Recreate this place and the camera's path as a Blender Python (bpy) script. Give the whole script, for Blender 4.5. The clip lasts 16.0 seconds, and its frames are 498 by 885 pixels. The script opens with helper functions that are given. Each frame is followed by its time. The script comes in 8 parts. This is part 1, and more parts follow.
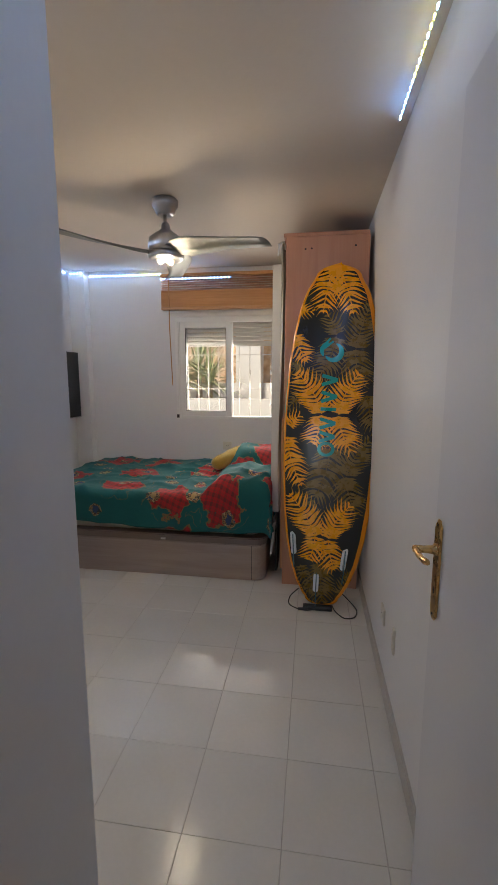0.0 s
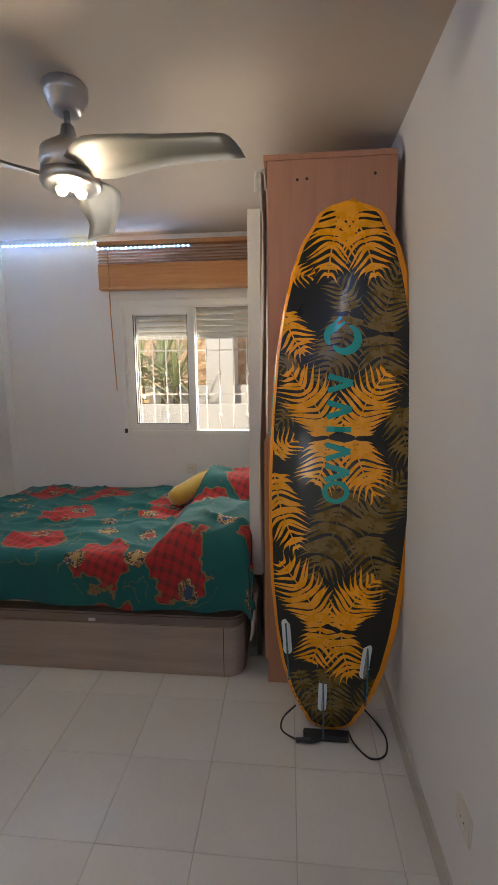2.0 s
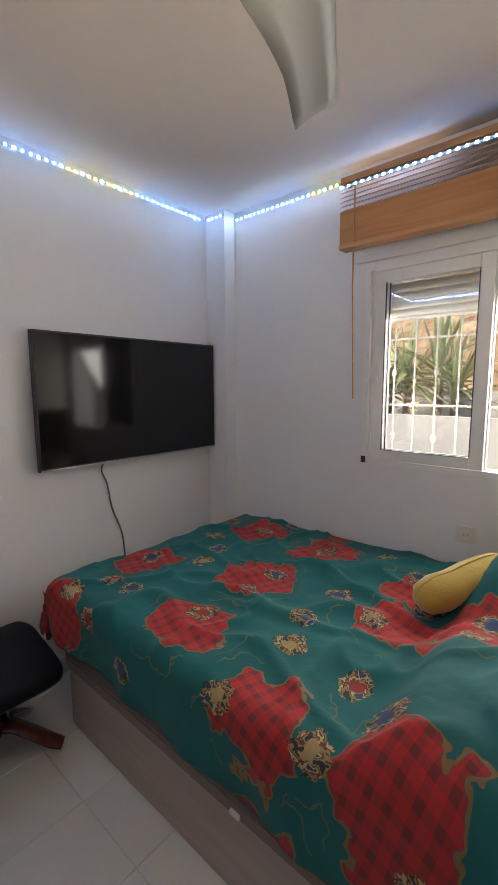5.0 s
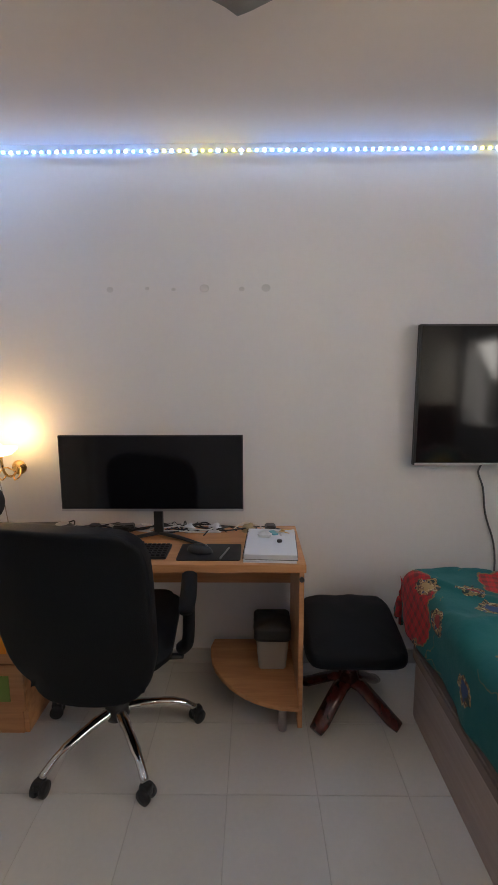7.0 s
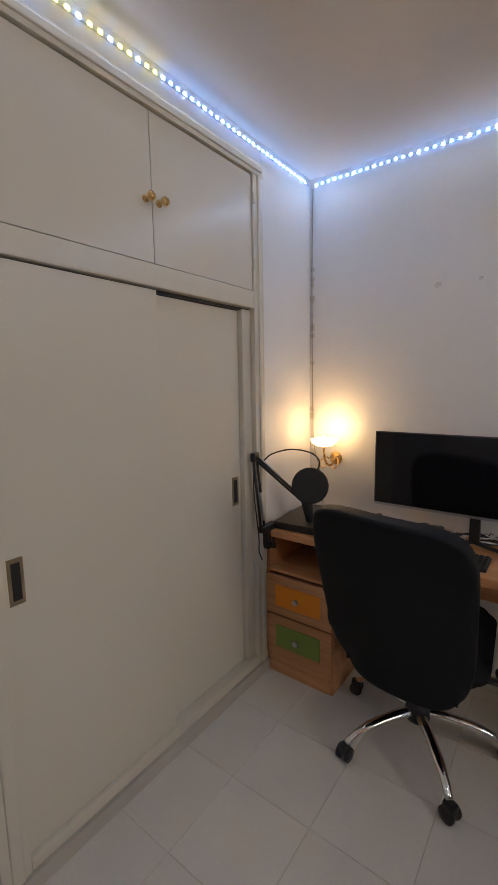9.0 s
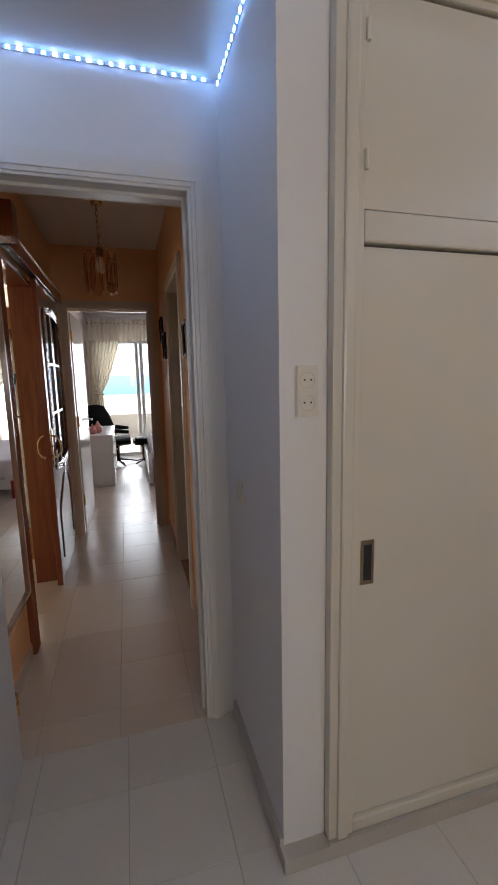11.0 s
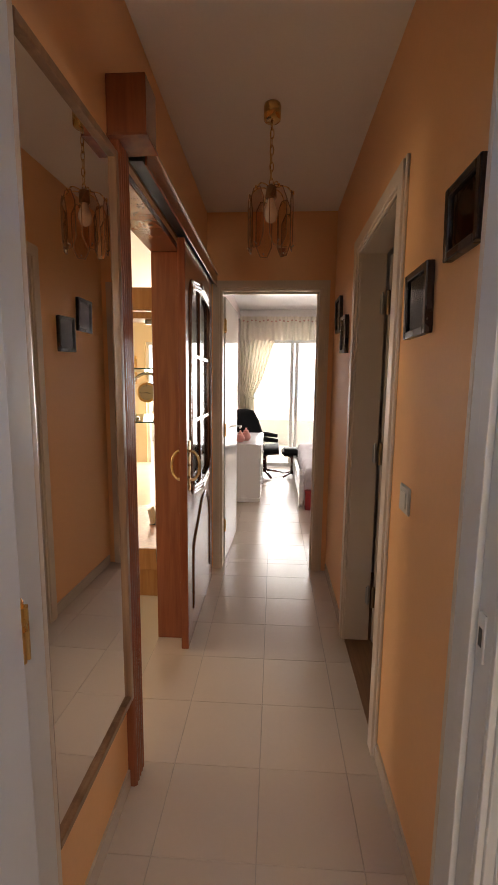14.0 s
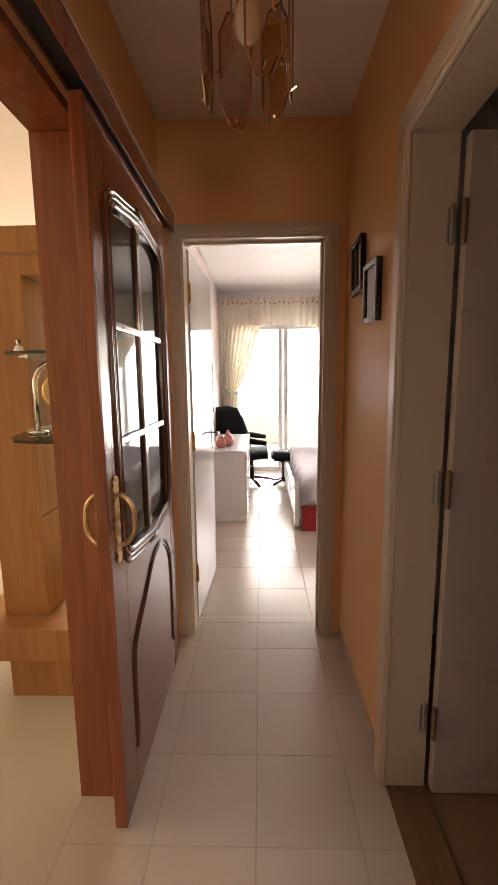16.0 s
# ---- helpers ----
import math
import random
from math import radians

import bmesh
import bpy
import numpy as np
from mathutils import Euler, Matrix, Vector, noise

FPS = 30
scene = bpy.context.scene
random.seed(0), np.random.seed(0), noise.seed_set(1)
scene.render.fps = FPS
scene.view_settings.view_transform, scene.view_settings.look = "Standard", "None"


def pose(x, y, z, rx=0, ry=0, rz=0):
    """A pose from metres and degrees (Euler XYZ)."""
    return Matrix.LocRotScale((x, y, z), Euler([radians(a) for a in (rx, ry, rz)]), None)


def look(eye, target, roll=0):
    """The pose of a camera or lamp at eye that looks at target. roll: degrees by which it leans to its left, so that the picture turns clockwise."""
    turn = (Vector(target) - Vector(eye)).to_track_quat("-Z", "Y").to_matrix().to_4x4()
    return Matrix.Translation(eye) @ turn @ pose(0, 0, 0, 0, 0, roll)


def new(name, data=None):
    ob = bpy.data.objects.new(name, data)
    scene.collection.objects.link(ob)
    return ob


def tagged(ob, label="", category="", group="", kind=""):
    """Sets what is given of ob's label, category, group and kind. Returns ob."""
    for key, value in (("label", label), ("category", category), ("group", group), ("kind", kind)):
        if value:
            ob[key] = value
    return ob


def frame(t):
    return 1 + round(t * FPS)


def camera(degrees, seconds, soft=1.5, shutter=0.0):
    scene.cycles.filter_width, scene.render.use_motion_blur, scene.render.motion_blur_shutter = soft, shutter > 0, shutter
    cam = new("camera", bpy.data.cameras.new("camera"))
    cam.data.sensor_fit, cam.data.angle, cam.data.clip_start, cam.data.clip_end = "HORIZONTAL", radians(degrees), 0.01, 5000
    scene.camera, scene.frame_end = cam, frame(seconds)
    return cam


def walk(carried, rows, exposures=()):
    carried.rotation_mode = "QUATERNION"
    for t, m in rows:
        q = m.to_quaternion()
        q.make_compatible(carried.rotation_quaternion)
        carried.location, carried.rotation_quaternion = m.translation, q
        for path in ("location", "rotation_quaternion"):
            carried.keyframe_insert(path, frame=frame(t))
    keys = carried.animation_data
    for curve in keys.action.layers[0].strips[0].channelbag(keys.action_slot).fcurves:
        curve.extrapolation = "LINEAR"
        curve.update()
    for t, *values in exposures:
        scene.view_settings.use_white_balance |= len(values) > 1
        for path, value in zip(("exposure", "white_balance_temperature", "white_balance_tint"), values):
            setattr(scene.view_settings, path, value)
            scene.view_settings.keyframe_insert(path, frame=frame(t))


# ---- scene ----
cam = camera(60.6, 16.0)
PATH = [
    (0, (0.028, -0.067, 1.424), (-0.261, 1.89, 1.128), 0.1),
    (0.5, (-0.004, 0.151, 1.424), (-0.247, 2.115, 1.137), 0.5),
    (1, (-0.04, 0.39, 1.417), (-0.257, 2.358, 1.133), -0.1),
    (1.5, (-0.056, 0.651, 1.418), (-0.247, 2.622, 1.134), -0.6),
    (2, (-0.067, 0.901, 1.435), (-0.249, 2.871, 1.141), -0.5),
    (2.5, (-0.142, 1.144, 1.441), (-0.307, 3.116, 1.153), -0.4),
    (3, (-0.191, 1.369, 1.437), (-0.35, 3.342, 1.153), -0.4),
    (3.2, (-0.2, 1.472, 1.433), (-0.386, 3.443, 1.152), -0.4),
    (5.3, (-0.326, 2.067, 1.429), (-1.836, 3.351, 1.16), -0.2),
    (5.5, (-0.326, 2.094, 1.432), (-1.955, 3.222, 1.16), -0.1),
    (6, (-0.334, 2.126, 1.432), (-2.161, 2.888, 1.147), 0.3),
    (6.5, (-0.327, 2.112, 1.433), (-2.276, 2.453, 1.143), -0.2),
    (7, (-0.318, 2.084, 1.427), (-2.298, 2.061, 1.143), -0.2),
    (7.5, (-0.305, 2.052, 1.416), (-2.245, 1.651, 1.14), -0.5),
    (8, (-0.279, 2.016, 1.419), (-2.124, 1.295, 1.145), -0.8),
    (8.5, (-0.264, 1.984, 1.419), (-1.985, 1.002, 1.149), -0.9),
    (9, (-0.245, 1.932, 1.424), (-1.828, 0.742, 1.149), -1.0),
    (9.5, (-0.218, 1.877, 1.426), (-1.597, 0.456, 1.145), -1.4),
    (10, (-0.201, 1.851, 1.424), (-1.316, 0.215, 1.14), -1.4),
    (10.2, (-0.194, 1.846, 1.43), (-1.19, 0.138, 1.134), -1.2),
    (12.3, (0.032, 1.507, 1.422), (-0.055, -0.471, 1.14), -1.1),
    (12.5, (0.036, 1.447, 1.421), (-0.037, -0.531, 1.139), -0.9),
    (13, (0.009, 1.244, 1.422), (-0.026, -0.735, 1.136), -0.5),
    (13.5, (-0.032, 1.02, 1.417), (0.019, -0.959, 1.133), 0.3),
    (14, (-0.027, 0.771, 1.401), (0.085, -1.207, 1.129), 0.6),
    (14.5, (-0.004, 0.552, 1.398), (0.156, -1.422, 1.121), 0.8),
    (15, (-0.025, 0.308, 1.391), (0.154, -1.664, 1.108), 0.7),
    (15.5, (-0.049, 0.086, 1.388), (0.125, -1.884, 1.093), 0.4),
    (16, (-0.02, -0.174, 1.388), (0.032, -2.151, 1.088), -0.6),
]
walk(cam, [(t, look(eye, target, roll)) for t, eye, target, roll in PATH],
     ((0, 0.15, 6850, 9), (3.2, 0.2, 7050, 9), (5.3, 0.15, 6500, 10), (7.2, 0.1, 6600, 11), (9.3, -0.08, 6650, 12), (12.5, 0.20, 7300, 12), (13, 0.38, 7600, 13), (14, 0.88, 8100, 15), (16, 1.10, 8150, 17)))

# ---- light ----
world = bpy.data.worlds.new("world")
scene.world = world
world.use_nodes = True
_nt = world.node_tree
_bg = _nt.nodes["Background"]
_sky = _nt.nodes.new("ShaderNodeTexSky")
_sky.sky_type = "NISHITA"
_sky.sun_disc = False
_sky.sun_elevation = radians(54)
_sky.sun_rotation = radians(200)
_nt.links.new(_sky.outputs[0], _bg.inputs[0])
_bg.inputs[1].default_value = 0.15


def lamp(name, kind, energy, color, m, size=None, size_y=None, angle=None, radius=None):
    """A light at pose m."""
    d = bpy.data.lights.new(name, kind)
    d.energy, d.color = energy, color
    if kind == "AREA":
        d.shape, d.size, d.size_y = "RECTANGLE", size, size_y
    if angle:
        d.angle = radians(angle)
    if radius:
        d.shadow_soft_size = radius
    ob = new(name, d)
    ob.matrix_world = m
    return ob


sun_dir = Vector((math.sin(radians(200)) * math.cos(radians(54)), math.cos(radians(200)) * math.cos(radians(54)), math.sin(radians(54))))
lamp("sun", "SUN", 5.0, (1.0, 0.93, 0.83), look(sun_dir * 20, (0, 0, 0)), angle=0.5)
# daylight in the window openings; the last one is an added fill
lamp("daylight_bedroom", "AREA", 22, (1.0, 0.95, 0.88), look((-0.79, 4.25, 1.45), (-0.79, 3.0, 0.75)), 1.0, 0.7)
lamp("daylight_far_room", "AREA", 92, (0.86, 0.93, 1.0), look((-0.9, -6.75, 1.3), (-0.9, -4, 0.6)), 2.3, 2.1)
lamp("daylight_living", "AREA", 72, (1.0, 0.93, 0.82), look((1.6, -6.5, 1.4), (1.8, -2, -0.6)), 1.2, 1.9)
# added fill lamp in an unseen opening, brightens the hall through the living room
lamp("fill_living_side", "AREA", 30, (1.0, 0.93, 0.84), look((5.95, -0.9, 1.45), (0.4, -1.0, 0.6)), 1.5, 1.5)
lamp("sconce_light", "POINT", 2.0, (1.0, 0.64, 0.28), pose(-2.215, 0.96, 1.19), radius=0.03)
lamp("fan_bulb_light", "POINT", 9.0, (1.0, 0.84, 0.62), pose(-0.84, 2.46, 2.04), radius=0.05)
# the strips' light, thrown out and down along the walls
for x, y, l, rz, tilt, e in ((-2.30, 2.35, 3.0, 90, 1, 3.4), (-1.55, 4.0, 1.2, 0, -1, 1.9), (-1.40, 0.83, 1.7, 180, -1, 1.6), (-0.05, 0.20, 0.75, 180, -1, 0.13), (0.32, 1.0, 1.6, 270, 1, 1.15)):
    lamp("led_strip_light", "AREA", e, (0.50, 0.68, 1.0) if e > 1 else (0.24, 0.46, 1.0), Matrix.Translation((x, y, 2.405)) @ pose(0, 0, 0, 0, 0, rz) @ pose(0, 0, 0, -50, 0, 0), l, 0.012)
scene.view_settings.exposure = 0.0

# ---- materials ----
_mats = {}


def mat(name, color, rough=0.6, metal=0.0, var=0.06, scale=6.0, fine=0.02, fscale=90.0, bump=0.0, bscale=60.0, coat=0.0, rvar=0.08, stretch=None, vary=0.0, trans=0.0, alpha=1.0, ior=1.45, sheen=0.0, emit=None, estr=0.0):
    """A surface with broad and fine variation of its colour, roughness and relief."""
    if name in _mats:
        return _mats[name]
    m = bpy.data.materials.new(name)
    m.use_nodes = True
    nt = m.node_tree
    N, L = nt.nodes, nt.links
    b = N["Principled BSDF"]
    b.inputs["Roughness"].default_value = rough
    b.inputs["Metallic"].default_value = metal
    b.inputs["IOR"].default_value = ior
    b.inputs["Coat Weight"].default_value = coat
    b.inputs["Coat Roughness"].default_value = 0.08
    b.inputs["Transmission Weight"].default_value = trans
    b.inputs["Alpha"].default_value = alpha
    b.inputs["Sheen Weight"].default_value = sheen
    if emit:
        b.inputs["Emission Color"].default_value = (*emit, 1)
        b.inputs["Emission Strength"].default_value = estr
    tc = N.new("ShaderNodeTexCoord")
    mp = N.new("ShaderNodeMapping")
    L.new(tc.outputs["Object"], mp.inputs[0])
    if stretch:
        mp.inputs["Scale"].default_value = stretch
    n1 = N.new("ShaderNodeTexNoise")
    n1.inputs["Scale"].default_value, n1.inputs["Detail"].default_value = scale, 4
    n2 = N.new("ShaderNodeTexNoise")
    n2.inputs["Scale"].default_value, n2.inputs["Detail"].default_value = fscale, 2
    for n in (n1, n2):
        L.new(mp.outputs[0], n.inputs["Vector"])
    add = N.new("ShaderNodeMath")
    add.operation = "MULTIPLY_ADD"
    L.new(n2.outputs["Fac"], add.inputs[0])
    add.inputs[1].default_value = fine / max(var, 0.001)
    L.new(n1.outputs["Fac"], add.inputs[2])
    mr = N.new("ShaderNodeMapRange")
    half = 0.5 * fine / max(var, 0.001)
    mr.inputs["From Min"].default_value, mr.inputs["From Max"].default_value = 0.22 + half * 0.5, 0.78 + half * 1.5
    mr.inputs["To Min"].default_value, mr.inputs["To Max"].default_value = 1 - var, 1 + var
    L.new(add.outputs[0], mr.inputs["Value"])
    last = mr.outputs[0]
    if vary:
        oi = N.new("ShaderNodeObjectInfo")
        m2 = N.new("ShaderNodeMapRange")
        m2.inputs["To Min"].default_value, m2.inputs["To Max"].default_value = 1 - vary, 1 + vary
        L.new(oi.outputs["Random"], m2.inputs["Value"])
        mm = N.new("ShaderNodeMath")
        mm.operation = "MULTIPLY"
        L.new(last, mm.inputs[0])
        L.new(m2.outputs[0], mm.inputs[1])
        last = mm.outputs[0]
    vm = N.new("ShaderNodeVectorMath")
    vm.operation = "SCALE"
    vm.inputs[0].default_value = color
    L.new(last, vm.inputs["Scale"])
    L.new(vm.outputs[0], b.inputs["Base Color"])
    if rvar:
        m3 = N.new("ShaderNodeMapRange")
        m3.inputs["From Min"].default_value, m3.inputs["From Max"].default_value = 0.15, 0.85
        m3.inputs["To Min"].default_value, m3.inputs["To Max"].default_value = max(rough - rvar, 0.02), min(rough + rvar, 1)
        L.new(n1.outputs["Fac"], m3.inputs["Value"])
        L.new(m3.outputs[0], b.inputs["Roughness"])
    if bump:
        n3 = N.new("ShaderNodeTexNoise")
        n3.inputs["Scale"].default_value, n3.inputs["Detail"].default_value = bscale, 3
        L.new(mp.outputs[0], n3.inputs["Vector"])
        bp = N.new("ShaderNodeBump")
        bp.inputs["Strength"].default_value, bp.inputs["Distance"].default_value = bump, 0.004
        L.new(n3.outputs["Fac"], bp.inputs["Height"])
        L.new(bp.outputs[0], b.inputs["Normal"])
    _mats[name] = m
    return m


def wood(name, c1, c2, rough=0.4, axis=2, scale=1.0, coat=0.0, bump=0.1):
    """Wood with its grain along one axis (0, 1, 2)."""
    if name in _mats:
        return _mats[name]
    m = bpy.data.materials.new(name)
    m.use_nodes = True
    N, L = m.node_tree.nodes, m.node_tree.links
    b = N["Principled BSDF"]
    tc, mp = N.new("ShaderNodeTexCoord"), N.new("ShaderNodeMapping")
    s = [14.0 * scale] * 3
    s[axis] = 0.9 * scale
    mp.inputs["Scale"].default_value = s
    oi = N.new("ShaderNodeObjectInfo")
    L.new(tc.outputs["Object"], mp.inputs[0])
    L.new(oi.outputs["Random"], mp.inputs["Location"])
    n = N.new("ShaderNodeTexNoise")
    n.inputs["Scale"].default_value, n.inputs["Detail"].default_value, n.inputs["Distortion"].default_value = 1.6, 6, 1.2
    n2 = N.new("ShaderNodeTexNoise")
    n2.inputs["Scale"].default_value, n2.inputs["Detail"].default_value = 9, 3
    r = N.new("ShaderNodeValToRGB")
    r.color_ramp.elements[0].position, r.color_ramp.elements[1].position = 0.34, 0.66
    r.color_ramp.elements[0].color, r.color_ramp.elements[1].color = (*c1, 1), (*c2, 1)
    mx = N.new("ShaderNodeMath")
    mx.operation = "MULTIPLY_ADD"
    mx.inputs[1].default_value = 0.3
    L.new(mp.outputs[0], n.inputs["Vector"])
    L.new(mp.outputs[0], n2.inputs["Vector"])
    L.new(n2.outputs["Fac"], mx.inputs[0])
    sb = N.new("ShaderNodeMath")
    sb.operation = "SUBTRACT"
    sb.inputs[1].default_value = 0.15
    L.new(n.outputs["Fac"], sb.inputs[0])
    L.new(sb.outputs[0], mx.inputs[2])
    L.new(mx.outputs[0], r.inputs[0])
    L.new(r.outputs[0], b.inputs["Base Color"])
    b.inputs["Roughness"].default_value = rough
    b.inputs["Coat Weight"].default_value = coat
    b.inputs["Coat Roughness"].default_value = 0.12
    bp = N.new("ShaderNodeBump")
    bp.inputs["Strength"].default_value, bp.inputs["Distance"].default_value = bump, 0.002
    L.new(mx.outputs[0], bp.inputs["Height"])
    L.new(bp.outputs[0], b.inputs["Normal"])
    _mats[name] = m
    return m


def glass(name, color=(1, 1, 1), rough=0.0, gloss=0.07):
    """Thin clear glass: it lets light through and mirrors a little, more so at a slant."""
    if name in _mats:
        return _mats[name]
    m = bpy.data.materials.new(name)
    m.use_nodes = True
    N, L = m.node_tree.nodes, m.node_tree.links
    N.remove(N["Principled BSDF"])
    t, g, mix, fr = N.new("ShaderNodeBsdfTransparent"), N.new("ShaderNodeBsdfGlossy"), N.new("ShaderNodeMixShader"), N.new("ShaderNodeFresnel")
    t.inputs[0].default_value = (*color, 1)
    g.inputs["Roughness"].default_value = rough
    fr.inputs[0].default_value = 1.5
    L.new(fr.outputs[0], mix.inputs[0])
    L.new(t.outputs[0], mix.inputs[1])
    L.new(g.outputs[0], mix.inputs[2])
    L.new(mix.outputs[0], N["Material Output"].inputs[0])
    _mats[name] = m
    return m


M_wall = mat("white_wall_paint", (0.71, 0.70, 0.70), 0.55, var=0.03, scale=1.6, fine=0.015, fscale=40, bump=0.12, bscale=45)
# darker, warmer than the walls: dim light and fan bulb warmth put into colour
M_ceil = mat("ceiling_paint_shade_tinted", (0.62, 0.555, 0.50), 0.8, var=0.035, scale=1.2, fine=0.015, fscale=30, bump=0.15, bscale=40)
M_peach = mat("peach_wall_paint", (0.88, 0.49, 0.235), 0.5, var=0.04, scale=1.5, fine=0.02, fscale=50, bump=0.12, bscale=50)
M_ceilh = mat("hall_ceiling_paint", (0.86, 0.78, 0.70), 0.7, var=0.03, scale=1.5, bump=0.1, bscale=45)
M_trim = mat("white_gloss_paint", (0.70, 0.68, 0.65), 0.32, var=0.03, scale=3, fine=0.02, bump=0.015, bscale=30)
M_door = mat("door_gloss_paint", (0.66, 0.65, 0.66), 0.62, var=0.02, scale=2, bump=0.04, bscale=14)
M_closet = mat("cream_gloss_paint", (0.62, 0.58, 0.50), 0.26, var=0.01, scale=0.6, fine=0.004, bump=0.03, bscale=9, rvar=0)
M_tile = mat("pale_floor_tile", (0.63, 0.60, 0.55), 0.19, var=0.06, scale=3.5, fine=0.03, fscale=60, bump=0.03, bscale=12, rvar=0.05, vary=0.03)
M_tileh = mat("cream_floor_tile", (0.64, 0.54, 0.46), 0.24, var=0.02, scale=3.5, fine=0.02, fscale=60, bump=0.02, bscale=12, rvar=0.01, vary=0.03)
M_grout = mat("floor_grout", (0.45, 0.41, 0.36), 0.8, var=0.15, scale=8)
M_skirt = mat("grey_marble_skirting", (0.47, 0.44, 0.40), 0.4, var=0.08, scale=7, fine=0.04)
M_brass = mat("brass", (0.66, 0.42, 0.17), 0.28, 1.0, var=0.12, scale=30)
M_chrome = mat("chrome", (0.75, 0.75, 0.76), 0.12, 1.0, var=0.05)
M_alu = mat("brushed_aluminium", (0.50, 0.50, 0.52), 0.34, 1.0, var=0.08, scale=20)
M_black = mat("black_plastic", (0.018, 0.018, 0.02), 0.4, var=0.2, scale=20)
M_screen = mat("screen_glass_black", (0.006, 0.006, 0.008), 0.09, var=0.1, rvar=0.02)
M_leather = mat("black_leather", (0.005, 0.006, 0.008), 0.58, var=0.25, scale=8, bump=0.35, bscale=220, rvar=0.1)
M_leather.node_tree.nodes["Principled BSDF"].inputs["Specular IOR Level"].default_value = 0.2
M_alum_white = mat("white_lacquered_aluminium", (0.74, 0.74, 0.72), 0.35, var=0.02)
M_shutter = mat("roller_shutter_plastic", (0.42, 0.40, 0.36), 0.5, var=0.05)
M_mirror = mat("mirror_silver", (0.9, 0.9, 0.9), 0.01, 1.0, var=0.005, rvar=0, fine=0.001)
M_glass = glass("window_glass")
M_shelfglass = glass("green_tinted_shelf_glass", (0.75, 0.88, 0.82))
W_beech = wood("beech_veneer", (0.45, 0.20, 0.08), (0.58, 0.29, 0.13), 0.42, 1)
W_cab = wood("pinkish_cabinet_veneer", (0.42, 0.20, 0.125), (0.47, 0.235, 0.15), 0.45, 2, 0.6, bump=0.03)
W_bed = wood("grey_oak_veneer", (0.36, 0.275, 0.23), (0.42, 0.33, 0.28), 0.45, 0)
W_door = wood("varnished_cherry", (0.20, 0.050, 0.022), (0.285, 0.080, 0.033), 0.25, 2, coat=0.5)
W_dark = wood("dark_red_mahogany", (0.05, 0.008, 0.006), (0.10, 0.018, 0.012), 0.25, 0, coat=0.6)
W_unit = wood("cherry_veneer_unit", (0.35, 0.155, 0.055), (0.43, 0.21, 0.085), 0.4, 2)

# ---- mesh helpers ----
def finish(name, bm, material, smooth=False):
    me = bpy.data.meshes.new(name)
    bm.to_mesh(me)
    bm.free()
    me.materials.append(material)
    if smooth:
        for p in me.polygons:
            p.use_smooth = True
    return me


def part(name, bm, material, parent=None, label="", m=None, smooth=False, kind=""):
    """Links a bmesh as one object, under a thing or a part."""
    ob = new(name, bm if isinstance(bm, bpy.types.Mesh) else finish(name, bm, material, smooth))
    if parent is not None:
        ob.parent = parent
    if m is not None:
        ob.matrix_basis = m
    return tagged(ob, label=label, kind=kind)


def thing(name, label, category, m=None, group=""):
    ob = new(name)
    ob.empty_display_size = 0.1
    if m is not None:
        ob.matrix_basis = m
    return tagged(ob, label, category, group)


def box(x0, x1, y0, y1, z0, z1, bevel=0.0, seg=2, bm=None):
    """A box between its corners; bevelled edges."""
    own = bmesh.new()
    bmesh.ops.create_cube(own, size=1)
    for v in own.verts:
        v.co = Vector(((x0 + x1) / 2 + v.co.x * (x1 - x0), (y0 + y1) / 2 + v.co.y * (y1 - y0), (z0 + z1) / 2 + v.co.z * (z1 - z0)))
    if bevel:
        bmesh.ops.bevel(own, geom=own.edges[:], offset=bevel, segments=seg, profile=0.6, affect="EDGES")
    return join(bm, own)


def join(bm, own):
    if bm is None:
        return own
    me = bpy.data.meshes.new("t")
    own.to_mesh(me)
    own.free()
    bm.from_mesh(me)
    bpy.data.meshes.remove(me)
    return bm


def turned(profile, n=24, m=None, bm=None):
    """A body of revolution about z from (radius, z) pairs."""
    own = bmesh.new()
    rings = []
    for r, z in profile:
        rings.append([own.verts.new((max(r, 1e-5) * math.cos(2 * math.pi * i / n), max(r, 1e-5) * math.sin(2 * math.pi * i / n), z)) for i in range(n)])
    for a, b in zip(rings, rings[1:]):
        for i in range(n):
            own.faces.new((a[i], a[(i + 1) % n], b[(i + 1) % n], b[i]))
    own.faces.new(rings[0][::-1])
    own.faces.new(rings[-1])
    bmesh.ops.remove_doubles(own, verts=own.verts, dist=2e-5)
    bmesh.ops.recalc_face_normals(own, faces=own.faces)
    if m is not None:
        own.transform(m)
    return join(bm, own)


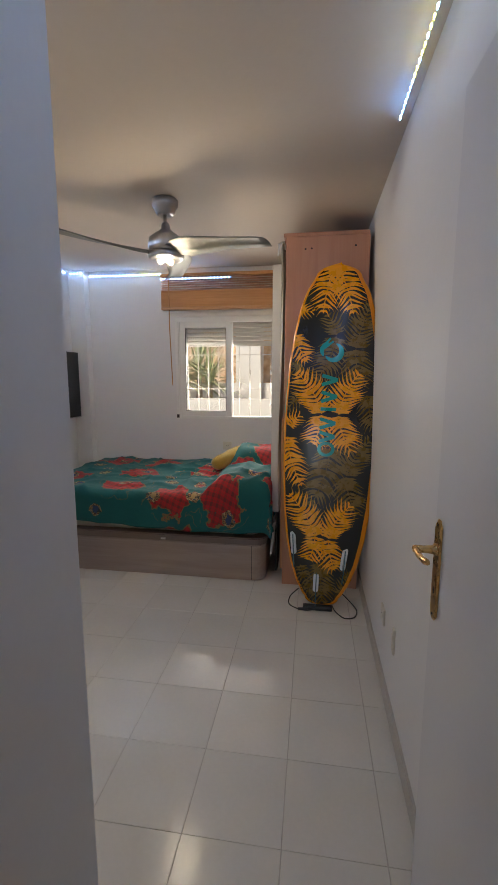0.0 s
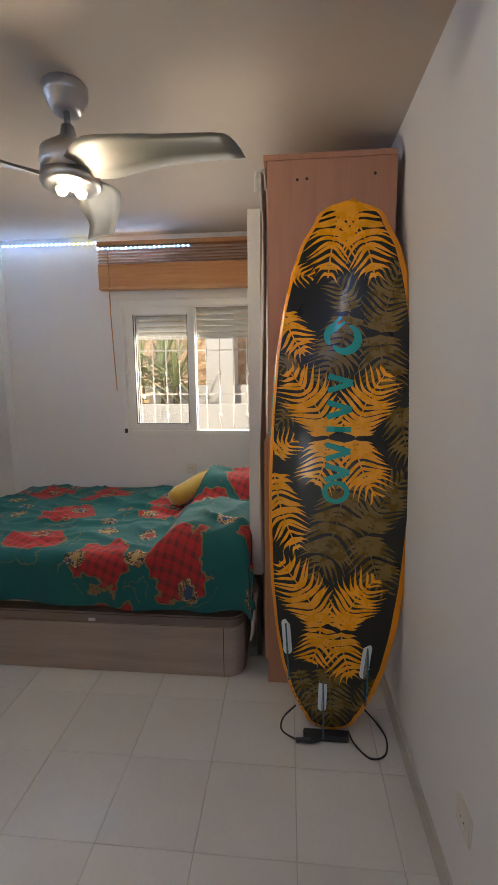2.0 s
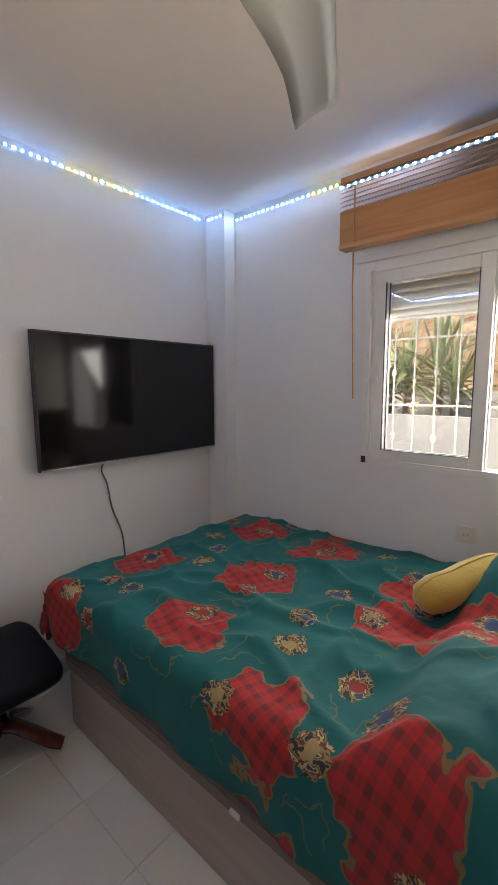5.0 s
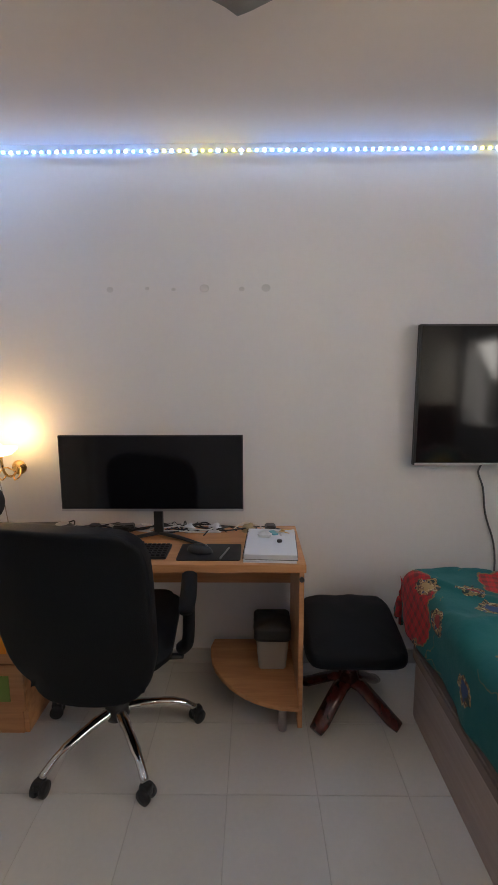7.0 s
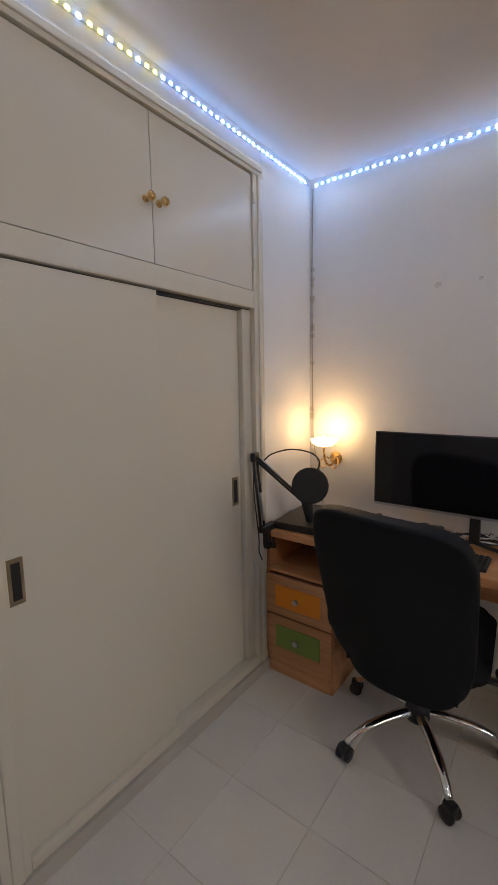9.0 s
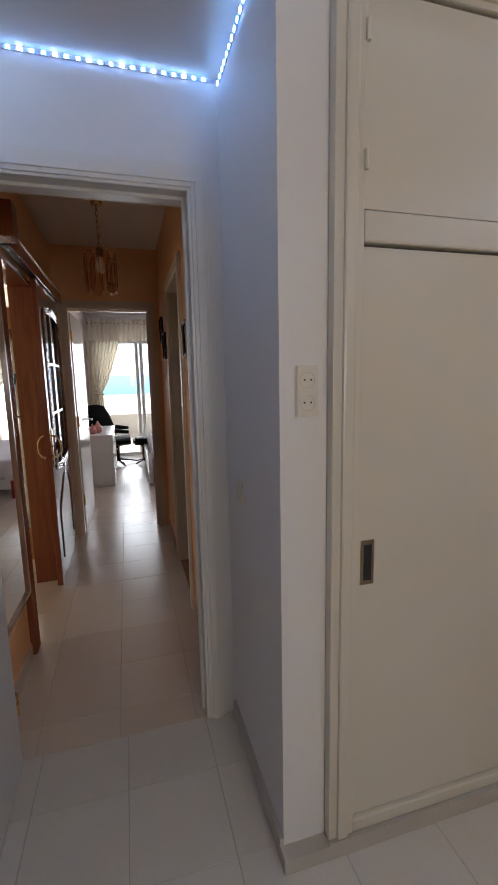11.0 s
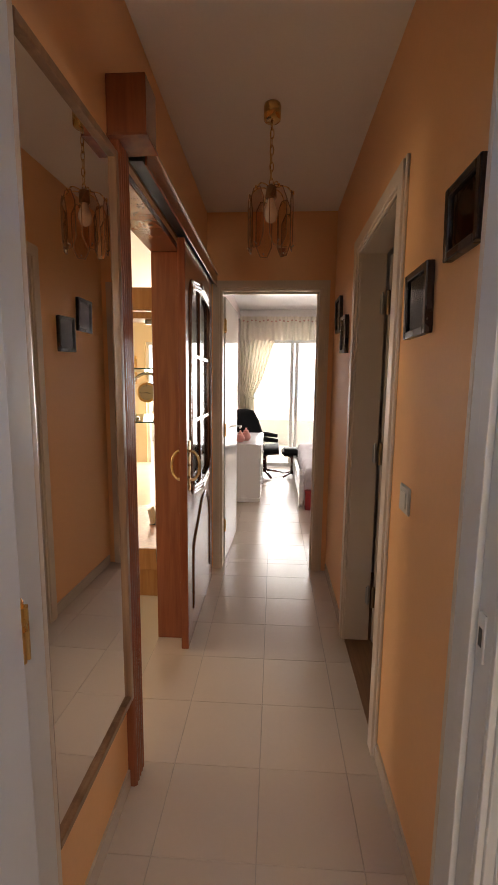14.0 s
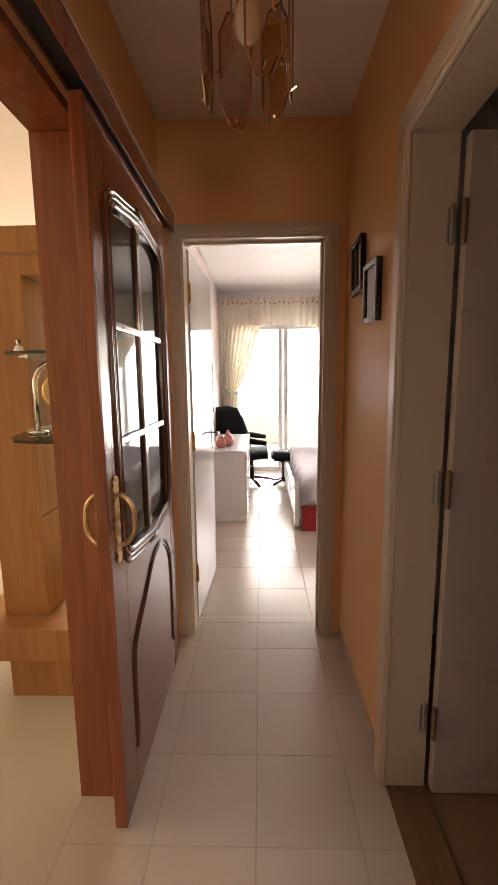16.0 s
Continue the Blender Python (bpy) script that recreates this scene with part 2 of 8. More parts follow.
def tube(points, r, n=10, closed=False, bm=None, flat=1.0):
    """A tube along points; r is one radius or one for each point."""
    own = bmesh.new()
    pts = [Vector(p) for p in points]
    rs = r if isinstance(r, (list, tuple)) else [r] * len(pts)
    rings, up = [], None
    for i, p in enumerate(pts):
        a, b = (pts[i - 1], pts[(i + 1) % len(pts)]) if closed else (pts[max(i - 1, 0)], pts[min(i + 1, len(pts) - 1)])
        d = (b - a).normalized()
        if up is None:
            up = d.orthogonal().normalized() if abs(d.z) > 0.95 else Vector((0, 0, 1))
        s = d.cross(up).normalized()
        up = s.cross(d).normalized()
        rings.append([own.verts.new(p + rs[i] * (s * math.cos(2 * math.pi * k / n) + up * flat * math.sin(2 * math.pi * k / n))) for k in range(n)])
    pairs = list(zip(rings, rings[1:])) + ([(rings[-1], rings[0])] if closed else [])
    for a, b in pairs:
        for k in range(n):
            own.faces.new((a[k], a[(k + 1) % n], b[(k + 1) % n], b[k]))
    if not closed:
        own.faces.new(rings[0][::-1])
        own.faces.new(rings[-1])
    bmesh.ops.recalc_face_normals(own, faces=own.faces)
    return join(bm, own)


def arc(p0, p1, p2, n=8):
    """Points on a smooth bend from p0 to p2 past p1."""
    a, b, c = Vector(p0), Vector(p1), Vector(p2)
    return [(1 - t) ** 2 * a + 2 * t * (1 - t) * b + t * t * c for t in (i / n for i in range(n + 1))]


def spline(points, n=6):
    """A smooth line through the points."""
    p = [Vector(q) for q in points]
    p = [2 * p[0] - p[1]] + p + [2 * p[-1] - p[-2]]
    out = []
    for i in range(1, len(p) - 2):
        for k in range(n):
            t = k / n
            out.append(0.5 * (2 * p[i] + (p[i + 1] - p[i - 1]) * t + (2 * p[i - 1] - 5 * p[i] + 4 * p[i + 1] - p[i + 2]) * t * t + (3 * p[i] - p[i - 1] - 3 * p[i + 1] + p[i + 2]) * t ** 3))
    return out + [p[-2]]


def plate(outline, z0, z1, bm=None, bevel=0.0):
    """A slab with a flat outline of (x, y), between two heights."""
    own = bmesh.new()
    f = own.faces.new([own.verts.new((x, y, z0)) for x, y in outline])
    ext = bmesh.ops.extrude_face_region(own, geom=[f])
    for v in ext["geom"]:
        if isinstance(v, bmesh.types.BMVert):
            v.co.z = z1
    bmesh.ops.recalc_face_normals(own, faces=own.faces)
    if bevel:
        es = [e for e in own.edges if abs(e.verts[0].co.z - e.verts[1].co.z) < 1e-6]
        bmesh.ops.bevel(own, geom=es, offset=bevel, segments=2, affect="EDGES")
    return join(bm, own)


def wall(name, boxes, material, label=""):
    bm = None
    for b in boxes:
        bm = box(*b, bm=bm)
    return part(name, bm, material, kind="structure", label=label)


# ---- dimensions ----
XR, XL = 0.385, -2.33          # bedroom side walls
YF, YB = 0.79, 4.02            # closet wall, window wall
YD = 0.165                     # face of the doorway wall in the bedroom
XC = -0.479                    # return wall beside the closet
YC = 0.77                      # wall strip between closet and return wall
ZB, ZH = 2.45, 2.57            # ceilings
HX0, HX1 = -0.44, 0.455        # corridor walls
YE = -2.335                    # corridor's far wall
YW = -6.4                      # far room's window wall
DY0 = 0.04                     # corridor face of the doorway wall

# ---- walls ----
wall("wall_bedroom_right", [(XR, XR + 0.12, YD + 0.002, YB, 0, ZB)], M_wall)
wall("wall_bedroom_left", [(XL - 0.12, XL, YF - 0.7, YB + 0.12, 0, ZB)], M_wall)
WX0, WX1, WZ0, WZ1 = -1.30, -0.20, 1.03, 2.005
wall("wall_window", [(XL, WX0, YB, YB + 0.22, 0, ZB), (WX1, XR + 0.12, YB, YB + 0.22, 0, ZB), (WX0, WX1, YB, YB + 0.22, 0, WZ0), (WX0, WX1, YB, YB + 0.22, WZ1, ZB)], M_wall)
wall("pillar_corner", [(XL, -2.17, 3.93, YB, 0, ZB)], M_wall)
CX0, CX1 = -1.812, -0.665       # closet opening
wall("wall_closet", [(XL, CX0 - 0.07, YF - 0.10, YF, 0, ZB), (CX1 + 0.0555, XC, YF - 0.10, YC, 0, ZB), (CX0 - 0.07, CX1 + 0.0555, YF - 0.10, YF - 0.001, 2.36, ZB)], M_wall)
wall("wall_return", [(XC - 0.10, XC, YD, YF - 0.10, 0, ZB)], M_wall)
DX0, DX1, DZ = -0.358, 0.405, 2.078
wall("wall_doorway", [(HX0 - 0.15, DX0 - 0.03, DY0, YD, 0, ZH), (DX1 + 0.03, HX1 + 0.12, DY0, YD, 0, ZH), (DX0 - 0.03, DX1 + 0.03, DY0, YD, DZ + 0.03, ZH)], M_wall)
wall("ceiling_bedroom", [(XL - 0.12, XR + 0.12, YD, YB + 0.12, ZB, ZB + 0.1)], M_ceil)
# corridor
RY0, RY1 = -1.45, -0.77        # side door on the corridor's right
wall("wall_hall_right", [(HX0 - 0.12, HX0, RY1 + 0.03, DY0, 0, ZH), (HX0 - 0.12, HX0, YE, RY0 - 0.03, 0, ZH), (HX0 - 0.12, HX0, RY0 - 0.03, RY1 + 0.03, 2.07, ZH)], M_peach)
OY0, OY1 = -1.40, -0.61        # opening to the living room
wall("wall_hall_left", [(HX1, HX1 + 0.12, OY1 + 0.03, DY0 - 0.02, 0, ZH), (HX1, HX1 + 0.12, YE, OY0 - 0.03, 0, ZH), (HX1, HX1 + 0.12, OY0 - 0.03, OY1 + 0.03, 2.10, ZH)], M_peach)
FX0, FX1 = -0.335, 0.345
wall("wall_hall_end", [(HX0 - 0.12, FX0 - 0.03, YE - 0.10, YE, 0, ZH), (FX1 + 0.03, HX1 + 0.12, YE - 0.10, YE, 0, ZH), (FX0 - 0.03, FX1 + 0.03, YE - 0.10, YE, 2.07, ZH)], M_peach)
wall("wall_doorway_hall_side", [(HX0, DX0 - 0.03, DY0 - 0.006, DY0, 0, ZH), (DX1 + 0.03, HX1, DY0 - 0.006, DY0, 0, ZH), (DX0 - 0.03, DX1 + 0.03, DY0 - 0.006, DY0, DZ + 0.03, ZH)], M_peach)
wall("ceiling_hall", [(HX0 - 0.12, HX1 + 0.12, YE - 0.10, DY0, ZH, ZH + 0.1)], M_ceilh)

# ---- other rooms' walls ----
M_white = mat("white_room_paint", (0.78, 0.75, 0.74), 0.6, var=0.02, scale=2, bump=0.08)
M_pink = mat("pale_pink_paint", (0.74, 0.62, 0.61), 0.45, var=0.02, scale=2, bump=0.08)
M_cream = mat("cream_wall_paint", (0.74, 0.62, 0.42), 0.6, var=0.03, scale=2, bump=0.08)
ZF = 2.60
wall("wall_far_left", [(0.55, 0.67, YW, YE - 0.12, 0, ZF)], M_pink)
wall("wall_far_near", [(0.46, 0.67, YE - 0.12, YE - 0.102, 0, ZF), (-3.2, HX0 - 0.12, YE - 0.12, YE - 0.10, 0, ZF)], M_white)
wall("wall_far_right", [(-3.32, -3.2, YW, YE - 0.10, 0, ZF)], M_white)
GX0, GX1, GZ = -2.1, 0.36, 2.12
wall("wall_far_window", [(GX1, 0.67, YW - 0.2, YW, 0, ZF), (-3.32, GX0, YW - 0.2, YW, 0, ZF), (GX0, GX1, YW - 0.2, YW, GZ, ZF)], M_white)
wall("ceiling_far_room", [(-3.32, 0.67, YW - 0.2, YE - 0.10, ZF, ZF + 0.1)], M_white)
LX1, LY0, LY1, ZL = 6.0, -6.6, 1.2, 2.6
wall("wall_living_north", [(HX1 + 0.12, LX1, LY1, LY1 + 0.1, 0, ZL)], M_cream)
wall("wall_living_west", [(HX1 + 0.12, HX1 + 0.13, OY1 + 0.03, LY1, 0, ZL), (HX1 + 0.12, HX1 + 0.13, YE, OY0 - 0.03, 0, ZL), (HX1 + 0.12, HX1 + 0.13, OY0 - 0.03, OY1 + 0.03, 2.10, ZL), (0.67, 0.68, LY0, YE, 0, ZL), (HX1 + 0.13, 0.67, YE - 0.1, YE, 0, ZL)], M_cream)
# unseen wall; its opening is added only to let the side fill lamp in
wall("wall_living_east", [(LX1, LX1 + 0.1, LY0, -1.7, 0, ZL), (LX1, LX1 + 0.1, -0.1, LY1, 0, ZL), (LX1, LX1 + 0.1, -1.7, -0.1, 0, 0.65), (LX1, LX1 + 0.1, -1.7, -0.1, 2.25, ZL)], M_cream)
LWX0, LWX1 = 1.0, 2.2
wall("wall_living_window", [(0.67, LWX0, LY0 - 0.2, LY0, 0, ZL), (LWX1, LX1 + 0.1, LY0 - 0.2, LY0, 0, ZL), (LWX0, LWX1, LY0 - 0.2, LY0, 2.1, ZL)], M_cream)
wall("ceiling_living", [(HX1 + 0.12, LX1 + 0.1, LY0 - 0.2, LY1 + 0.1, ZL, ZL + 0.1)], M_white)
wall("wall_side_room", [(-2.3, -2.2, YE, 0.02, 0, ZL), (-2.3, HX0 - 0.12, YE - 0.09, YE, 0, ZL), (-2.3, HX0 - 0.15, 0.02, 0.1, 0, ZL)], M_wall)
wall("ceiling_side_room", [(-2.3, HX0 - 0.12, YE - 0.1, 0.1, ZL, ZL + 0.1)], M_wall)
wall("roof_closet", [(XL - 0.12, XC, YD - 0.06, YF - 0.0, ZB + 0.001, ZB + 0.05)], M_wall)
wall("wall_closet_back", [(XL, XC - 0.10, 0.10, 0.16, 0, ZB)], M_wall)


# ---- door frames and trims ----
def door_casing(name, label, x0, x1, ztop, yf, out, wid, material, wallw, side=0):
    """Stepped casing and lining about an opening across y; out: +1 towards +y."""
    g = thing(name, label, "door frame")
    g["kind"] = "structure"
    for nm, sx in (("casing_leg", -1), ("casing_leg", 1)):
        if sx > 0 and side:
            continue
        bm = None
        e = x0 if sx < 0 else x1
        for a, b, d in ((0, wid, 0.010), (wid * 0.12, wid * 0.8, 0.017), (wid * 0.3, wid * 0.62, 0.023)):
            lo, hi = sorted((e + sx * a, e + sx * b))
            bm = box(lo, hi, *sorted((yf, yf + out * d)), 0, ztop + b, 0.002, bm=bm)
        part(nm, bm, material, g)
    bm = None
    for a, b, d in ((0, wid, 0.0105), (wid * 0.12, wid * 0.8, 0.0175), (wid * 0.3, wid * 0.62, 0.0235)):
        bm = box(x0 - b, x1 + (-0.025 if side else b), *sorted((yf, yf + out * d)), ztop + a, ztop + b, 0.002, bm=bm)
    part("casing_head", bm, material, g)
    ys = sorted((yf, yf - out * wallw))
    bm = box(x0 - 0.03, x0, ys[0], ys[1], 0, ztop, 0.002)
    part("lining_side", bm, material, g)
    part("lining_side", box(x1, x1 + 0.03, ys[0], ys[1], 0, ztop, 0.002), material, g)
    part("lining_head", box(x0 - 0.03, x1 + 0.03, ys[0], ys[1], ztop, ztop + 0.03, 0.002), material, g)
    ym = yf - out * 0.045
    bm = box(x0, x0 + 0.012, ym - 0.03, ym - 0.0, 0, ztop, 0.002)
    bm = box(x0, x1, ym - 0.03, ym, ztop - 0.012, ztop, 0.002, bm=bm)
    part("stop_bead", bm, material, g)
    return g


g = door_casing("door_frame_1", "stepped white gloss casing round the bedroom doorway", DX0, DX1, DZ, YD, 1, 0.085, M_trim, YD - DY0 + 0.006, 1)
part("strike_plate", box(DX0 + 0.0005, DX0 + 0.004, YD - 0.04, YD - 0.018, 0.975, 1.055, 0.001), M_trim, g, "painted-over strike plate")
part("latch_hole", box(DX0 + 0.004, DX0 + 0.0045, YD - 0.034, YD - 0.024, 1.0, 1.03), M_black, g)
M_hallcas = mat("beige_gloss_paint", (0.68, 0.56, 0.45), 0.32, var=0.04, scale=3, bump=0.015, bscale=30)
g = door_casing("door_frame_2", "plain beige gloss frame at the corridor's far end", FX0, FX1, 2.047, YE, 1, 0.07, M_hallcas, 0.10)


def hinge(parent, m, material=M_brass):
    h = part("hinge", box(-0.011, 0.011, -0.002, 0.002, -0.045, 0.045, 0.001), material, parent, m=m)
    part("hinge_pin", turned([(0.006, -0.05), (0.006, 0.05), (0.003, 0.056)], 10), material, h, m=pose(0, 0.003, 0))
    return h


# side door frame on the corridor's right wall (runs along y)
g = thing("door_frame_3", "beige gloss frame of the corridor's side door", "door frame")
g["kind"] = "structure"
for yy, sy in ((RY1, 1), (RY0, -1)):
    bm = None
    for a, b, d in ((0, 0.08, 0.012), (0.012, 0.070, 0.021)):
        bm = box(HX0, HX0 + d, *sorted((yy + sy * a, yy + sy * b)), 0, 2.04 + b, 0.005, bm=bm)
    part("casing_leg", bm, M_hallcas, g)
    part("lining_side", box(HX0 - 0.13, HX0, *sorted((yy, yy + sy * 0.03)), 0, 2.04, 0.002), M_hallcas, g)
bm = None
for a, b, d in ((0, 0.08, 0.0125), (0.012, 0.070, 0.0215)):
    bm = box(HX0, HX0 + d, RY0 - b, RY1 + b, 2.04 + a, 2.04 + b, 0.005, bm=bm)
part("casing_head", bm, M_hallcas, g)
part("lining_head", box(HX0 - 0.13, HX0, RY0 - 0.03, RY1 + 0.03, 2.04, 2.07, 0.002), M_hallcas, g)
part("threshold", box(HX0 - 0.13, HX0 - 0.002, RY0, RY1, 0.0, 0.006, 0.002), wood("threshold_oak", (0.2, 0.1, 0.05), (0.3, 0.16, 0.08), 0.4, 1), g)
for z in (0.27, 1.05, 1.80):
    hinge(g, pose(HX0 - 0.115, RY0 + 0.004, z), M_alu)

d = thing("side_door", "grey-white painted door standing open into the dark side room", "door", pose(HX0 - 0.13, RY0 + 0.01, 0))
part("leaf", box(-0.70, -0.016, -0.018, 0.018, 0.008, 2.03, 0.003), mat("grey_gloss_paint", (0.58, 0.48, 0.41), 0.3, var=0.03), d)
for z in (0.27, 1.05, 1.80):
    part("hinge_knuckle", turned([(0.009, -0.055), (0.009, 0.055), (0.004, 0.062)], 10), mat("bronze_hinge", (0.30, 0.20, 0.12), 0.4, 0.8), d, m=pose(-0.008, 0.021, z))

# bedroom door leaf, swung back along the right wall
d = thing("bedroom_door", "white gloss door swung wide open against the wall", "door", pose(0.352, YD + 0.022, 0, 0, 0, 1.0))
leaf = part("leaf", box(-0.004, 0.028, 0.0, 0.805, 0.008, 2.035, 0.003), M_door, d)


def lever_handle(parent, side, label):
    """Long-plate brass lever; side -1 faces -x."""
    h = part("lever_set", plate([(-0.021, -0.13), (-0.019, -0.15), (-0.008, -0.165), (0.008, -0.165), (0.019, -0.15), (0.021, -0.13), (0.021, 0.10), (0.017, 0.118), (0.008, 0.125), (0.006, 0.134), (-0.006, 0.134), (-0.008, 0.125), (-0.017, 0.118), (-0.021, 0.10)], 0, 0.006, bevel=0.002), M_brass, parent, label)
    h.matrix_basis = pose(-0.0045 if side < 0 else 0.0315, 0.765, 0.985) @ Matrix(((0, 0, side, 0), (side * -1, 0, 0, 0), (0, 1, 0, 0), (0, 0, 0, 1))) @ Matrix.Diagonal((1, 0.84, 1, 1))
    up = Matrix.Translation((0, 0.045, 0))
    part("rose", turned([(0.018, 0.005), (0.018, 0.010), (0.012, 0.014), (0.010, 0.034), (0.011, 0.052), (0.008, 0.06)], 16), M_brass, h, m=up, smooth=True)
    part("lever", tube(spline([(0, 0, 0.05), (side * 0.02, 0.002, 0.056), (side * 0.05, 0.0, 0.055), (side * 0.08, 0.004, 0.053), (side * 0.106, 0.015, 0.055)], 5), [0.008] * 8 + [0.0095] * 8 + [0.008] * 4 + [0.004], 10, flat=0.75), M_brass, h, m=up, smooth=True)
    for yy in (0.118, -0.148):
        part("screw", turned([(0.004, 0.006), (0.004, 0.0075), (0.002, 0.008)], 8), M_black, h, m=pose(0, yy, 0))
    part("keyhole", box(-0.003, 0.003, -0.085, -0.066, 0.0061, 0.0066), M_black, h)
    return h


lever_handle(leaf, -1, "worn brass lever handle on a long plate")
for z in (0.25, 1.02, 1.8):
    hinge(d, pose(0.0, -0.004, z))

# far door leaf
d = thing("far_bedroom_door", "glossy white door opened back along the far room's wall", "door", pose(FX1 - 0.008, YE - 0.10, 0, 0, 0, 180 - 2.5))
lf = part("leaf", box(-0.035, 0.0, 0.004, 0.70, 0.008, 2.03, 0.003), mat("far_door_gloss", (0.70, 0.68, 0.68), 0.09, var=0.02), d)
part("handle", tube([(0.0, 0.64, 1.02), (0.045, 0.64, 1.02), (0.05, 0.60, 1.02), (0.048, 0.53, 1.015)], 0.008), M_alu, lf, "dull metal lever handle", smooth=True)
part("handle_plate", box(0.0005, 0.005, 0.62, 0.66, 0.9, 1.08, 0.002), M_alu, lf)
for z in (0.3, 1.05, 1.82):
    hinge(d, pose(-0.002, -0.002, z))


# ---- floor tiles ----
def floor_thing(name, x0, x1, y0, y1, material, holes=None, ox=-0.034, oy=1.04, p=0.316, gap=0.0015, big=False):
    base = part(name, box(x0, x1, y0, y1, -0.012, -0.0022), M_grout, kind="structure")
    cells = {}
    i0, i1 = math.floor((x0 - ox) / p), math.ceil((x1 - ox) / p)
    j0, j1 = math.floor((y0 - oy) / p), math.ceil((y1 - oy) / p)
    for i in range(i0, i1):
        for j in range(j0, j1):
            a0, a1 = max(ox + i * p, x0), min(ox + (i + 1) * p, x1)
            b0, b1 = max(oy + j * p, y0), min(oy + (j + 1) * p, y1)
            if a1 - a0 < 0.02 or b1 - b0 < 0.02:
                continue
            key = (round(a1 - a0, 3), round(b1 - b0, 3))
            if key not in cells:
                w, h = key[0] - gap, key[1] - gap * 0.35
                bm = bmesh.new()
                lo, up, r = [], [], 0.0012
                for sx, sy in ((-1, -1), (1, -1), (1, 1), (-1, 1)):
                    lo.append(bm.verts.new((sx * w / 2, sy * h / 2, -0.0021)))
                    up.append(bm.verts.new((sx * (w / 2 - r), sy * (h / 2 - r), 0)))
                bm.faces.new(up)
                for k in range(4):
                    bm.faces.new((lo[k], lo[(k + 1) % 4], up[(k + 1) % 4], up[k]))
                cells[key] = finish("tile", bm, material)
            z = random.uniform(-0.0003, 0.0002)
            part("tile", cells[key], material, base, m=pose((a0 + a1) / 2, (b0 + b1) / 2, z, random.uniform(-0.08, 0.08), random.uniform(-0.08, 0.08), 0))
    return base


def floor_all():
    floor_thing("floor_bedroom", XL, XR, YD, YB, M_tile)
    floor_thing("floor_hall", HX0 - 0.13, HX1 + 0.13, YE - 0.10, YD, M_tileh, ox=0.0, oy=-0.62)
    floor_thing("floor_far_room", -2.0, 0.55, YW, YE - 0.10, M_tileh, ox=0.0, oy=-0.62)


wall("ground_slab", [(-3.4, 6.2, -6.9, 4.24, -0.15, -0.013)], M_grout)
M_livfloor = mat("living_floor_tile", (0.62, 0.55, 0.46), 0.2, var=0.05, scale=3)
wall("floor_living", [(HX1 + 0.13, LX1, LY0, LY1, -0.013, 0.0)], M_livfloor)
wall("floor_side_room", [(-2.3, HX0 - 0.13, YE, 0.02, -0.013, 0.0)], mat("side_room_floor", (0.32, 0.19, 0.11), 0.4, var=0.1))
wall("floor_far_side", [(-3.2, -2.0, YW, YE - 0.1, -0.013, 0.0)], M_tileh)

# ---- skirting ----
SK = 0.075
wall("baseboard_bedroom_right", [(XR - 0.011, XR, 0.99, YB, 0, SK)], M_skirt)
wall("baseboard_bedroom_back", [(-2.17, XR, YB - 0.011, YB, 0, SK)], M_skirt)
wall("baseboard_bedroom_left", [(XL, XL + 0.011, YF, 3.93, 0, SK)], M_skirt)
wall("baseboard_return", [(XC, XC + 0.011, YD + 0.03, YC, 0, SK), (CX1 + 0.056, XC + 0.011, YC, YF + 0.022, 0, 0.05)], M_skirt)
wall("baseboard_closet", [(XL + 0.012, CX1 + 0.056, YF - 0.01, YF + 0.022, 0, 0.055)], M_skirt)

# ---- built-in closet ----
c = thing("built_in_closet", "cream gloss built-in closet with closed sliding doors and upper cupboards", "closet")
for x0, x1, xa, xb in ((CX0 - 0.065, CX0 + 0.006, CX0 - 0.05, CX0 - 0.02), (CX1 - 0.025, CX1 + 0.055, CX1 - 0.005, CX1 + 0.03)):
    part("frame_upright", box(x0, x1, YF - 0.09, YF + 0.012, 0.056, 2.299, 0.003, bm=box(xa, xb, YF - 0.05, YF + 0.021, 0.056, 2.299, 0.007)), M_closet, c)
part("head_trim", box(CX0 - 0.066, CX1 + 0.056, YF - 0.09, YF + 0.014, 2.30, 2.351, 0.003, bm=box(CX0 - 0.05, CX1 + 0.04, YF - 0.05, YF + 0.022, 2.315, 2.34, 0.004)), M_closet, c)
part("middle_rail", box(CX0 + 0.0065, CX1 - 0.0255, YF - 0.09, YF + 0.012, 1.748, 1.822, 0.006), M_closet, c)
part("bottom_rail", box(CX0 + 0.0065, CX1 - 0.0255, YF - 0.09, YF + 0.012, 0.056, 0.098, 0.006), M_closet, c)
# black colour gives the shade of the slot under the rail
part("door_track", box(CX0 + 0.007, CX1 - 0.026, YF - 0.06, YF - 0.02, 1.738, 1.7475), M_black, c, "door track blackened to give the slot's shade")
part("inner_back", box(CX0, CX1, YF - 0.40, YF - 0.39, 0.09, 2.30), M_black, c)
d1 = part("sliding_door", box(-1.262, CX1 - 0.026, YF - 0.028, YF - 0.004, 0.100, 1.742, 0.002), M_closet, c, "front sliding door with a recessed pull")
d2 = part("sliding_door", box(CX0 + 0.07, -1.20, YF - 0.062, YF - 0.036, 0.100, 1.735, 0.002), M_closet, c)
part("door_edge_post", box(CX0 + 0.007, CX0 + 0.066, YF - 0.062, YF - 0.012, 0.100, 1.742, 0.004), M_closet, c)
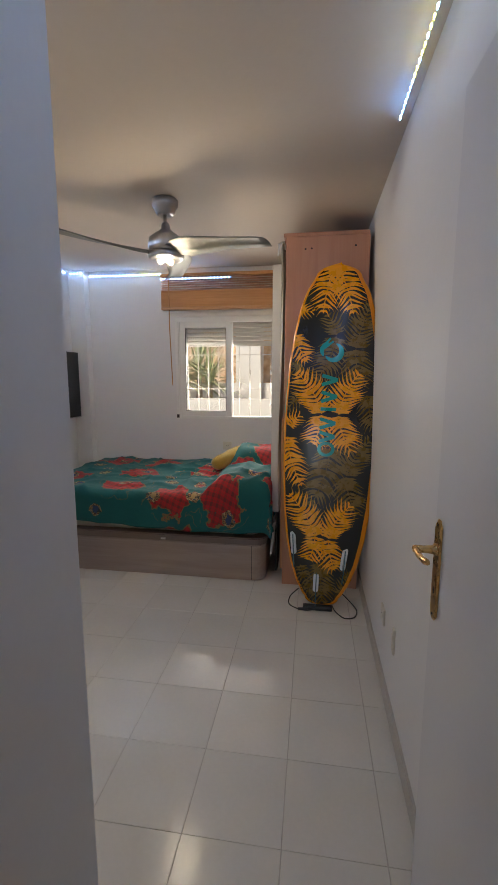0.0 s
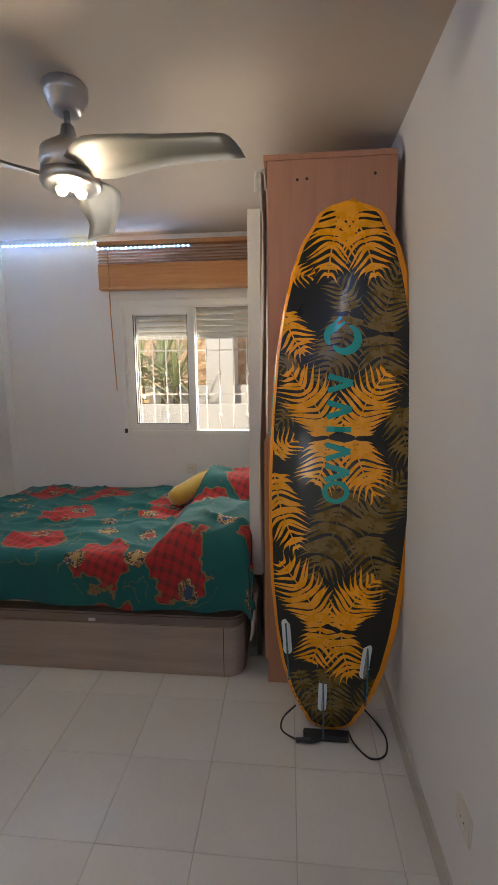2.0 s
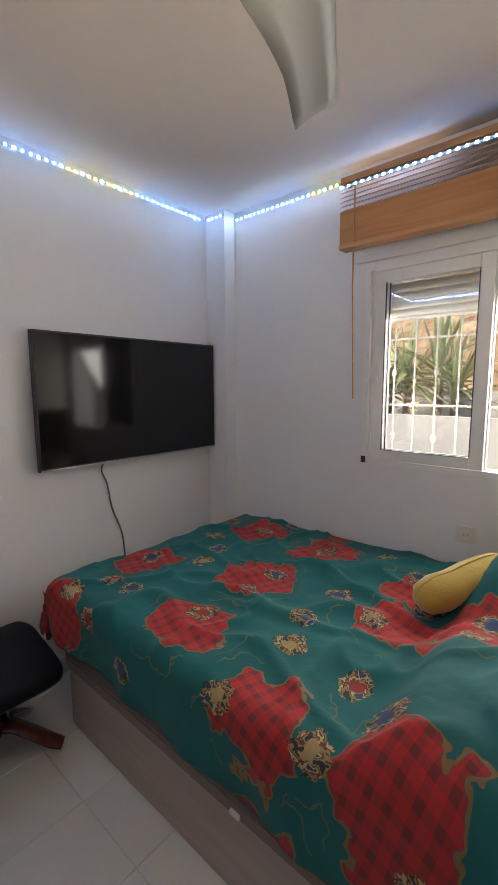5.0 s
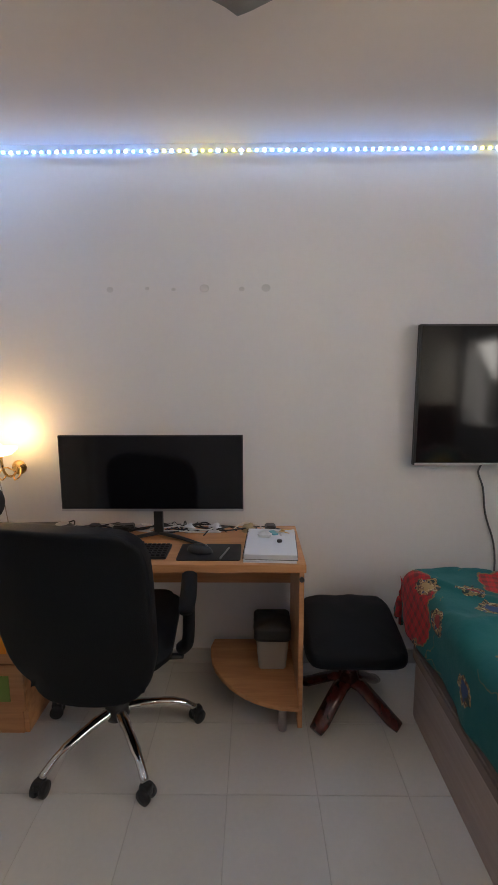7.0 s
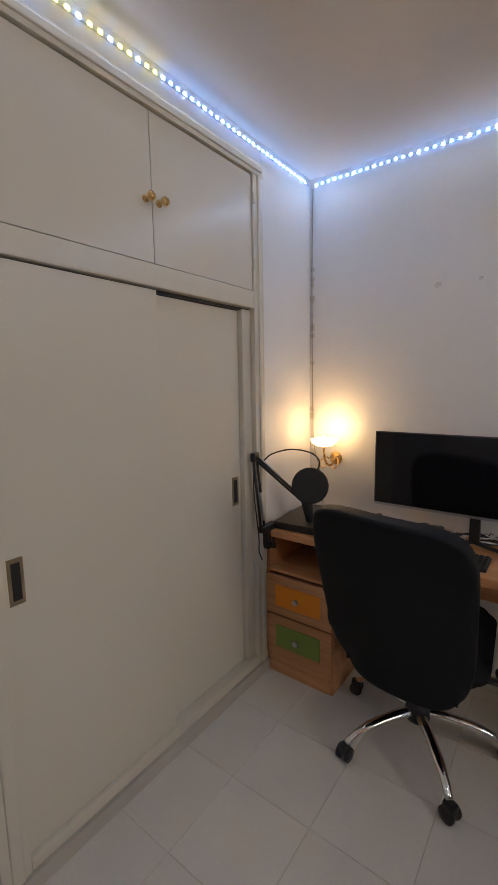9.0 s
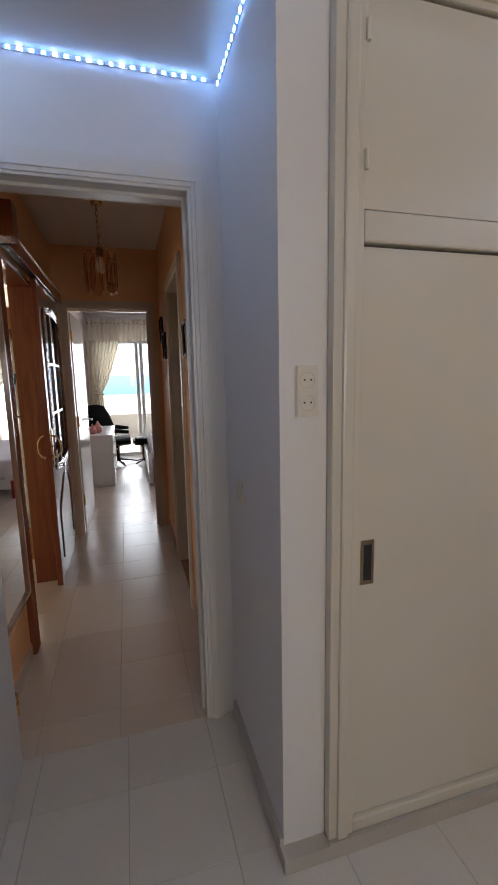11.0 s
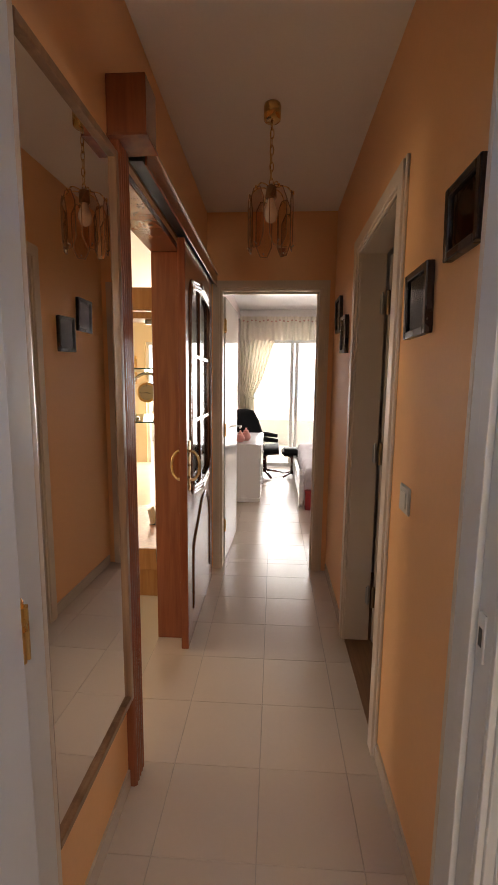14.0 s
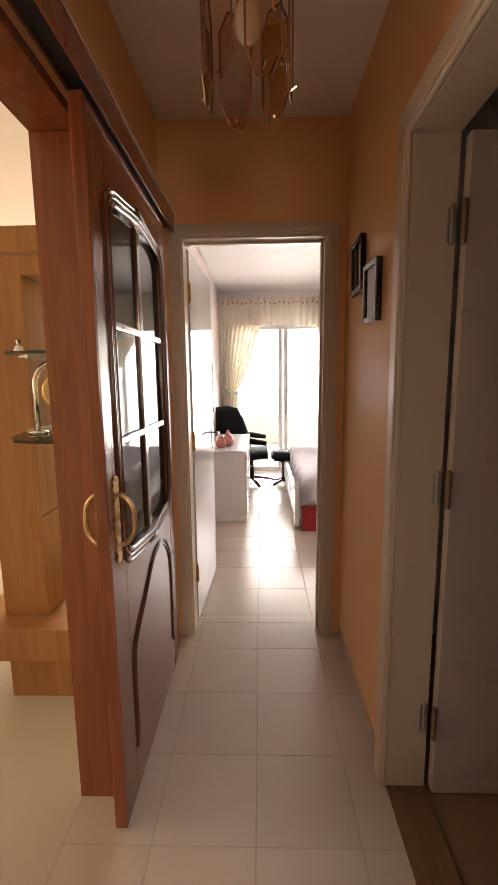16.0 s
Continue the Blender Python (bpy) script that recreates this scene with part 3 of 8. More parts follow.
for d, x, y, z in ((d1, -0.727, YF - 0.004, 0.912), (d2, -1.703, YF - 0.036, 0.943)):
    p = part("recessed_pull", box(-0.021, 0.021, -0.001, 0.0025, -0.065, 0.065, 0.001), mat("tarnished_brass", (0.34, 0.27, 0.18), 0.4, 0.8, var=0.2), d, "tarnished brass recessed pull", m=pose(x, y, z))
    part("pull_recess", box(-0.012, 0.012, 0.0026, 0.0032, -0.052, 0.052), M_black, p)
for x0, x1, kx in ((-1.2535, CX1 - 0.027, -1.226), (CX0 + 0.008, -1.2565, -1.284)):
    u = part("cupboard_door", box(x0, x1, YF - 0.02, YF + 0.003, 1.8255, 2.294, 0.002), M_closet, c)
    part("knob", turned([(0.012, 0.0), (0.012, 0.004), (0.005, 0.008), (0.006, 0.018), (0.014, 0.026), (0.016, 0.034), (0.010, 0.042), (0.003, 0.044)], 16), M_brass, u, "round brass knob", m=pose(kx, YF + 0.003, 2.02, -90), smooth=True)
for x in (CX0 + 0.006, CX1 - 0.025):
    for z in (1.93, 2.20):
        part("hinge", turned([(0.006, -0.022), (0.006, 0.022)], 8), M_closet, c, m=pose(x, YF + 0.015, z))

# ---- sockets and switches ----
M_plastic = mat("ivory_plastic", (0.66, 0.62, 0.55), 0.4, var=0.02)


def wall_plate(name, label, m, w=0.08, h=0.08, kind="socket"):
    """A plate on a wall; local z points off the wall, y up."""
    s = thing(name, label, "switch" if kind == "switch" else "power socket", m)
    pl = part("cover_plate", plate([(-w / 2, -h / 2), (w / 2, -h / 2), (w / 2, h / 2), (-w / 2, h / 2)], 0.0, 0.009, bevel=0.003), M_plastic, s)
    if kind == "switch":
        part("rocker", box(-w * 0.3, w * 0.3, -h * 0.3, h * 0.3, 0.009, 0.0125, 0.002), M_plastic, s)
    else:
        for yy in ([0] if h < 0.12 else [h * 0.22, -h * 0.22]):
            k = part("socket_well", turned([(0.022, 0.0), (0.022, 0.0095), (0.019, 0.0105), (0.018, 0.0092), (0.001, 0.0092)], 20), M_plastic, s, m=pose(0, yy, 0))
            for xx in (-0.009, 0.009):
                part("contact_hole", turned([(0.0028, 0.009), (0.0028, 0.0097)], 8), M_black, k, m=pose(xx, 0, 0))
    return s


def onwall(x, y, z, nx, ny):
    """Pose whose z points along the normal (nx, ny) and y up."""
    n = Vector((nx, ny, 0))
    u = Vector((0, 0, 1))
    r = u.cross(n)
    return Matrix(((r.x, u.x, n.x, x), (r.y, u.y, n.y, y), (r.z, u.z, n.z, z), (0, 0, 0, 1)))


wall_plate("wall_socket", "ivory double socket plate on the wall beside the closet", onwall(-0.552, YC, 1.39, 0, 1), 0.06, 0.13)
wall_plate("wall_switch", "ivory light switch inside the bedroom doorway", onwall(XC, 0.36, 1.03, 1, 0), kind="switch")
wall_plate("wall_socket", "ivory socket low under the window", onwall(-0.79, YB, 0.77, 0, -1), 0.085, 0.08)
wall_plate("wall_socket", "ivory socket low on the wall near the surfboard", onwall(XR, 1.87, 0.33, -1, 0), 0.08, 0.08)
wall_plate("cable_outlet", "narrow ivory cable outlet low on the bare wall", onwall(XR, 1.61, 0.36, -1, 0), 0.03, 0.11, kind="switch")
wall_plate("wall_switch", "ivory light switch on the peach corridor wall", onwall(HX0, -0.53, 1.055, 1, 0), 0.085, 0.085, kind="switch")

# paint scars on the left wall
M_scar = mat("grey_filler_mark", (0.58, 0.57, 0.56), 0.8, var=0.1)
for i, (y, r) in enumerate(((1.43, 0.016), (1.60, 0.010), (1.72, 0.010), (1.86, 0.022), (2.03, 0.013), (2.14, 0.021))):
    bm = turned([(r, 0.0), (r * 0.8, 0.0006), (r * 0.1, 0.0009)], 14)
    part("filler_mark", bm, M_scar, kind="structure", m=onwall(XL, y, 1.842 + 0.004 * (i % 2), 1, 0) @ Matrix.Diagonal((1, 0.8, 1, 1)))
bm = None
for i in range(14):
    a, b = random.uniform(0.9, 2.2), random.uniform(0.006, 0.016)
    bm = box(0.001, 0.003, -b, b, a, a + random.uniform(0.01, 0.035), 0.001, bm=bm)
part("corner_damage", bm, mat("flaked_plaster", (0.60, 0.56, 0.52), 0.9, var=0.2), kind="structure", m=pose(XL + 0.001, YF + 0.014, 0))

# ---- LED strip under the ceiling ----
def led_material(name, color, strength):
    return mat(name, (0.8, 0.8, 0.8), 0.4, emit=color, estr=strength)


M_ledb = led_material("led_blue_white", (0.12, 0.36, 1.0), 24)
M_ledy = led_material("led_yellow", (1.0, 0.90, 0.16), 12)
M_ledw = led_material("led_white", (0.30, 0.55, 1.0), 32)
M_tape = mat("white_strip_tape", (0.5, 0.55, 0.62), 0.5)


def led_run(p0, p1, n, shift):
    """One straight run: tape and chips that glow; n is the way it faces."""
    a, b = Vector(p0), Vector(p1)
    length, d = (b - a).length, (b - a).normalized()
    s = thing("led_strip", "glowing blue-white LED strip with yellow stretches under the ceiling", "LED strip")
    nn = Vector(n)
    q = Matrix(((d.x, 0, nn.x, a.x), (d.y, 0, nn.y, a.y), (d.z, 1, nn.z, a.z), (0, 0, 0, 1)))
    part("tape", box(0, length, -0.005, 0.005, -0.002, 0.0, 0), M_tape, s, m=q)
    groups = {}
    for i in range(int(length / 0.0335)):
        x = 0.015 + i * 0.0335
        w = (x + shift) % 1.35
        key = M_ledy if (0.22 < w < 0.62 and i % 3 != 0) else (M_ledw if i % 3 == 0 else M_ledb)
        groups[key] = box(x - 0.0055, x + 0.0055, -0.005, 0.005, 0.0, 0.004, bm=groups.get(key))
    for k, bm in groups.items():
        part("led_chip_row", bm, k, s, m=q, kind="stuff")
    return s


ZLED = 2.418
led_run((XL + 0.003, YF + 0.02, ZLED), (XL + 0.003, 3.925, ZLED), (1, 0, 0), 0.7)
led_run((XL + 0.02, 3.925, ZLED), (-2.165, 3.925, ZLED), (0, -1, 0), 0.9)
led_run((-2.16, YB - 0.003, ZLED - 0.01), (-1.415, YB - 0.003, ZLED - 0.012), (0, -1, 0), 1.02)
led_run((-1.40, 3.912, 2.337), (-0.72, 3.912, 2.337), (0, -1, 0), 0.9)
led_run((CX1 + 0.06, YF + 0.004, ZLED), (XL + 0.02, YF + 0.004, ZLED), (0, 1, 0), 1.25)
led_run((XC - 0.005, YC + 0.004, ZLED), (CX1 + 0.065, YC + 0.004, ZLED), (0, 1, 0), 1.0)
led_run((XC + 0.004, YD + 0.02, ZLED), (XC + 0.004, YC, ZLED), (1, 0, 0), 0.6)
led_run((XR - 0.03, YD + 0.006, ZLED + 0.02), (XC + 0.01, YD + 0.006, ZLED + 0.02), (0, 1, 0), 0.7)
led_run((XR - 0.045, 1.82, ZLED), (XR - 0.045, YD + 0.02, ZLED), (-1, 0, 0), 0.0)

# ---- ceiling fan ----
f = thing("ceiling_fan", "silver three-bladed ceiling fan with a lit lamp under it", "ceiling fan", pose(-0.845, 2.485, 0))
part("canopy", turned([(0.024, 2.366), (0.046, 2.364), (0.050, 2.372), (0.058, 2.38), (0.062, 2.40), (0.072, 2.408), (0.075, 2.42), (0.075, 2.444), (0.070, 2.4495)], 32), M_alu, f, smooth=True)
part("rod", turned([(0.011, 2.30), (0.011, 2.37)], 12), M_alu, f, smooth=True)
part("motor_housing", turned([(0.085, 2.155), (0.10, 2.165), (0.102, 2.20), (0.096, 2.235), (0.06, 2.262), (0.030, 2.285), (0.022, 2.32), (0.016, 2.325)], 32), M_alu, f, smooth=True)
M_blade = mat("silver_blade_paint", (0.21, 0.21, 0.20), 0.45, 0.1, var=0.05, scale=4)


def fan_blade():
    bm = bmesh.new()
    rows = []
    for i in range(15):
        t = i / 14
        r = 0.06 + t * 0.57
        w = 0.07 + 0.095 * math.sin(min(t * 4, 1) * math.pi / 2) - 0.042 * min(max(t - 0.25, 0) / 0.4, 1)
        pitch = radians(24 - 16 * t)
        off = -0.07 * math.sin(math.pi * (0.35 + 0.65 * t))
        sk = 0.0 if t < 0.93 else (t - 0.93) * 0.4
        row = []
        for k, c in enumerate((-0.5, -0.25, 0.0, 0.25, 0.5)):
            y = off + c * w
            z = 2.158 - c * w * math.sin(pitch) - 0.012 * (1 - 4 * c * c) * -1 - 0.012 * t
            row.append((r + (c * sk), y * 1.0, z))
        rows.append(row)
    th = 0.007
    up = [[bm.verts.new(Vector(p) + Vector((0, 0, th / 2 * (1 - (abs(k - 2) / 2.2) ** 2)))) for k, p in enumerate(row)] for row in rows]
    dn = [[bm.verts.new(Vector(p) - Vector((0, 0, th / 2 * (1 - (abs(k - 2) / 2.2) ** 2)))) for k, p in enumerate(row)] for row in rows]
    for g_, flip in ((up, False), (dn, True)):
        for i in range(14):
            for k in range(4):
                q = (g_[i][k], g_[i + 1][k], g_[i + 1][k + 1], g_[i][k + 1])
                bm.faces.new(q[::-1] if flip else q)
    for i in range(14):
        bm.faces.new((up[i][0], dn[i][0], dn[i + 1][0], up[i + 1][0]))
        bm.faces.new((up[i][4], up[i + 1][4], dn[i + 1][4], dn[i][4]))
    for e in (0, 14):
        for k in range(4):
            bm.faces.new((up[e][k], up[e][k + 1], dn[e][k + 1], dn[e][k]))
    bmesh.ops.recalc_face_normals(bm, faces=bm.faces)
    return bm


_blade = finish("blade", fan_blade(), M_blade, True)
for a in (-14.8, 105.2, 230.0):
    part("blade", _blade, M_blade, f, m=pose(0, 0, 0, 0, 0, a))
part("light_ring", turned([(0.080, 2.122), (0.096, 2.119), (0.106, 2.132), (0.102, 2.156), (0.08, 2.157), (0.081, 2.135)], 36), M_alu, f, smooth=True)
# the reflector's own glow stands in for bulb light falling on it
part("reflector", turned([(0.001, 2.1545), (0.079, 2.1545), (0.0795, 2.125), (0.0805, 2.1555), (0.01, 2.1575)], 28), mat("self_lit_reflector", (0.85, 0.8, 0.7), 0.3, emit=(1.0, 0.84, 0.58), estr=4.5), f, smooth=True)
M_bulb = mat("warm_bulb_glow", (1, 0.9, 0.7), 0.3, emit=(1.0, 0.86, 0.60), estr=14)
M_bulboff = mat("bulb_glass", (0.75, 0.72, 0.62), 0.2, var=0.03)
for i, a in enumerate((-60, 60, 180)):
    part("bulb", turned([(0.012, 0.02), (0.014, 0.01), (0.022, -0.008), (0.024, -0.022), (0.015, -0.036), (0.004, -0.041)], 16), M_bulb if i == 0 else M_bulboff, f, m=pose(0.038 * math.cos(radians(a)), 0.038 * math.sin(radians(a)), 2.135, 0, 0, 0), smooth=True)

# ---- window ----
w = thing("window_1", "white aluminium sliding window with a half-lowered roller shutter", "window")
w["kind"] = "structure"
bm = box(WX0, WX0 + 0.045, YB - 0.004, YB + 0.07, WZ0, WZ1, 0.003)
for b in ((WX1 - 0.045, WX1, WZ0, WZ1), (WX0 + 0.045, WX1 - 0.045, WZ0, WZ0 + 0.03), (WX0 + 0.045, WX1 - 0.045, WZ1 - 0.045, WZ1)):
    bm = box(b[0], b[1], YB - 0.004, YB + 0.07, b[2], b[3], 0.003, bm=bm)
part("window_frame", bm, M_alum_white, w)


def sash(x0, x1, y):
    s = part("sash", box(x0, x0 + 0.055, y, y + 0.025, WZ0 + 0.03, WZ1 - 0.045, 0.003, bm=box(x1 - 0.055, x1, y, y + 0.025, WZ0 + 0.03, WZ1 - 0.045, 0.003, bm=box(x0 + 0.055, x1 - 0.055, y, y + 0.025, WZ0 + 0.03, WZ0 + 0.08, 0.003, bm=box(x0 + 0.055, x1 - 0.055, y, y + 0.025, WZ1 - 0.10, WZ1 - 0.045, 0.003)))), M_alum_white, w)
    gl = part("pane", box(x0 + 0.05, x1 - 0.05, y + 0.010, y + 0.014, WZ0 + 0.075, WZ1 - 0.095), M_glass, s)
    gl.visible_shadow = False
    part("seal", box(x0 + 0.053, x0 + 0.057, y - 0.001, y + 0.008, WZ0 + 0.08, WZ1 - 0.10, bm=box(x1 - 0.057, x1 - 0.053, y - 0.001, y + 0.008, WZ0 + 0.08, WZ1 - 0.10, bm=box(x0 + 0.057, x1 - 0.057, y - 0.001, y + 0.008, WZ0 + 0.078, WZ0 + 0.082))), M_black, s)
    return s


sash(-1.255, -0.745, YB + 0.002)
sash(-1.25, -0.74, YB + 0.034)
part("sash_lock", box(-1.243, -1.228, YB - 0.010, YB + 0.002, 1.45, 1.53, 0.003), M_alum_white, w)
M_shut = M_shutter
sh = part("roller_shutter", box(WX0 + 0.02, WX1 - 0.02, YB + 0.085, YB + 0.093, 1.735, 1.748, 0.002), M_shut, w)
for i in range(7):
    z = 1.75 + i * 0.041
    part("shutter_slat", tube([(WX0 + 0.02, YB + 0.092, z + 0.018), (WX1 - 0.02, YB + 0.092, z + 0.018)], 0.0195, 10, flat=1.0), M_shut, sh, m=Matrix.Translation((0, (YB + 0.092) * 0.7, 0)) @ Matrix.Diagonal((1, 0.3, 1, 1)))
part("shutter_guide", box(WX1 - 0.065, WX1 - 0.046, YB + 0.08, YB + 0.11, WZ0, WZ1, 0.002, bm=box(WX0 + 0.046, WX0 + 0.065, YB + 0.08, YB + 0.11, WZ0, WZ1, 0.002)), M_alum_white, w)
g = thing("window_grille", "white iron window bars with small knuckles outside the window", "window grille")
# white bars toned grey: their shade against the daylight is in the colour
M_iron = mat("backlit_white_iron", (0.48, 0.44, 0.40), 0.5, var=0.05)
for i in range(10):
    x = -1.255 + i * 0.108
    b = part("bar", turned([(0.0048, 0.98), (0.0048, 2.02)], 8), M_iron, g, m=pose(x, YB + 0.268, 0))
    if i % 2 == 0:
        for z in (1.15, 1.49):
            part("knuckle", turned([(0.005, -0.022), (0.012, -0.010), (0.012, 0.010), (0.005, 0.022)], 10), M_iron, b, m=pose(0, 0, z), smooth=True)
for z in (1.02, 1.32, 1.665, 1.98):
    part("cross_bar", box(WX0 - 0.03, WX1 + 0.03, YB + 0.274, YB + 0.279, z - 0.005, z + 0.005), M_iron, g)
for x in (WX0 - 0.02, WX1 + 0.02):
    for z in (1.02, 1.98):
        part("bracket", box(x - 0.01, x + 0.01, YB + 0.218, YB + 0.276, z - 0.01, z + 0.01), M_iron, g)
# strap cover and blind
t = thing("shutter_strap", "white shutter strap guide beside the window", "shutter strap")
part("strap_case", box(-1.292, -1.264, YB - 0.026, YB - 0.005, 1.04, 1.965, 0.004), M_alum_white, t)
part("strap_clip", box(-1.290, -1.266, YB - 0.030, YB - 0.0265, 1.042, 1.075, 0.001), M_black, t)
b = thing("wooden_blind", "raised orange wooden blind with stacked slats above the window", "window blind")
W_blind = wood("honey_blind_wood", (0.44, 0.19, 0.06), (0.56, 0.27, 0.10), 0.4, 0)
part("headrail", box(-1.405, -0.24, 3.93, 3.985, 2.362, 2.39, 0.003), W_blind, b)
W_slat = wood("pinkish_slat_wood", (0.56, 0.32, 0.22), (0.66, 0.40, 0.29), 0.35, 0)
for i in range(6):
    part("slat", box(-0.578, 0.578, -0.024, 0.024, -0.0018, 0.0018, 0.001), W_slat, b, m=pose(-0.822, 3.945, 2.246 + i * 0.0205, 28, 0, 0.15 * (i % 3 - 1)))
part("valance", box(-1.395, -0.245, 3.915, 3.927, 2.085, 2.232, 0.003, bm=box(-1.395, -0.245, 3.93, 3.97, 2.10, 2.228, 0.003)), W_blind, b)
part("bottom_rail", box(-1.395, -0.245, 3.905, 3.975, 2.062, 2.0835, 0.005), wood("pale_blind_rail", (0.5, 0.24, 0.1), (0.6, 0.32, 0.15), 0.4, 0), b)
part("pull_cord", tube([(-1.318, 3.91, 2.365), (-1.318, 3.91, 1.9), (-1.300, 3.91, 1.36)], 0.004, 6), W_blind, b)
part("lift_cord", tube([(-0.30, 3.911, 2.365), (-0.30, 3.911, 2.07)], 0.002, 6), W_blind, b)
for x in (-1.40, -0.85, -0.25):
    part("mount_bracket", box(x - 0.01, x + 0.01, 3.97, YB, 2.375, 2.40), M_brass, b)
t = thing("window_lintel_trim", "narrow white lintel strip between blind and window", "trim")
t["kind"] = "structure"
part("strip", box(-1.36, -0.22, YB - 0.012, YB, 2.01, 2.045, 0.004), M_trim, t)

# ---- bed ----
def fabric_print():
    """Teal cotton with red tartan patches edged in gold and small beige emblems."""
    m = bpy.data.materials.new("printed_duvet_cotton")
    m.use_nodes = True
    N, L = m.node_tree.nodes, m.node_tree.links
    b = N["Principled BSDF"]
    b.inputs["Roughness"].default_value = 0.85
    b.inputs["Sheen Weight"].default_value = 0.03
    uv = N.new("ShaderNodeUVMap")
    uv.uv_map = "cloth"

    def math_(op, a, c=None, d=None):
        n = N.new("ShaderNodeMath")
        n.operation = op
        for i, v in enumerate((a, c, d)):
            if v is None:
                continue
            if isinstance(v, (int, float)):
                n.inputs[i].default_value = v
            else:
                L.new(v, n.inputs[i])
        return n.outputs[0]

    def noise_(vec, s, det=3):
        n = N.new("ShaderNodeTexNoise")
        n.inputs["Scale"].default_value, n.inputs["Detail"].default_value = s, det
        L.new(vec, n.inputs["Vector"])
        return n

    def mix_(fac, a, c):
        n = N.new("ShaderNodeMix")
        n.data_type = "RGBA"
        L.new(fac, n.inputs[0]) if not isinstance(fac, (int, float)) else None
        for i, v in ((6, a), (7, c)):
            if isinstance(v, tuple):
                n.inputs[i].default_value = (*v, 1)
            else:
                L.new(v, n.inputs[i])
        return n.outputs[2]

    warp = noise_(uv.outputs[0], 7, 3)
    vadd = N.new("ShaderNodeVectorMath")
    vadd.operation = "MULTIPLY_ADD"
    L.new(warp.outputs["Color"], vadd.inputs[0])
    vadd.inputs[1].default_value = (0.26, 0.26, 0)
    L.new(uv.outputs[0], vadd.inputs[2])

    def cells(scale, rnd, vec):
        n = N.new("ShaderNodeTexVoronoi")
        n.voronoi_dimensions = "2D"
        n.inputs["Scale"].default_value, n.inputs["Randomness"].default_value = scale, rnd
        L.new(vec, n.inputs["Vector"])
        return n

    patch = cells(2.15, 0.6, vadd.outputs[0])
    inpatch = math_("LESS_THAN", patch.outputs["Distance"], 0.305)
    edge = math_("LESS_THAN", math_("ABSOLUTE", math_("SUBTRACT", patch.outputs["Distance"], 0.315)), 0.008)
    # tartan
    sep = N.new("ShaderNodeSeparateXYZ")
    rot = N.new("ShaderNodeMapping")
    rot.inputs["Rotation"].default_value = (0, 0, 0.35)
    L.new(uv.outputs[0], rot.inputs[0])
    L.new(rot.outputs[0], sep.inputs[0])
    bands = []
    for o in (0, 1):
        s = math_("FRACT", math_("MULTIPLY", sep.outputs[o], 23.0))
        bands.append(math_("GREATER_THAN", s, 0.58))
        s2 = math_("FRACT", math_("MULTIPLY", sep.outputs[o], 23.0))
        bands.append(math_("LESS_THAN", math_("ABSOLUTE", math_("SUBTRACT", s2, 0.25)), 0.05))
    dark = math_("MULTIPLY", math_("ADD", bands[0], bands[2]), 0.34)
    thin = math_("MULTIPLY", math_("MAXIMUM", bands[1], bands[3]), 0.3)
    red = mix_(dark, (0.45, 0.012, 0.016), (0.018, 0.026, 0.022))
    red = mix_(thin, red, (0.03, 0.05, 0.04))
    tealn = noise_(uv.outputs[0], 5, 3)
    teal = mix_(tealn.outputs["Fac"], (0.0, 0.076, 0.080), (0.0, 0.114, 0.112))
    col = mix_(inpatch, teal, red)
    col = mix_(edge, col, (0.20, 0.12, 0.045))
    ribbon = math_("LESS_THAN", math_("ABSOLUTE", math_("SUBTRACT", patch.outputs["Distance"], 0.43)), 0.006)
    ribbon = math_("MULTIPLY", ribbon, math_("GREATER_THAN", noise_(uv.outputs[0], 6, 1).outputs["Fac"], 0.5))
    col = mix_(math_("MULTIPLY", ribbon, 0.6), col, (0.16, 0.13, 0.05))
    # emblems
    off = N.new("ShaderNodeVectorMath")
    off.operation = "ADD"
    off.inputs[1].default_value = (0.13, 0.21, 0)
    L.new(uv.outputs[0], off.inputs[0])
    em = cells(3.6, 0.75, off.outputs[0])
    wob = noise_(uv.outputs[0], 26, 4)
    dist = math_("ADD", em.outputs["Distance"], math_("MULTIPLY", math_("SUBTRACT", wob.outputs["Fac"], 0.5), 0.26))
    on = math_("LESS_THAN", dist, 0.178)
    mid = math_("LESS_THAN", dist, 0.08)
    blot = N.new("ShaderNodeValToRGB")
    blot.color_ramp.interpolation = "CONSTANT"
    es = blot.color_ramp.elements
    es[0].position, es[0].color = 0.0, (0.02, 0.03, 0.03, 1)
    es[1].position, es[1].color = 0.42, (0.26, 0.17, 0.07, 1)
    for p_, c_ in ((0.49, (0.10, 0.035, 0.02, 1)), (0.54, (0.42, 0.31, 0.15, 1)), (0.60, (0.03, 0.05, 0.11, 1))):
        e = es.new(p_)
        e.color = c_
    bn = noise_(uv.outputs[0], 34, 2)
    L.new(bn.outputs["Fac"], blot.inputs[0])
    core = N.new("ShaderNodeValToRGB")
    core.color_ramp.interpolation = "CONSTANT"
    ce = core.color_ramp.elements
    ce[0].position, ce[0].color = 0, (0.025, 0.05, 0.13, 1)
    ce[1].position, ce[1].color = 0.45, (0.25, 0.02, 0.02, 1)
    e = ce.new(0.75)
    e.color = (0.32, 0.22, 0.09, 1)
    L.new(em.outputs["Color"], core.inputs[0])
    emb = mix_(mid, blot.outputs[0], core.outputs[0])
    col = mix_(on, col, emb)
    L.new(col, b.inputs["Base Color"])
    fine = noise_(uv.outputs[0], 9, 6)
    weave = noise_(uv.outputs[0], 420, 2)
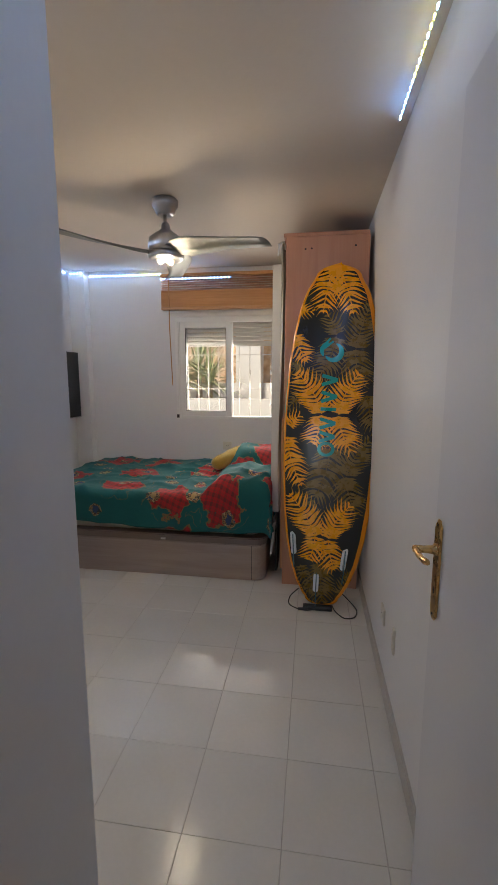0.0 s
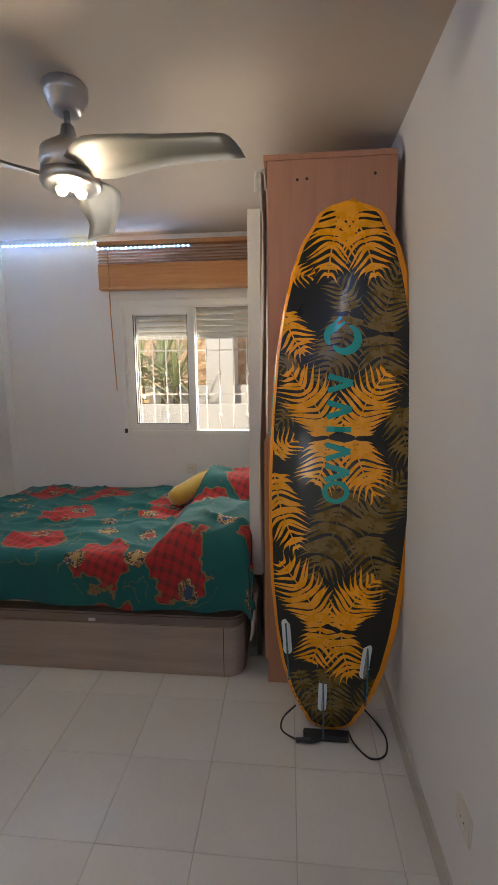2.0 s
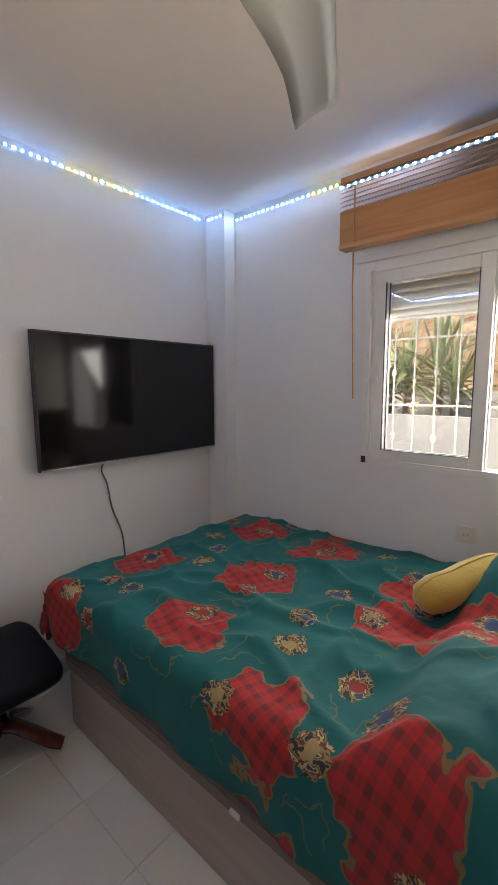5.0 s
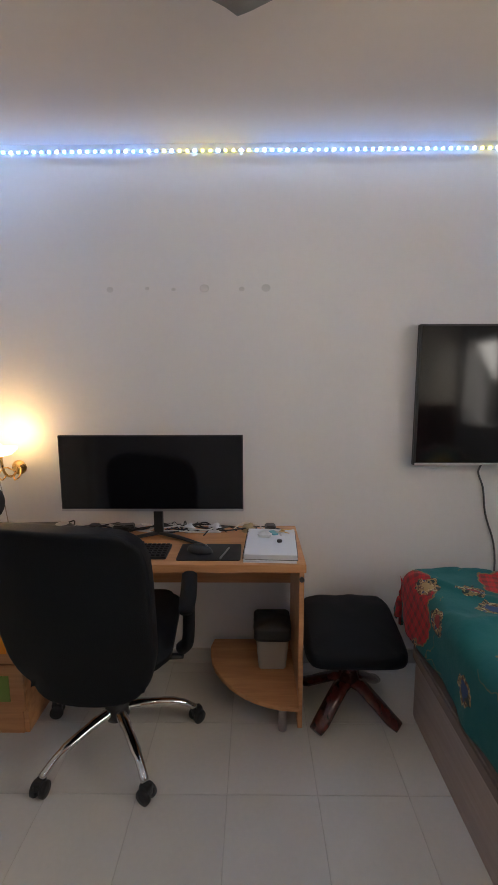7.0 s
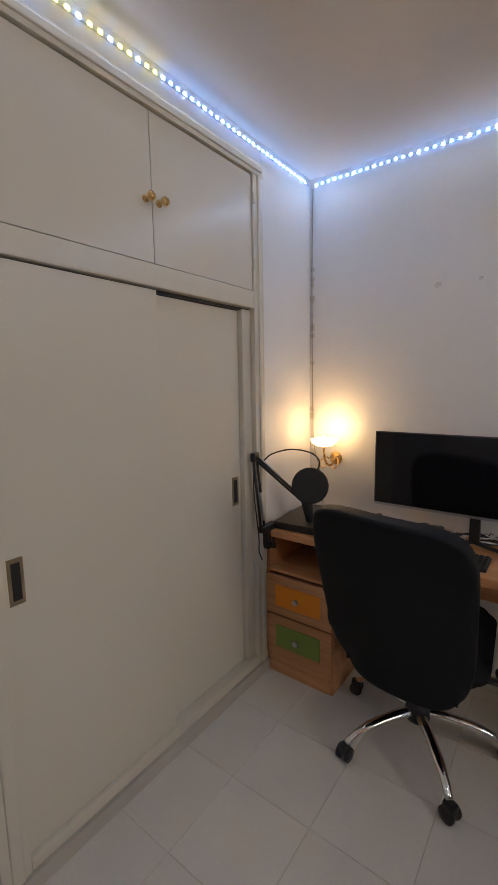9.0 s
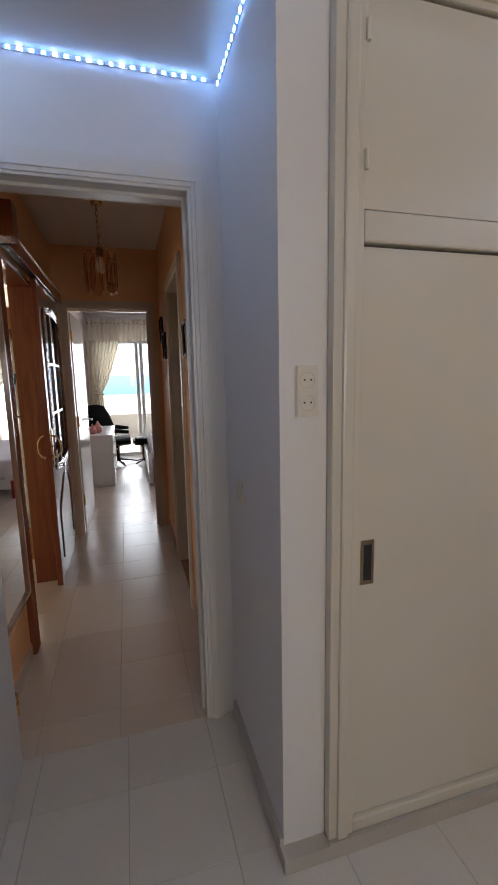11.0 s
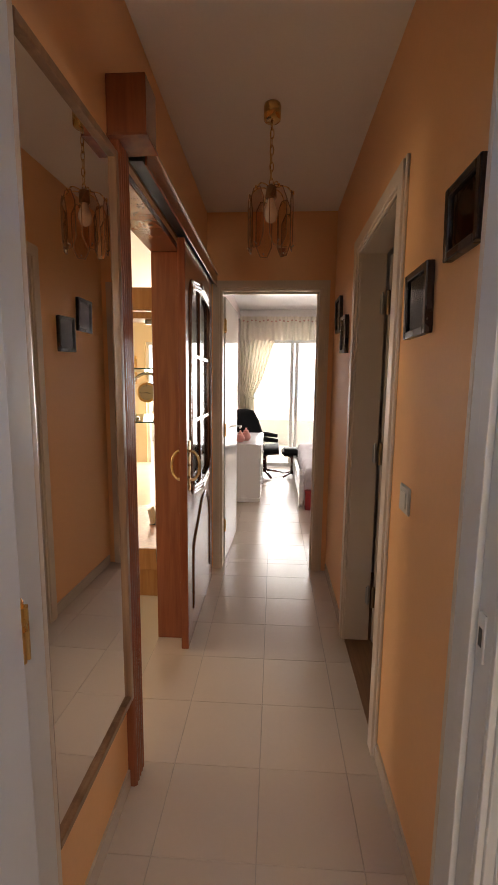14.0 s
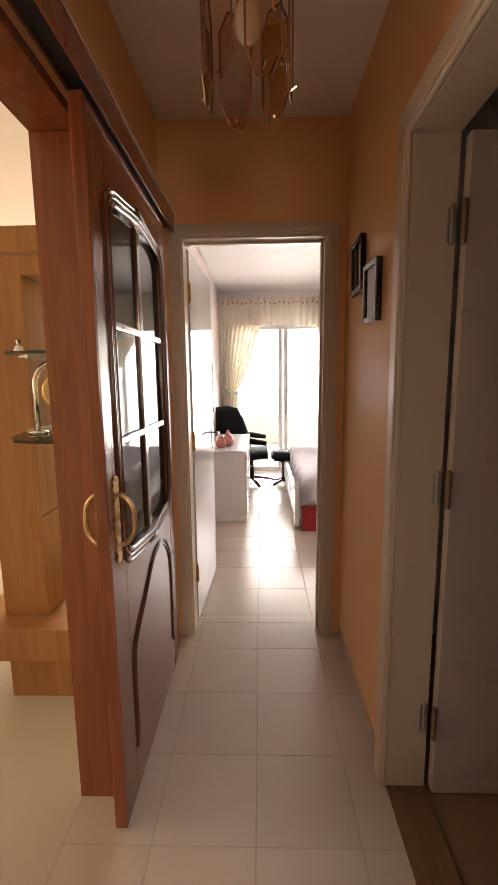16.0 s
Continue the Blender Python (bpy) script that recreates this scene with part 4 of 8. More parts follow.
    bp = N.new("ShaderNodeBump")
    bp.inputs["Strength"].default_value, bp.inputs["Distance"].default_value = 0.6, 0.014
    L.new(math_("ADD", fine.outputs["Fac"], math_("MULTIPLY", weave.outputs["Fac"], 0.05)), bp.inputs["Height"])
    L.new(bp.outputs[0], b.inputs["Normal"])
    return m


M_duvet = fabric_print()


def fold(s, lo, hi, top, r, hem):
    """Where a sheet laid over a slab lies: s is the way along it; returns place, drop, and how far over the edge."""
    if s < lo:
        d = lo - s
        a = min(d / r, math.pi / 2)
        return lo - r * math.sin(a), -(r - r * math.cos(a)) - max(d - r * math.pi / 2, 0)
    if s > hi:
        d = s - hi
        a = min(d / r, math.pi / 2)
        return hi + r * math.sin(a), -(r - r * math.cos(a)) - max(d - r * math.pi / 2, 0)
    return s, 0.0


def duvet():
    bm = bmesh.new()
    X0, X1, Y0, Y1, r = -2.05, -0.29, 2.79, 3.955, 0.055
    nx, ny = 150, 104
    s0, s1 = X0 - 0.26, X1 + 0.27
    t0, t1 = Y0 - 0.275, Y1 + 0.03
    uvl = bm.loops.layers.uv.new("cloth")
    grid = []
    for i in range(nx + 1):
        row = []
        for j in range(ny + 1):
            s, t = s0 + (s1 - s0) * i / nx, t0 + (t1 - t0) * j / ny
            x, dx = fold(s, X0, X1, 0, r, 0)
            y, dy = fold(t, Y0, Y1 + 1, 0, r, 0)
            drop = dx + dy if dx > -0.05 or dy > -0.05 else min(dx, dy)
            z = 0.618 + max(drop, -0.30)
            # pillows under the cover at the head
            e = max(0.0, min(1.0, (x + 0.74) / 0.16))
            e2 = e * e * (3 - 2 * e)
            p1 = math.exp(-(((y - 3.05) / 0.33) ** 4)) * 0.10
            p2 = math.exp(-(((y - 3.72) / 0.22) ** 4)) * 0.17
            z += (e2 * (0.035 + p1 + p2)) * max(0.0, 1 + drop * 6)
            lay = max(0.0, 1 + drop * 12)
            n1 = noise.noise(Vector((s * 2.2, t * 3.1, 0.3)))
            n2 = noise.noise(Vector((s * 6 + n1 * 2, t * 9 - n1, 1.7)))
            rid = 1 - abs(noise.noise(Vector((s * 2.3 + 1.3 * t, t * 3.4 - 0.8 * s, 4.1)))) * 2
            rid = max(rid, 0) ** 5
            rid2 = max(1 - abs(noise.noise(Vector((s * 4.1 - 2.2 * t, t * 2.4 + s, 8.6)))) * 2.4, 0) ** 4
            z += lay * (0.009 * n1 + 0.007 * n2 + 0.022 * rid + 0.018 * rid2)
            # long creases fanning out from the pillows
            c = math.exp(-((t - (3.42 - 0.35 * (s + 0.8))) / 0.022) ** 2) * max(0, min(1, (s + 1.75) / 0.5)) * max(0, min(1, (-0.55 - s) / 0.2))
            c += 0.8 * math.exp(-((t - (3.22 + 0.18 * (s + 0.8))) / 0.025) ** 2) * max(0, min(1, (s + 1.6) / 0.4)) * max(0, min(1, (-0.6 - s) / 0.2))
            z += lay * 0.022 * c
            if dy < -0.02:
                w = min(1, -dy / 0.25)
                y += w * (0.013 * math.sin(s * 17 + 3 * n1) + 0.008 * noise.noise(Vector((s * 12, 0, t * 4)))) - 0.008 * w
                z += 0.018 * w * math.sin(s * 2.9 + 0.5)
            if dx < -0.02:
                w = min(1, -dx / 0.25)
                x += w * (0.012 * math.sin(t * 15 + 2 * n1)) * (1 if s > X1 else 1)
            z = max(z, 0.318 if s > X0 else 0.30)
            row.append((bm.verts.new((x, min(y, 4.0), z)), s, t))
        grid.append(row)
    for i in range(nx):
        for j in range(ny):
            q = (grid[i][j], grid[i + 1][j], grid[i + 1][j + 1], grid[i][j + 1])
            f = bm.faces.new([v for v, _, _ in q])
            for lp, (_, s, t) in zip(f.loops, q):
                lp[uvl].uv = (s, t)
    bmesh.ops.recalc_face_normals(bm, faces=bm.faces)
    if sum(f.normal.z for f in bm.faces) < 0:
        bmesh.ops.reverse_faces(bm, faces=bm.faces)
    return bm


def rounded(x0, x1, y0, y1, r, n=8, corners=(1, 1, 1, 1)):
    out = []
    for (cx, cy, a0), on in zip(((x1 - r, y1 - r, 0), (x0 + r, y1 - r, 90), (x0 + r, y0 + r, 180), (x1 - r, y0 + r, 270)), corners):
        if on:
            out += [(cx + r * math.cos(radians(a0 + 90 * i / n)), cy + r * math.sin(radians(a0 + 90 * i / n))) for i in range(n + 1)]
        else:
            out.append((cx + (r if a0 in (0, 270) else -r), cy + (r if a0 in (0, 90) else -r)))
    return out


bed = thing("storage_bed", "grey oak storage bed base with rounded corners and a brown lid", "bed")
M_lid = mat("taupe_mattress_fabric", (0.22, 0.165, 0.14), 0.8, var=0.06, scale=20, bump=0.2, bscale=300)
part("base", plate(rounded(-2.045, -0.275, 2.765, 4.0, 0.09, corners=(0, 0, 1, 1)), 0.0, 0.262, bevel=0.004), W_bed, bed)
part("lid", plate(rounded(-2.055, -0.262, 2.752, 4.003, 0.10, corners=(0, 0, 1, 1)), 0.266, 0.318, bevel=0.008), M_lid, bed)
part("mattress", plate(rounded(-2.02, -0.30, 2.80, 3.995, 0.09), 0.3185, 0.555, bevel=0.03), mat("white_mattress", (0.7, 0.68, 0.64), 0.8, var=0.03), bed)
part("corner_seam", box(-0.372, -0.369, 2.7635, 2.766, 0.004, 0.258), M_black, bed)
part("lid_tab", box(-1.03, -0.995, 2.744, 2.752, 0.278, 0.292, 0.002), M_trim, bed, "small white lid tab")
cov = part("duvet_cover", duvet(), M_duvet, smooth=True)
tagged(cov, "rumpled teal duvet cover with red tartan patches on the bed", "duvet")
so = cov.modifiers.new("thickness", "SOLIDIFY")
so.thickness, so.offset = 0.012, -1
sheet = bmesh.new()
_rows = [[sheet.verts.new((-0.225 + 0.012 * math.sin(j * 1.3) - 0.02 * i / 4, 2.80 + 0.045 * j, 0.42 - 0.055 * i - (0.02 if j % 3 == 0 else 0) * i / 4)) for j in range(22)] for i in range(5)]
for i in range(4):
    for j in range(21):
        sheet.faces.new((_rows[i][j], _rows[i][j + 1], _rows[i + 1][j + 1], _rows[i + 1][j]))
sh_ob = tagged(part("bed_sheet", sheet, mat("white_cotton", (0.72, 0.71, 0.70), 0.9, var=0.03, bump=0.2, bscale=80), smooth=True), "edge of a crumpled white sheet hanging at the bed's head", "bed sheet")
sh_ob.modifiers.new("thickness", "SOLIDIFY").thickness = 0.006
# yellow bolster
bo = thing("bolster", "plump mustard yellow plush bolster lying on the duvet", "cushion", pose(-0.69, 3.60, 0.735, 0, -16, 56))
M_yellow = mat("mustard_plush", (0.42, 0.28, 0.045), 0.9, var=0.15, scale=12, bump=0.5, bscale=150, sheen=0.4)
prof = [(0.004, -0.19), (0.035, -0.188), (0.062, -0.165), (0.075, -0.11), (0.066, -0.04), (0.070, 0.03), (0.066, 0.10), (0.052, 0.155), (0.030, 0.182), (0.004, 0.188)]
bm = turned(prof, 28, Matrix.Rotation(radians(90), 4, "Y"))
for v in bm.verts:
    v.co.z = max(v.co.z * 0.85, -0.05) + 0.005 * noise.noise(v.co * 14)
part("body", bm, M_yellow, bo, smooth=True)
part("seam", tube([(x, 0, 0.85 * rr + 0.002) for rr, x in prof[1:-1]], 0.002, 6), M_yellow, bo)

# ---- wardrobe unit with loose boards ----
cb = thing("wardrobe_unit", "tall pinkish veneered wardrobe with screw holes in its end panel", "wardrobe")
part("end_panel", box(-0.155, 0.356, 2.752, 2.772, 0.0, 2.296, 0.001), W_cab, cb)
part("top_panel", box(-0.170, 0.352, 2.748, 4.0, 2.297, 2.318, 0.001), W_cab, cb)
part("back_panel", box(0.340, 0.352, 2.773, 4.0, 0.0, 2.296), W_cab, cb)
part("inner_shelf", box(-0.15, 0.339, 2.773, 3.98, 1.20, 1.22), W_cab, cb)
part("inner_shelf", box(-0.15, 0.339, 2.773, 3.98, 0.0, 0.08), W_cab, cb)
part("inner_panel", box(-0.15, 0.339, 3.982, 3.998, 0.08, 2.296), W_cab, cb)
for x, z in ((-0.035, 2.222), (0.003, 2.224), (0.27, 2.232)):
    part("screw_hole", turned([(0.006, 0), (0.006, 0.0006), (0.001, 0.0007)], 10), M_black, cb, m=pose(x, 2.7518, z, 90))
fr = part("front_strip", box(-0.172, -0.157, 2.78, 3.25, 0.10, 1.16, 0.002), wood("orange_board", (0.45, 0.20, 0.09), (0.55, 0.28, 0.14), 0.4, 2), cb, "orange lower door board")
part("upper_strip", box(-0.170, -0.157, 3.4, 3.98, 1.22, 2.29, 0.002), M_closet, cb, "cream upper door")
part("hook", tube([(-0.165, 2.76, 2.27), (-0.20, 2.76, 2.26), (-0.205, 2.76, 2.19)], 0.006, 8), M_alum_white, cb, "white plastic hook", smooth=True)
wb = thing("white_board", "tall white board leaning upright between bed and wardrobe", "board")
part("board", box(-0.250, -0.192, 2.88, 3.30, 0.48, 2.17, 0.003), mat("white_melamine", (0.62, 0.60, 0.57), 0.45, var=0.02), wb)
part("board_foot", box(-0.222, -0.204, 2.95, 3.2, 0.0, 0.481, 0.002), M_black, wb)
bm = bmesh.new()
_r = [[bm.verts.new((-0.205 + 0.012 * math.sin(j * 1.1 + i), 2.86 + 0.03 * j, 2.30 - 0.3 * i)) for j in range(8)] for i in range(7)]
for i in range(6):
    for j in range(7):
        bm.faces.new((_r[i][j], _r[i + 1][j], _r[i + 1][j + 1], _r[i][j + 1]))
o = part("dust_sheet", bm, mat("cream_cloth", (0.62, 0.58, 0.50), 0.9, var=0.05, bump=0.3, bscale=50), wb, smooth=True)
o.matrix_basis = pose(0.02, -0.02, 0)
o.modifiers.new("thickness", "SOLIDIFY").thickness = 0.004

# ---- surfboard ----
M_print_black = mat("board_black_print", (0.012, 0.012, 0.011), 0.3, var=0.2, coat=0.12)
M_orange = mat("board_orange", (0.85, 0.30, 0.008), 0.3, var=0.10, scale=9, coat=0.4)
M_leaf = mat("orange_leaf_print", (0.95, 0.385, 0.012), 0.28, var=0.08, scale=30, fine=0.05, coat=0.4)
M_olive = mat("olive_leaf_print", (0.185, 0.112, 0.022), 0.28, var=0.25, scale=30, fine=0.08, coat=0.4)
M_teal = mat("board_teal", (0.0, 0.33, 0.28), 0.3, var=0.05, coat=0.4)
OUT = [(0.0, 0.0), (0.004, 0.055), (0.03, 0.11), (0.07, 0.152), (0.13, 0.192), (0.20, 0.220), (0.30, 0.244), (0.42, 0.258), (0.52, 0.262), (0.62, 0.259), (0.72, 0.250), (0.80, 0.232), (0.87, 0.206), (0.925, 0.174), (0.965, 0.128), (0.99, 0.055), (1.0, 0.0)]
BL, HW, ROCKER = 2.11, 1.085, 0.05


def half_width(v):
    s = min(max(v / BL, 0), 1)
    for (a, wa), (b, wb_) in zip(OUT, OUT[1:]):
        if s <= b:
            k = (s - a) / (b - a)
            if s >= 0.965:
                return HW * 0.128 * math.sqrt(max(0, 1 - ((s - 0.965) / 0.035) ** 2))
            return HW * (wa + (wb_ - wa) * (k if 0.02 < s else math.sqrt(k)))
    return 0.0


def rocker(v):
    """The bend of the board: its middle stands proud of nose and tail."""
    return ROCKER * math.sin(math.pi * min(max(v / BL, 0), 1))


def deck_y(u, v):
    """Height of the printed face off the board's middle plane."""
    w = max(half_width(v), 0.01)
    return 0.034 * (1 - 0.35 * min(abs(u) / w, 1) ** 3) * (0.45 + 0.55 * math.sin(math.pi * min(max(v / BL, 0.03), 0.97)) ** 0.5)


def board_body():
    bm = bmesh.new()
    n, prev, k = 60, None, 14
    for i in range(n + 1):
        v = BL * (0.5 - 0.5 * math.cos(math.pi * i / n))
        w = max(half_width(v), 0.003)
        ring = []
        for j in range(2 * k):
            a = math.pi * j / k
            u = w * math.cos(a)
            fl = abs(math.sin(a)) ** 0.55
            y = deck_y(u * 0.9, v) * fl * (-1 if math.sin(a) > 0 else 1)
            ring.append(bm.verts.new((u, y - rocker(v), v)))
        if prev:
            for j in range(2 * k):
                bm.faces.new((prev[j], prev[(j + 1) % (2 * k)], ring[(j + 1) % (2 * k)], ring[j]))
        else:
            bm.faces.new(ring)
        prev = ring
    bm.faces.new(prev)
    bmesh.ops.recalc_face_normals(bm, faces=bm.faces)
    return bm


def skin(u, v, lift):
    return Vector((u, -deck_y(u, v) - rocker(v) - 0.0008 - lift, v))


def strip_poly(bm, left, right, lift, inset=0.014):
    """A printed strip between two lines, kept inside the board's rails."""
    def put(u, v):
        w = half_width(v) - inset
        u = max(-w - 0.004, min(w - 0.018, u))
        return bm.verts.new(skin(u, v, lift))
    a, b = [put(*p) for p in left], [put(*p) for p in right]
    for i in range(len(a) - 1):
        if (a[i].co - b[i + 1].co).length > 1e-4:
            try:
                bm.faces.new((a[i], b[i], b[i + 1], a[i + 1]))
            except ValueError:
                pass


def palm_leaf(base, mid, tip, width, lift, rnd):
    """A feathered palm leaf: midrib and curved tapering fingers."""
    bm = bmesh.new()
    rib = arc((*base, 0), (*mid, 0), (*tip, 0), 26)
    rib = [(p.x, p.y) for p in rib]
    hw = 0.0028
    strip_poly(bm, [(u - hw, v) for u, v in rib], [(u + hw, v) for u, v in rib], lift + 0.0004)
    n = max(6, round(math.dist(base, tip) / 0.0195))
    L_ = len(rib) - 1
    for side in (-1, 1):
        for k in range(n):
            t = (k + 0.6) / n
            i = int(t * L_)
            u, v = rib[i]
            du, dv = rib[min(i + 1, L_)][0] - rib[max(i - 1, 0)][0], rib[min(i + 1, L_)][1] - rib[max(i - 1, 0)][1]
            d = math.hypot(du, dv) or 1
            du, dv = du / d, dv / d
            nu, nv = -dv * side, du * side
            ln = width * 0.9 * (0.42 + 0.75 * math.sin(math.pi * min(t * 0.85 + 0.12, 1))) * rnd.uniform(0.85, 1.1)
            if t > 0.86:
                ln *= 0.75
            fwd = ln * (0.25 + 0.65 * t)
            th = (0.0067 - 0.0014 * t) * rnd.uniform(0.8, 1.15) * (width / 0.1) ** 0.5
            lf, rt = [], []
            for q in range(8):
                s = q / 7
                cu = u + nu * ln * s + du * fwd * (s ** 1.7) + du * 0.006 * math.sin(s * 5 + k)
                cv = v + nv * ln * s + dv * fwd * (s ** 1.7) + dv * 0.006 * math.sin(s * 5 + k)
                w = th * (0.45 + 1.0 * math.sin(math.pi * min(s * 0.8 + 0.2, 1))) * (1 - s ** 4) + 0.0004
                lf.append((cu - du * w, cv - dv * w))
                rt.append((cu + du * w, cv + dv * w))
            strip_poly(bm, lf, rt, lift)
    bmesh.ops.recalc_face_normals(bm, faces=bm.faces)
    return bm


lean = math.degrees(math.atan2(0.20, 2.11))
sb = thing("surfboard", "orange-edged surfboard with black-orange leaf print leaning on the wardrobe", "surfboard")
sb.matrix_basis = pose(0.112, 2.500, 0.006, -lean, 1.7, 0)
part("board", board_body(), M_orange, sb, smooth=True)
bm = bmesh.new()
n = 60
for i in range(n):
    v0, v1 = (0.014 + (BL - 0.028) * (0.5 - 0.5 * math.cos(math.pi * k_ / n)) for k_ in (i, i + 1))
    w0, w1 = (max(half_width(BL / 2 + (v_ - BL / 2) * 1.0128) - 0.013, 0.001) for v_ in (v0, v1))
    for j in range(10):
        a, b = -1 + j / 5, -1 + (j + 1) / 5
        c0, c1 = 0.04 * w0, 0.04 * w1
        bm.faces.new([bm.verts.new(skin(a * (w0 - c0) - c0, v0, 0)), bm.verts.new(skin(b * (w0 - c0) - c0, v0, 0)), bm.verts.new(skin(b * (w1 - c1) - c1, v1, 0)), bm.verts.new(skin(a * (w1 - c1) - c1, v1, 0))])
bmesh.ops.remove_doubles(bm, verts=bm.verts, dist=1e-5)
part("printed_deck", bm, M_print_black, sb, "glossy black printed face", smooth=True)
rnd = random.Random(4)
# (base u, v, mid u, v, tip u, v, width)
olive = ((0.003, 1.679, -0.013, 1.74, -0.054, 1.802, 0.07), (-0.001, 1.672, -0.014, 1.527, -0.103, 1.412, 0.1), (0.121, 1.603, 0.136, 1.725, 0.19, 1.86, 0.1), (0.117, 1.595, 0.12, 1.496, 0.16, 1.382, 0.1), (0.197, 1.328, 0.216, 1.221, 0.252, 1.107, 0.075), (0.002, 1.023, -0.003, 0.84, -0.097, 0.641, 0.115), (0.105, 0.84, 0.132, 0.962, 0.229, 1.056, 0.1),
         (0.102, 0.832, 0.115, 0.718, 0.18, 0.603, 0.1), (-0.194, 1.328, -0.221, 1.282, -0.265, 1.237, 0.05), (-0.19, 1.496, -0.218, 1.473, -0.247, 1.466, 0.06), (-0.016, 0.282, -0.013, 0.153, 0.004, 0.03, 0.1), (0.114, 0.06, 0.142, 0.153, 0.162, 0.244, 0.06), (-0.141, 0.26, -0.11, 0.153, -0.048, 0.06, 0.06))
orange = ((-0.018, 2.107, -0.071, 2.015, -0.084, 1.809, 0.1), (-0.018, 2.104, 0.049, 2.0, 0.094, 1.809, 0.105), (-0.248, 1.679, -0.229, 1.603, -0.161, 1.511, 0.075), (-0.241, 1.84, -0.21, 1.824, -0.143, 1.817, 0.05), (-0.062, 1.206, -0.094, 1.328, -0.224, 1.453, 0.105), (-0.062, 1.198, -0.06, 1.115, -0.105, 1.02, 0.1), (0.04, 1.206, 0.05, 1.328, 0.145, 1.453, 0.1),
          (0.04, 1.198, 0.048, 1.099, 0.124, 0.985, 0.1), (-0.263, 1.13, -0.234, 1.16, -0.19, 1.191, 0.06), (-0.261, 1.053, -0.246, 0.916, -0.159, 0.76, 0.085), (-0.061, 0.458, -0.096, 0.565, -0.232, 0.71, 0.1), (-0.061, 0.45, -0.062, 0.374, -0.09, 0.298, 0.09), (0.02, 0.443, 0.037, 0.55, 0.139, 0.66, 0.095), (0.021, 0.435, 0.027, 0.336, 0.073, 0.241, 0.09))
for q in olive:
    part("printed_leaf", palm_leaf(q[0:2], q[2:4], q[4:6], q[6], 0.0008, rnd), M_olive, sb, "dark olive palm leaf")
for q in orange:
    part("printed_leaf", palm_leaf(q[0:2], q[2:4], q[4:6], q[6], 0.0018, rnd), M_leaf, sb, "orange palm leaf")


def ring_mark(cu, cv, r, th, a0, a1, lift=0.003, sq=1.0):
    bm = bmesh.new()
    n = 22
    inn, out_ = [], []
    for i in range(n + 1):
        a = radians(a0 + (a1 - a0) * i / n)
        w = th * (math.sin(math.pi * i / n) ** 0.6 if a1 - a0 < 355 else 1)
        inn.append((cu + (r - w / 2) * math.cos(a), cv + (r - w / 2) * sq * math.sin(a)))
        out_.append((cu + (r + w / 2) * math.cos(a), cv + (r + w / 2) * sq * math.sin(a)))
    strip_poly(bm, inn, out_, lift)
    return bm


def bar_mark(points, th):
    bm = bmesh.new()
    for (u0, v0), (u1, v1) in points:
        du, dv = u1 - u0, v1 - v0
        d = math.hypot(du, dv)
        pu, pv = -dv / d * th / 2, du / d * th / 2
        k = 4
        strip_poly(bm, [(u0 + du * i / k + pu, v0 + dv * i / k + pv) for i in range(k + 1)], [(u0 + du * i / k - pu, v0 + dv * i / k - pv) for i in range(k + 1)], 0.003)
    return bm


lg = part("emblem", ring_mark(-0.014, 1.580, 0.050, 0.032, -150, 75), M_teal, sb, "teal swirl emblem")
part("emblem_stroke", ring_mark(-0.034, 1.585, 0.046, 0.026, 95, 225), M_teal, lg)
part("emblem_stroke", bar_mark([((-0.078, 1.612), (-0.030, 1.660)), ((-0.066, 1.598), (-0.014, 1.642))], 0.011), M_teal, lg)
# plain bars in the place of the lettering
lw = 0.046
part("lettering_block", ring_mark(-0.026, 0.995, 0.042, 0.020, 0, 360, sq=0.86), M_teal, sb, "teal ring mark")
for i, v in enumerate((1.06, 1.14, 1.215, 1.30, 1.40)):
    part("lettering_block", bar_mark([((-lw - 0.024, v + 0.02), (lw - 0.024, v + 0.02))] if i == 2 else [((-lw - 0.024, v - 0.02), (lw - 0.024, v + 0.012)), ((-lw - 0.024, v + 0.036), (lw - 0.024, v + 0.012))], 0.021), M_teal, sb, "teal bar mark")
for s_ in (-1, 1):
    bm = tube([(s_ * (half_width(v) - 0.004) + 0.003, (-0.012 if s_ > 0 else 0.004) - rocker(v), v) for v in (1.20, 1.28, 1.36, 1.43)], 0.0125 if s_ > 0 else 0.009, 8)
    part("rail_band", bm, M_teal, sb, "teal band on the rail")
M_finbase = mat("white_fin_plug", (0.75, 0.77, 0.78), 0.35, var=0.03)
M_fin = mat("blue_grey_fin", (0.06, 0.13, 0.16), 0.25, var=0.05, coat=0.3)
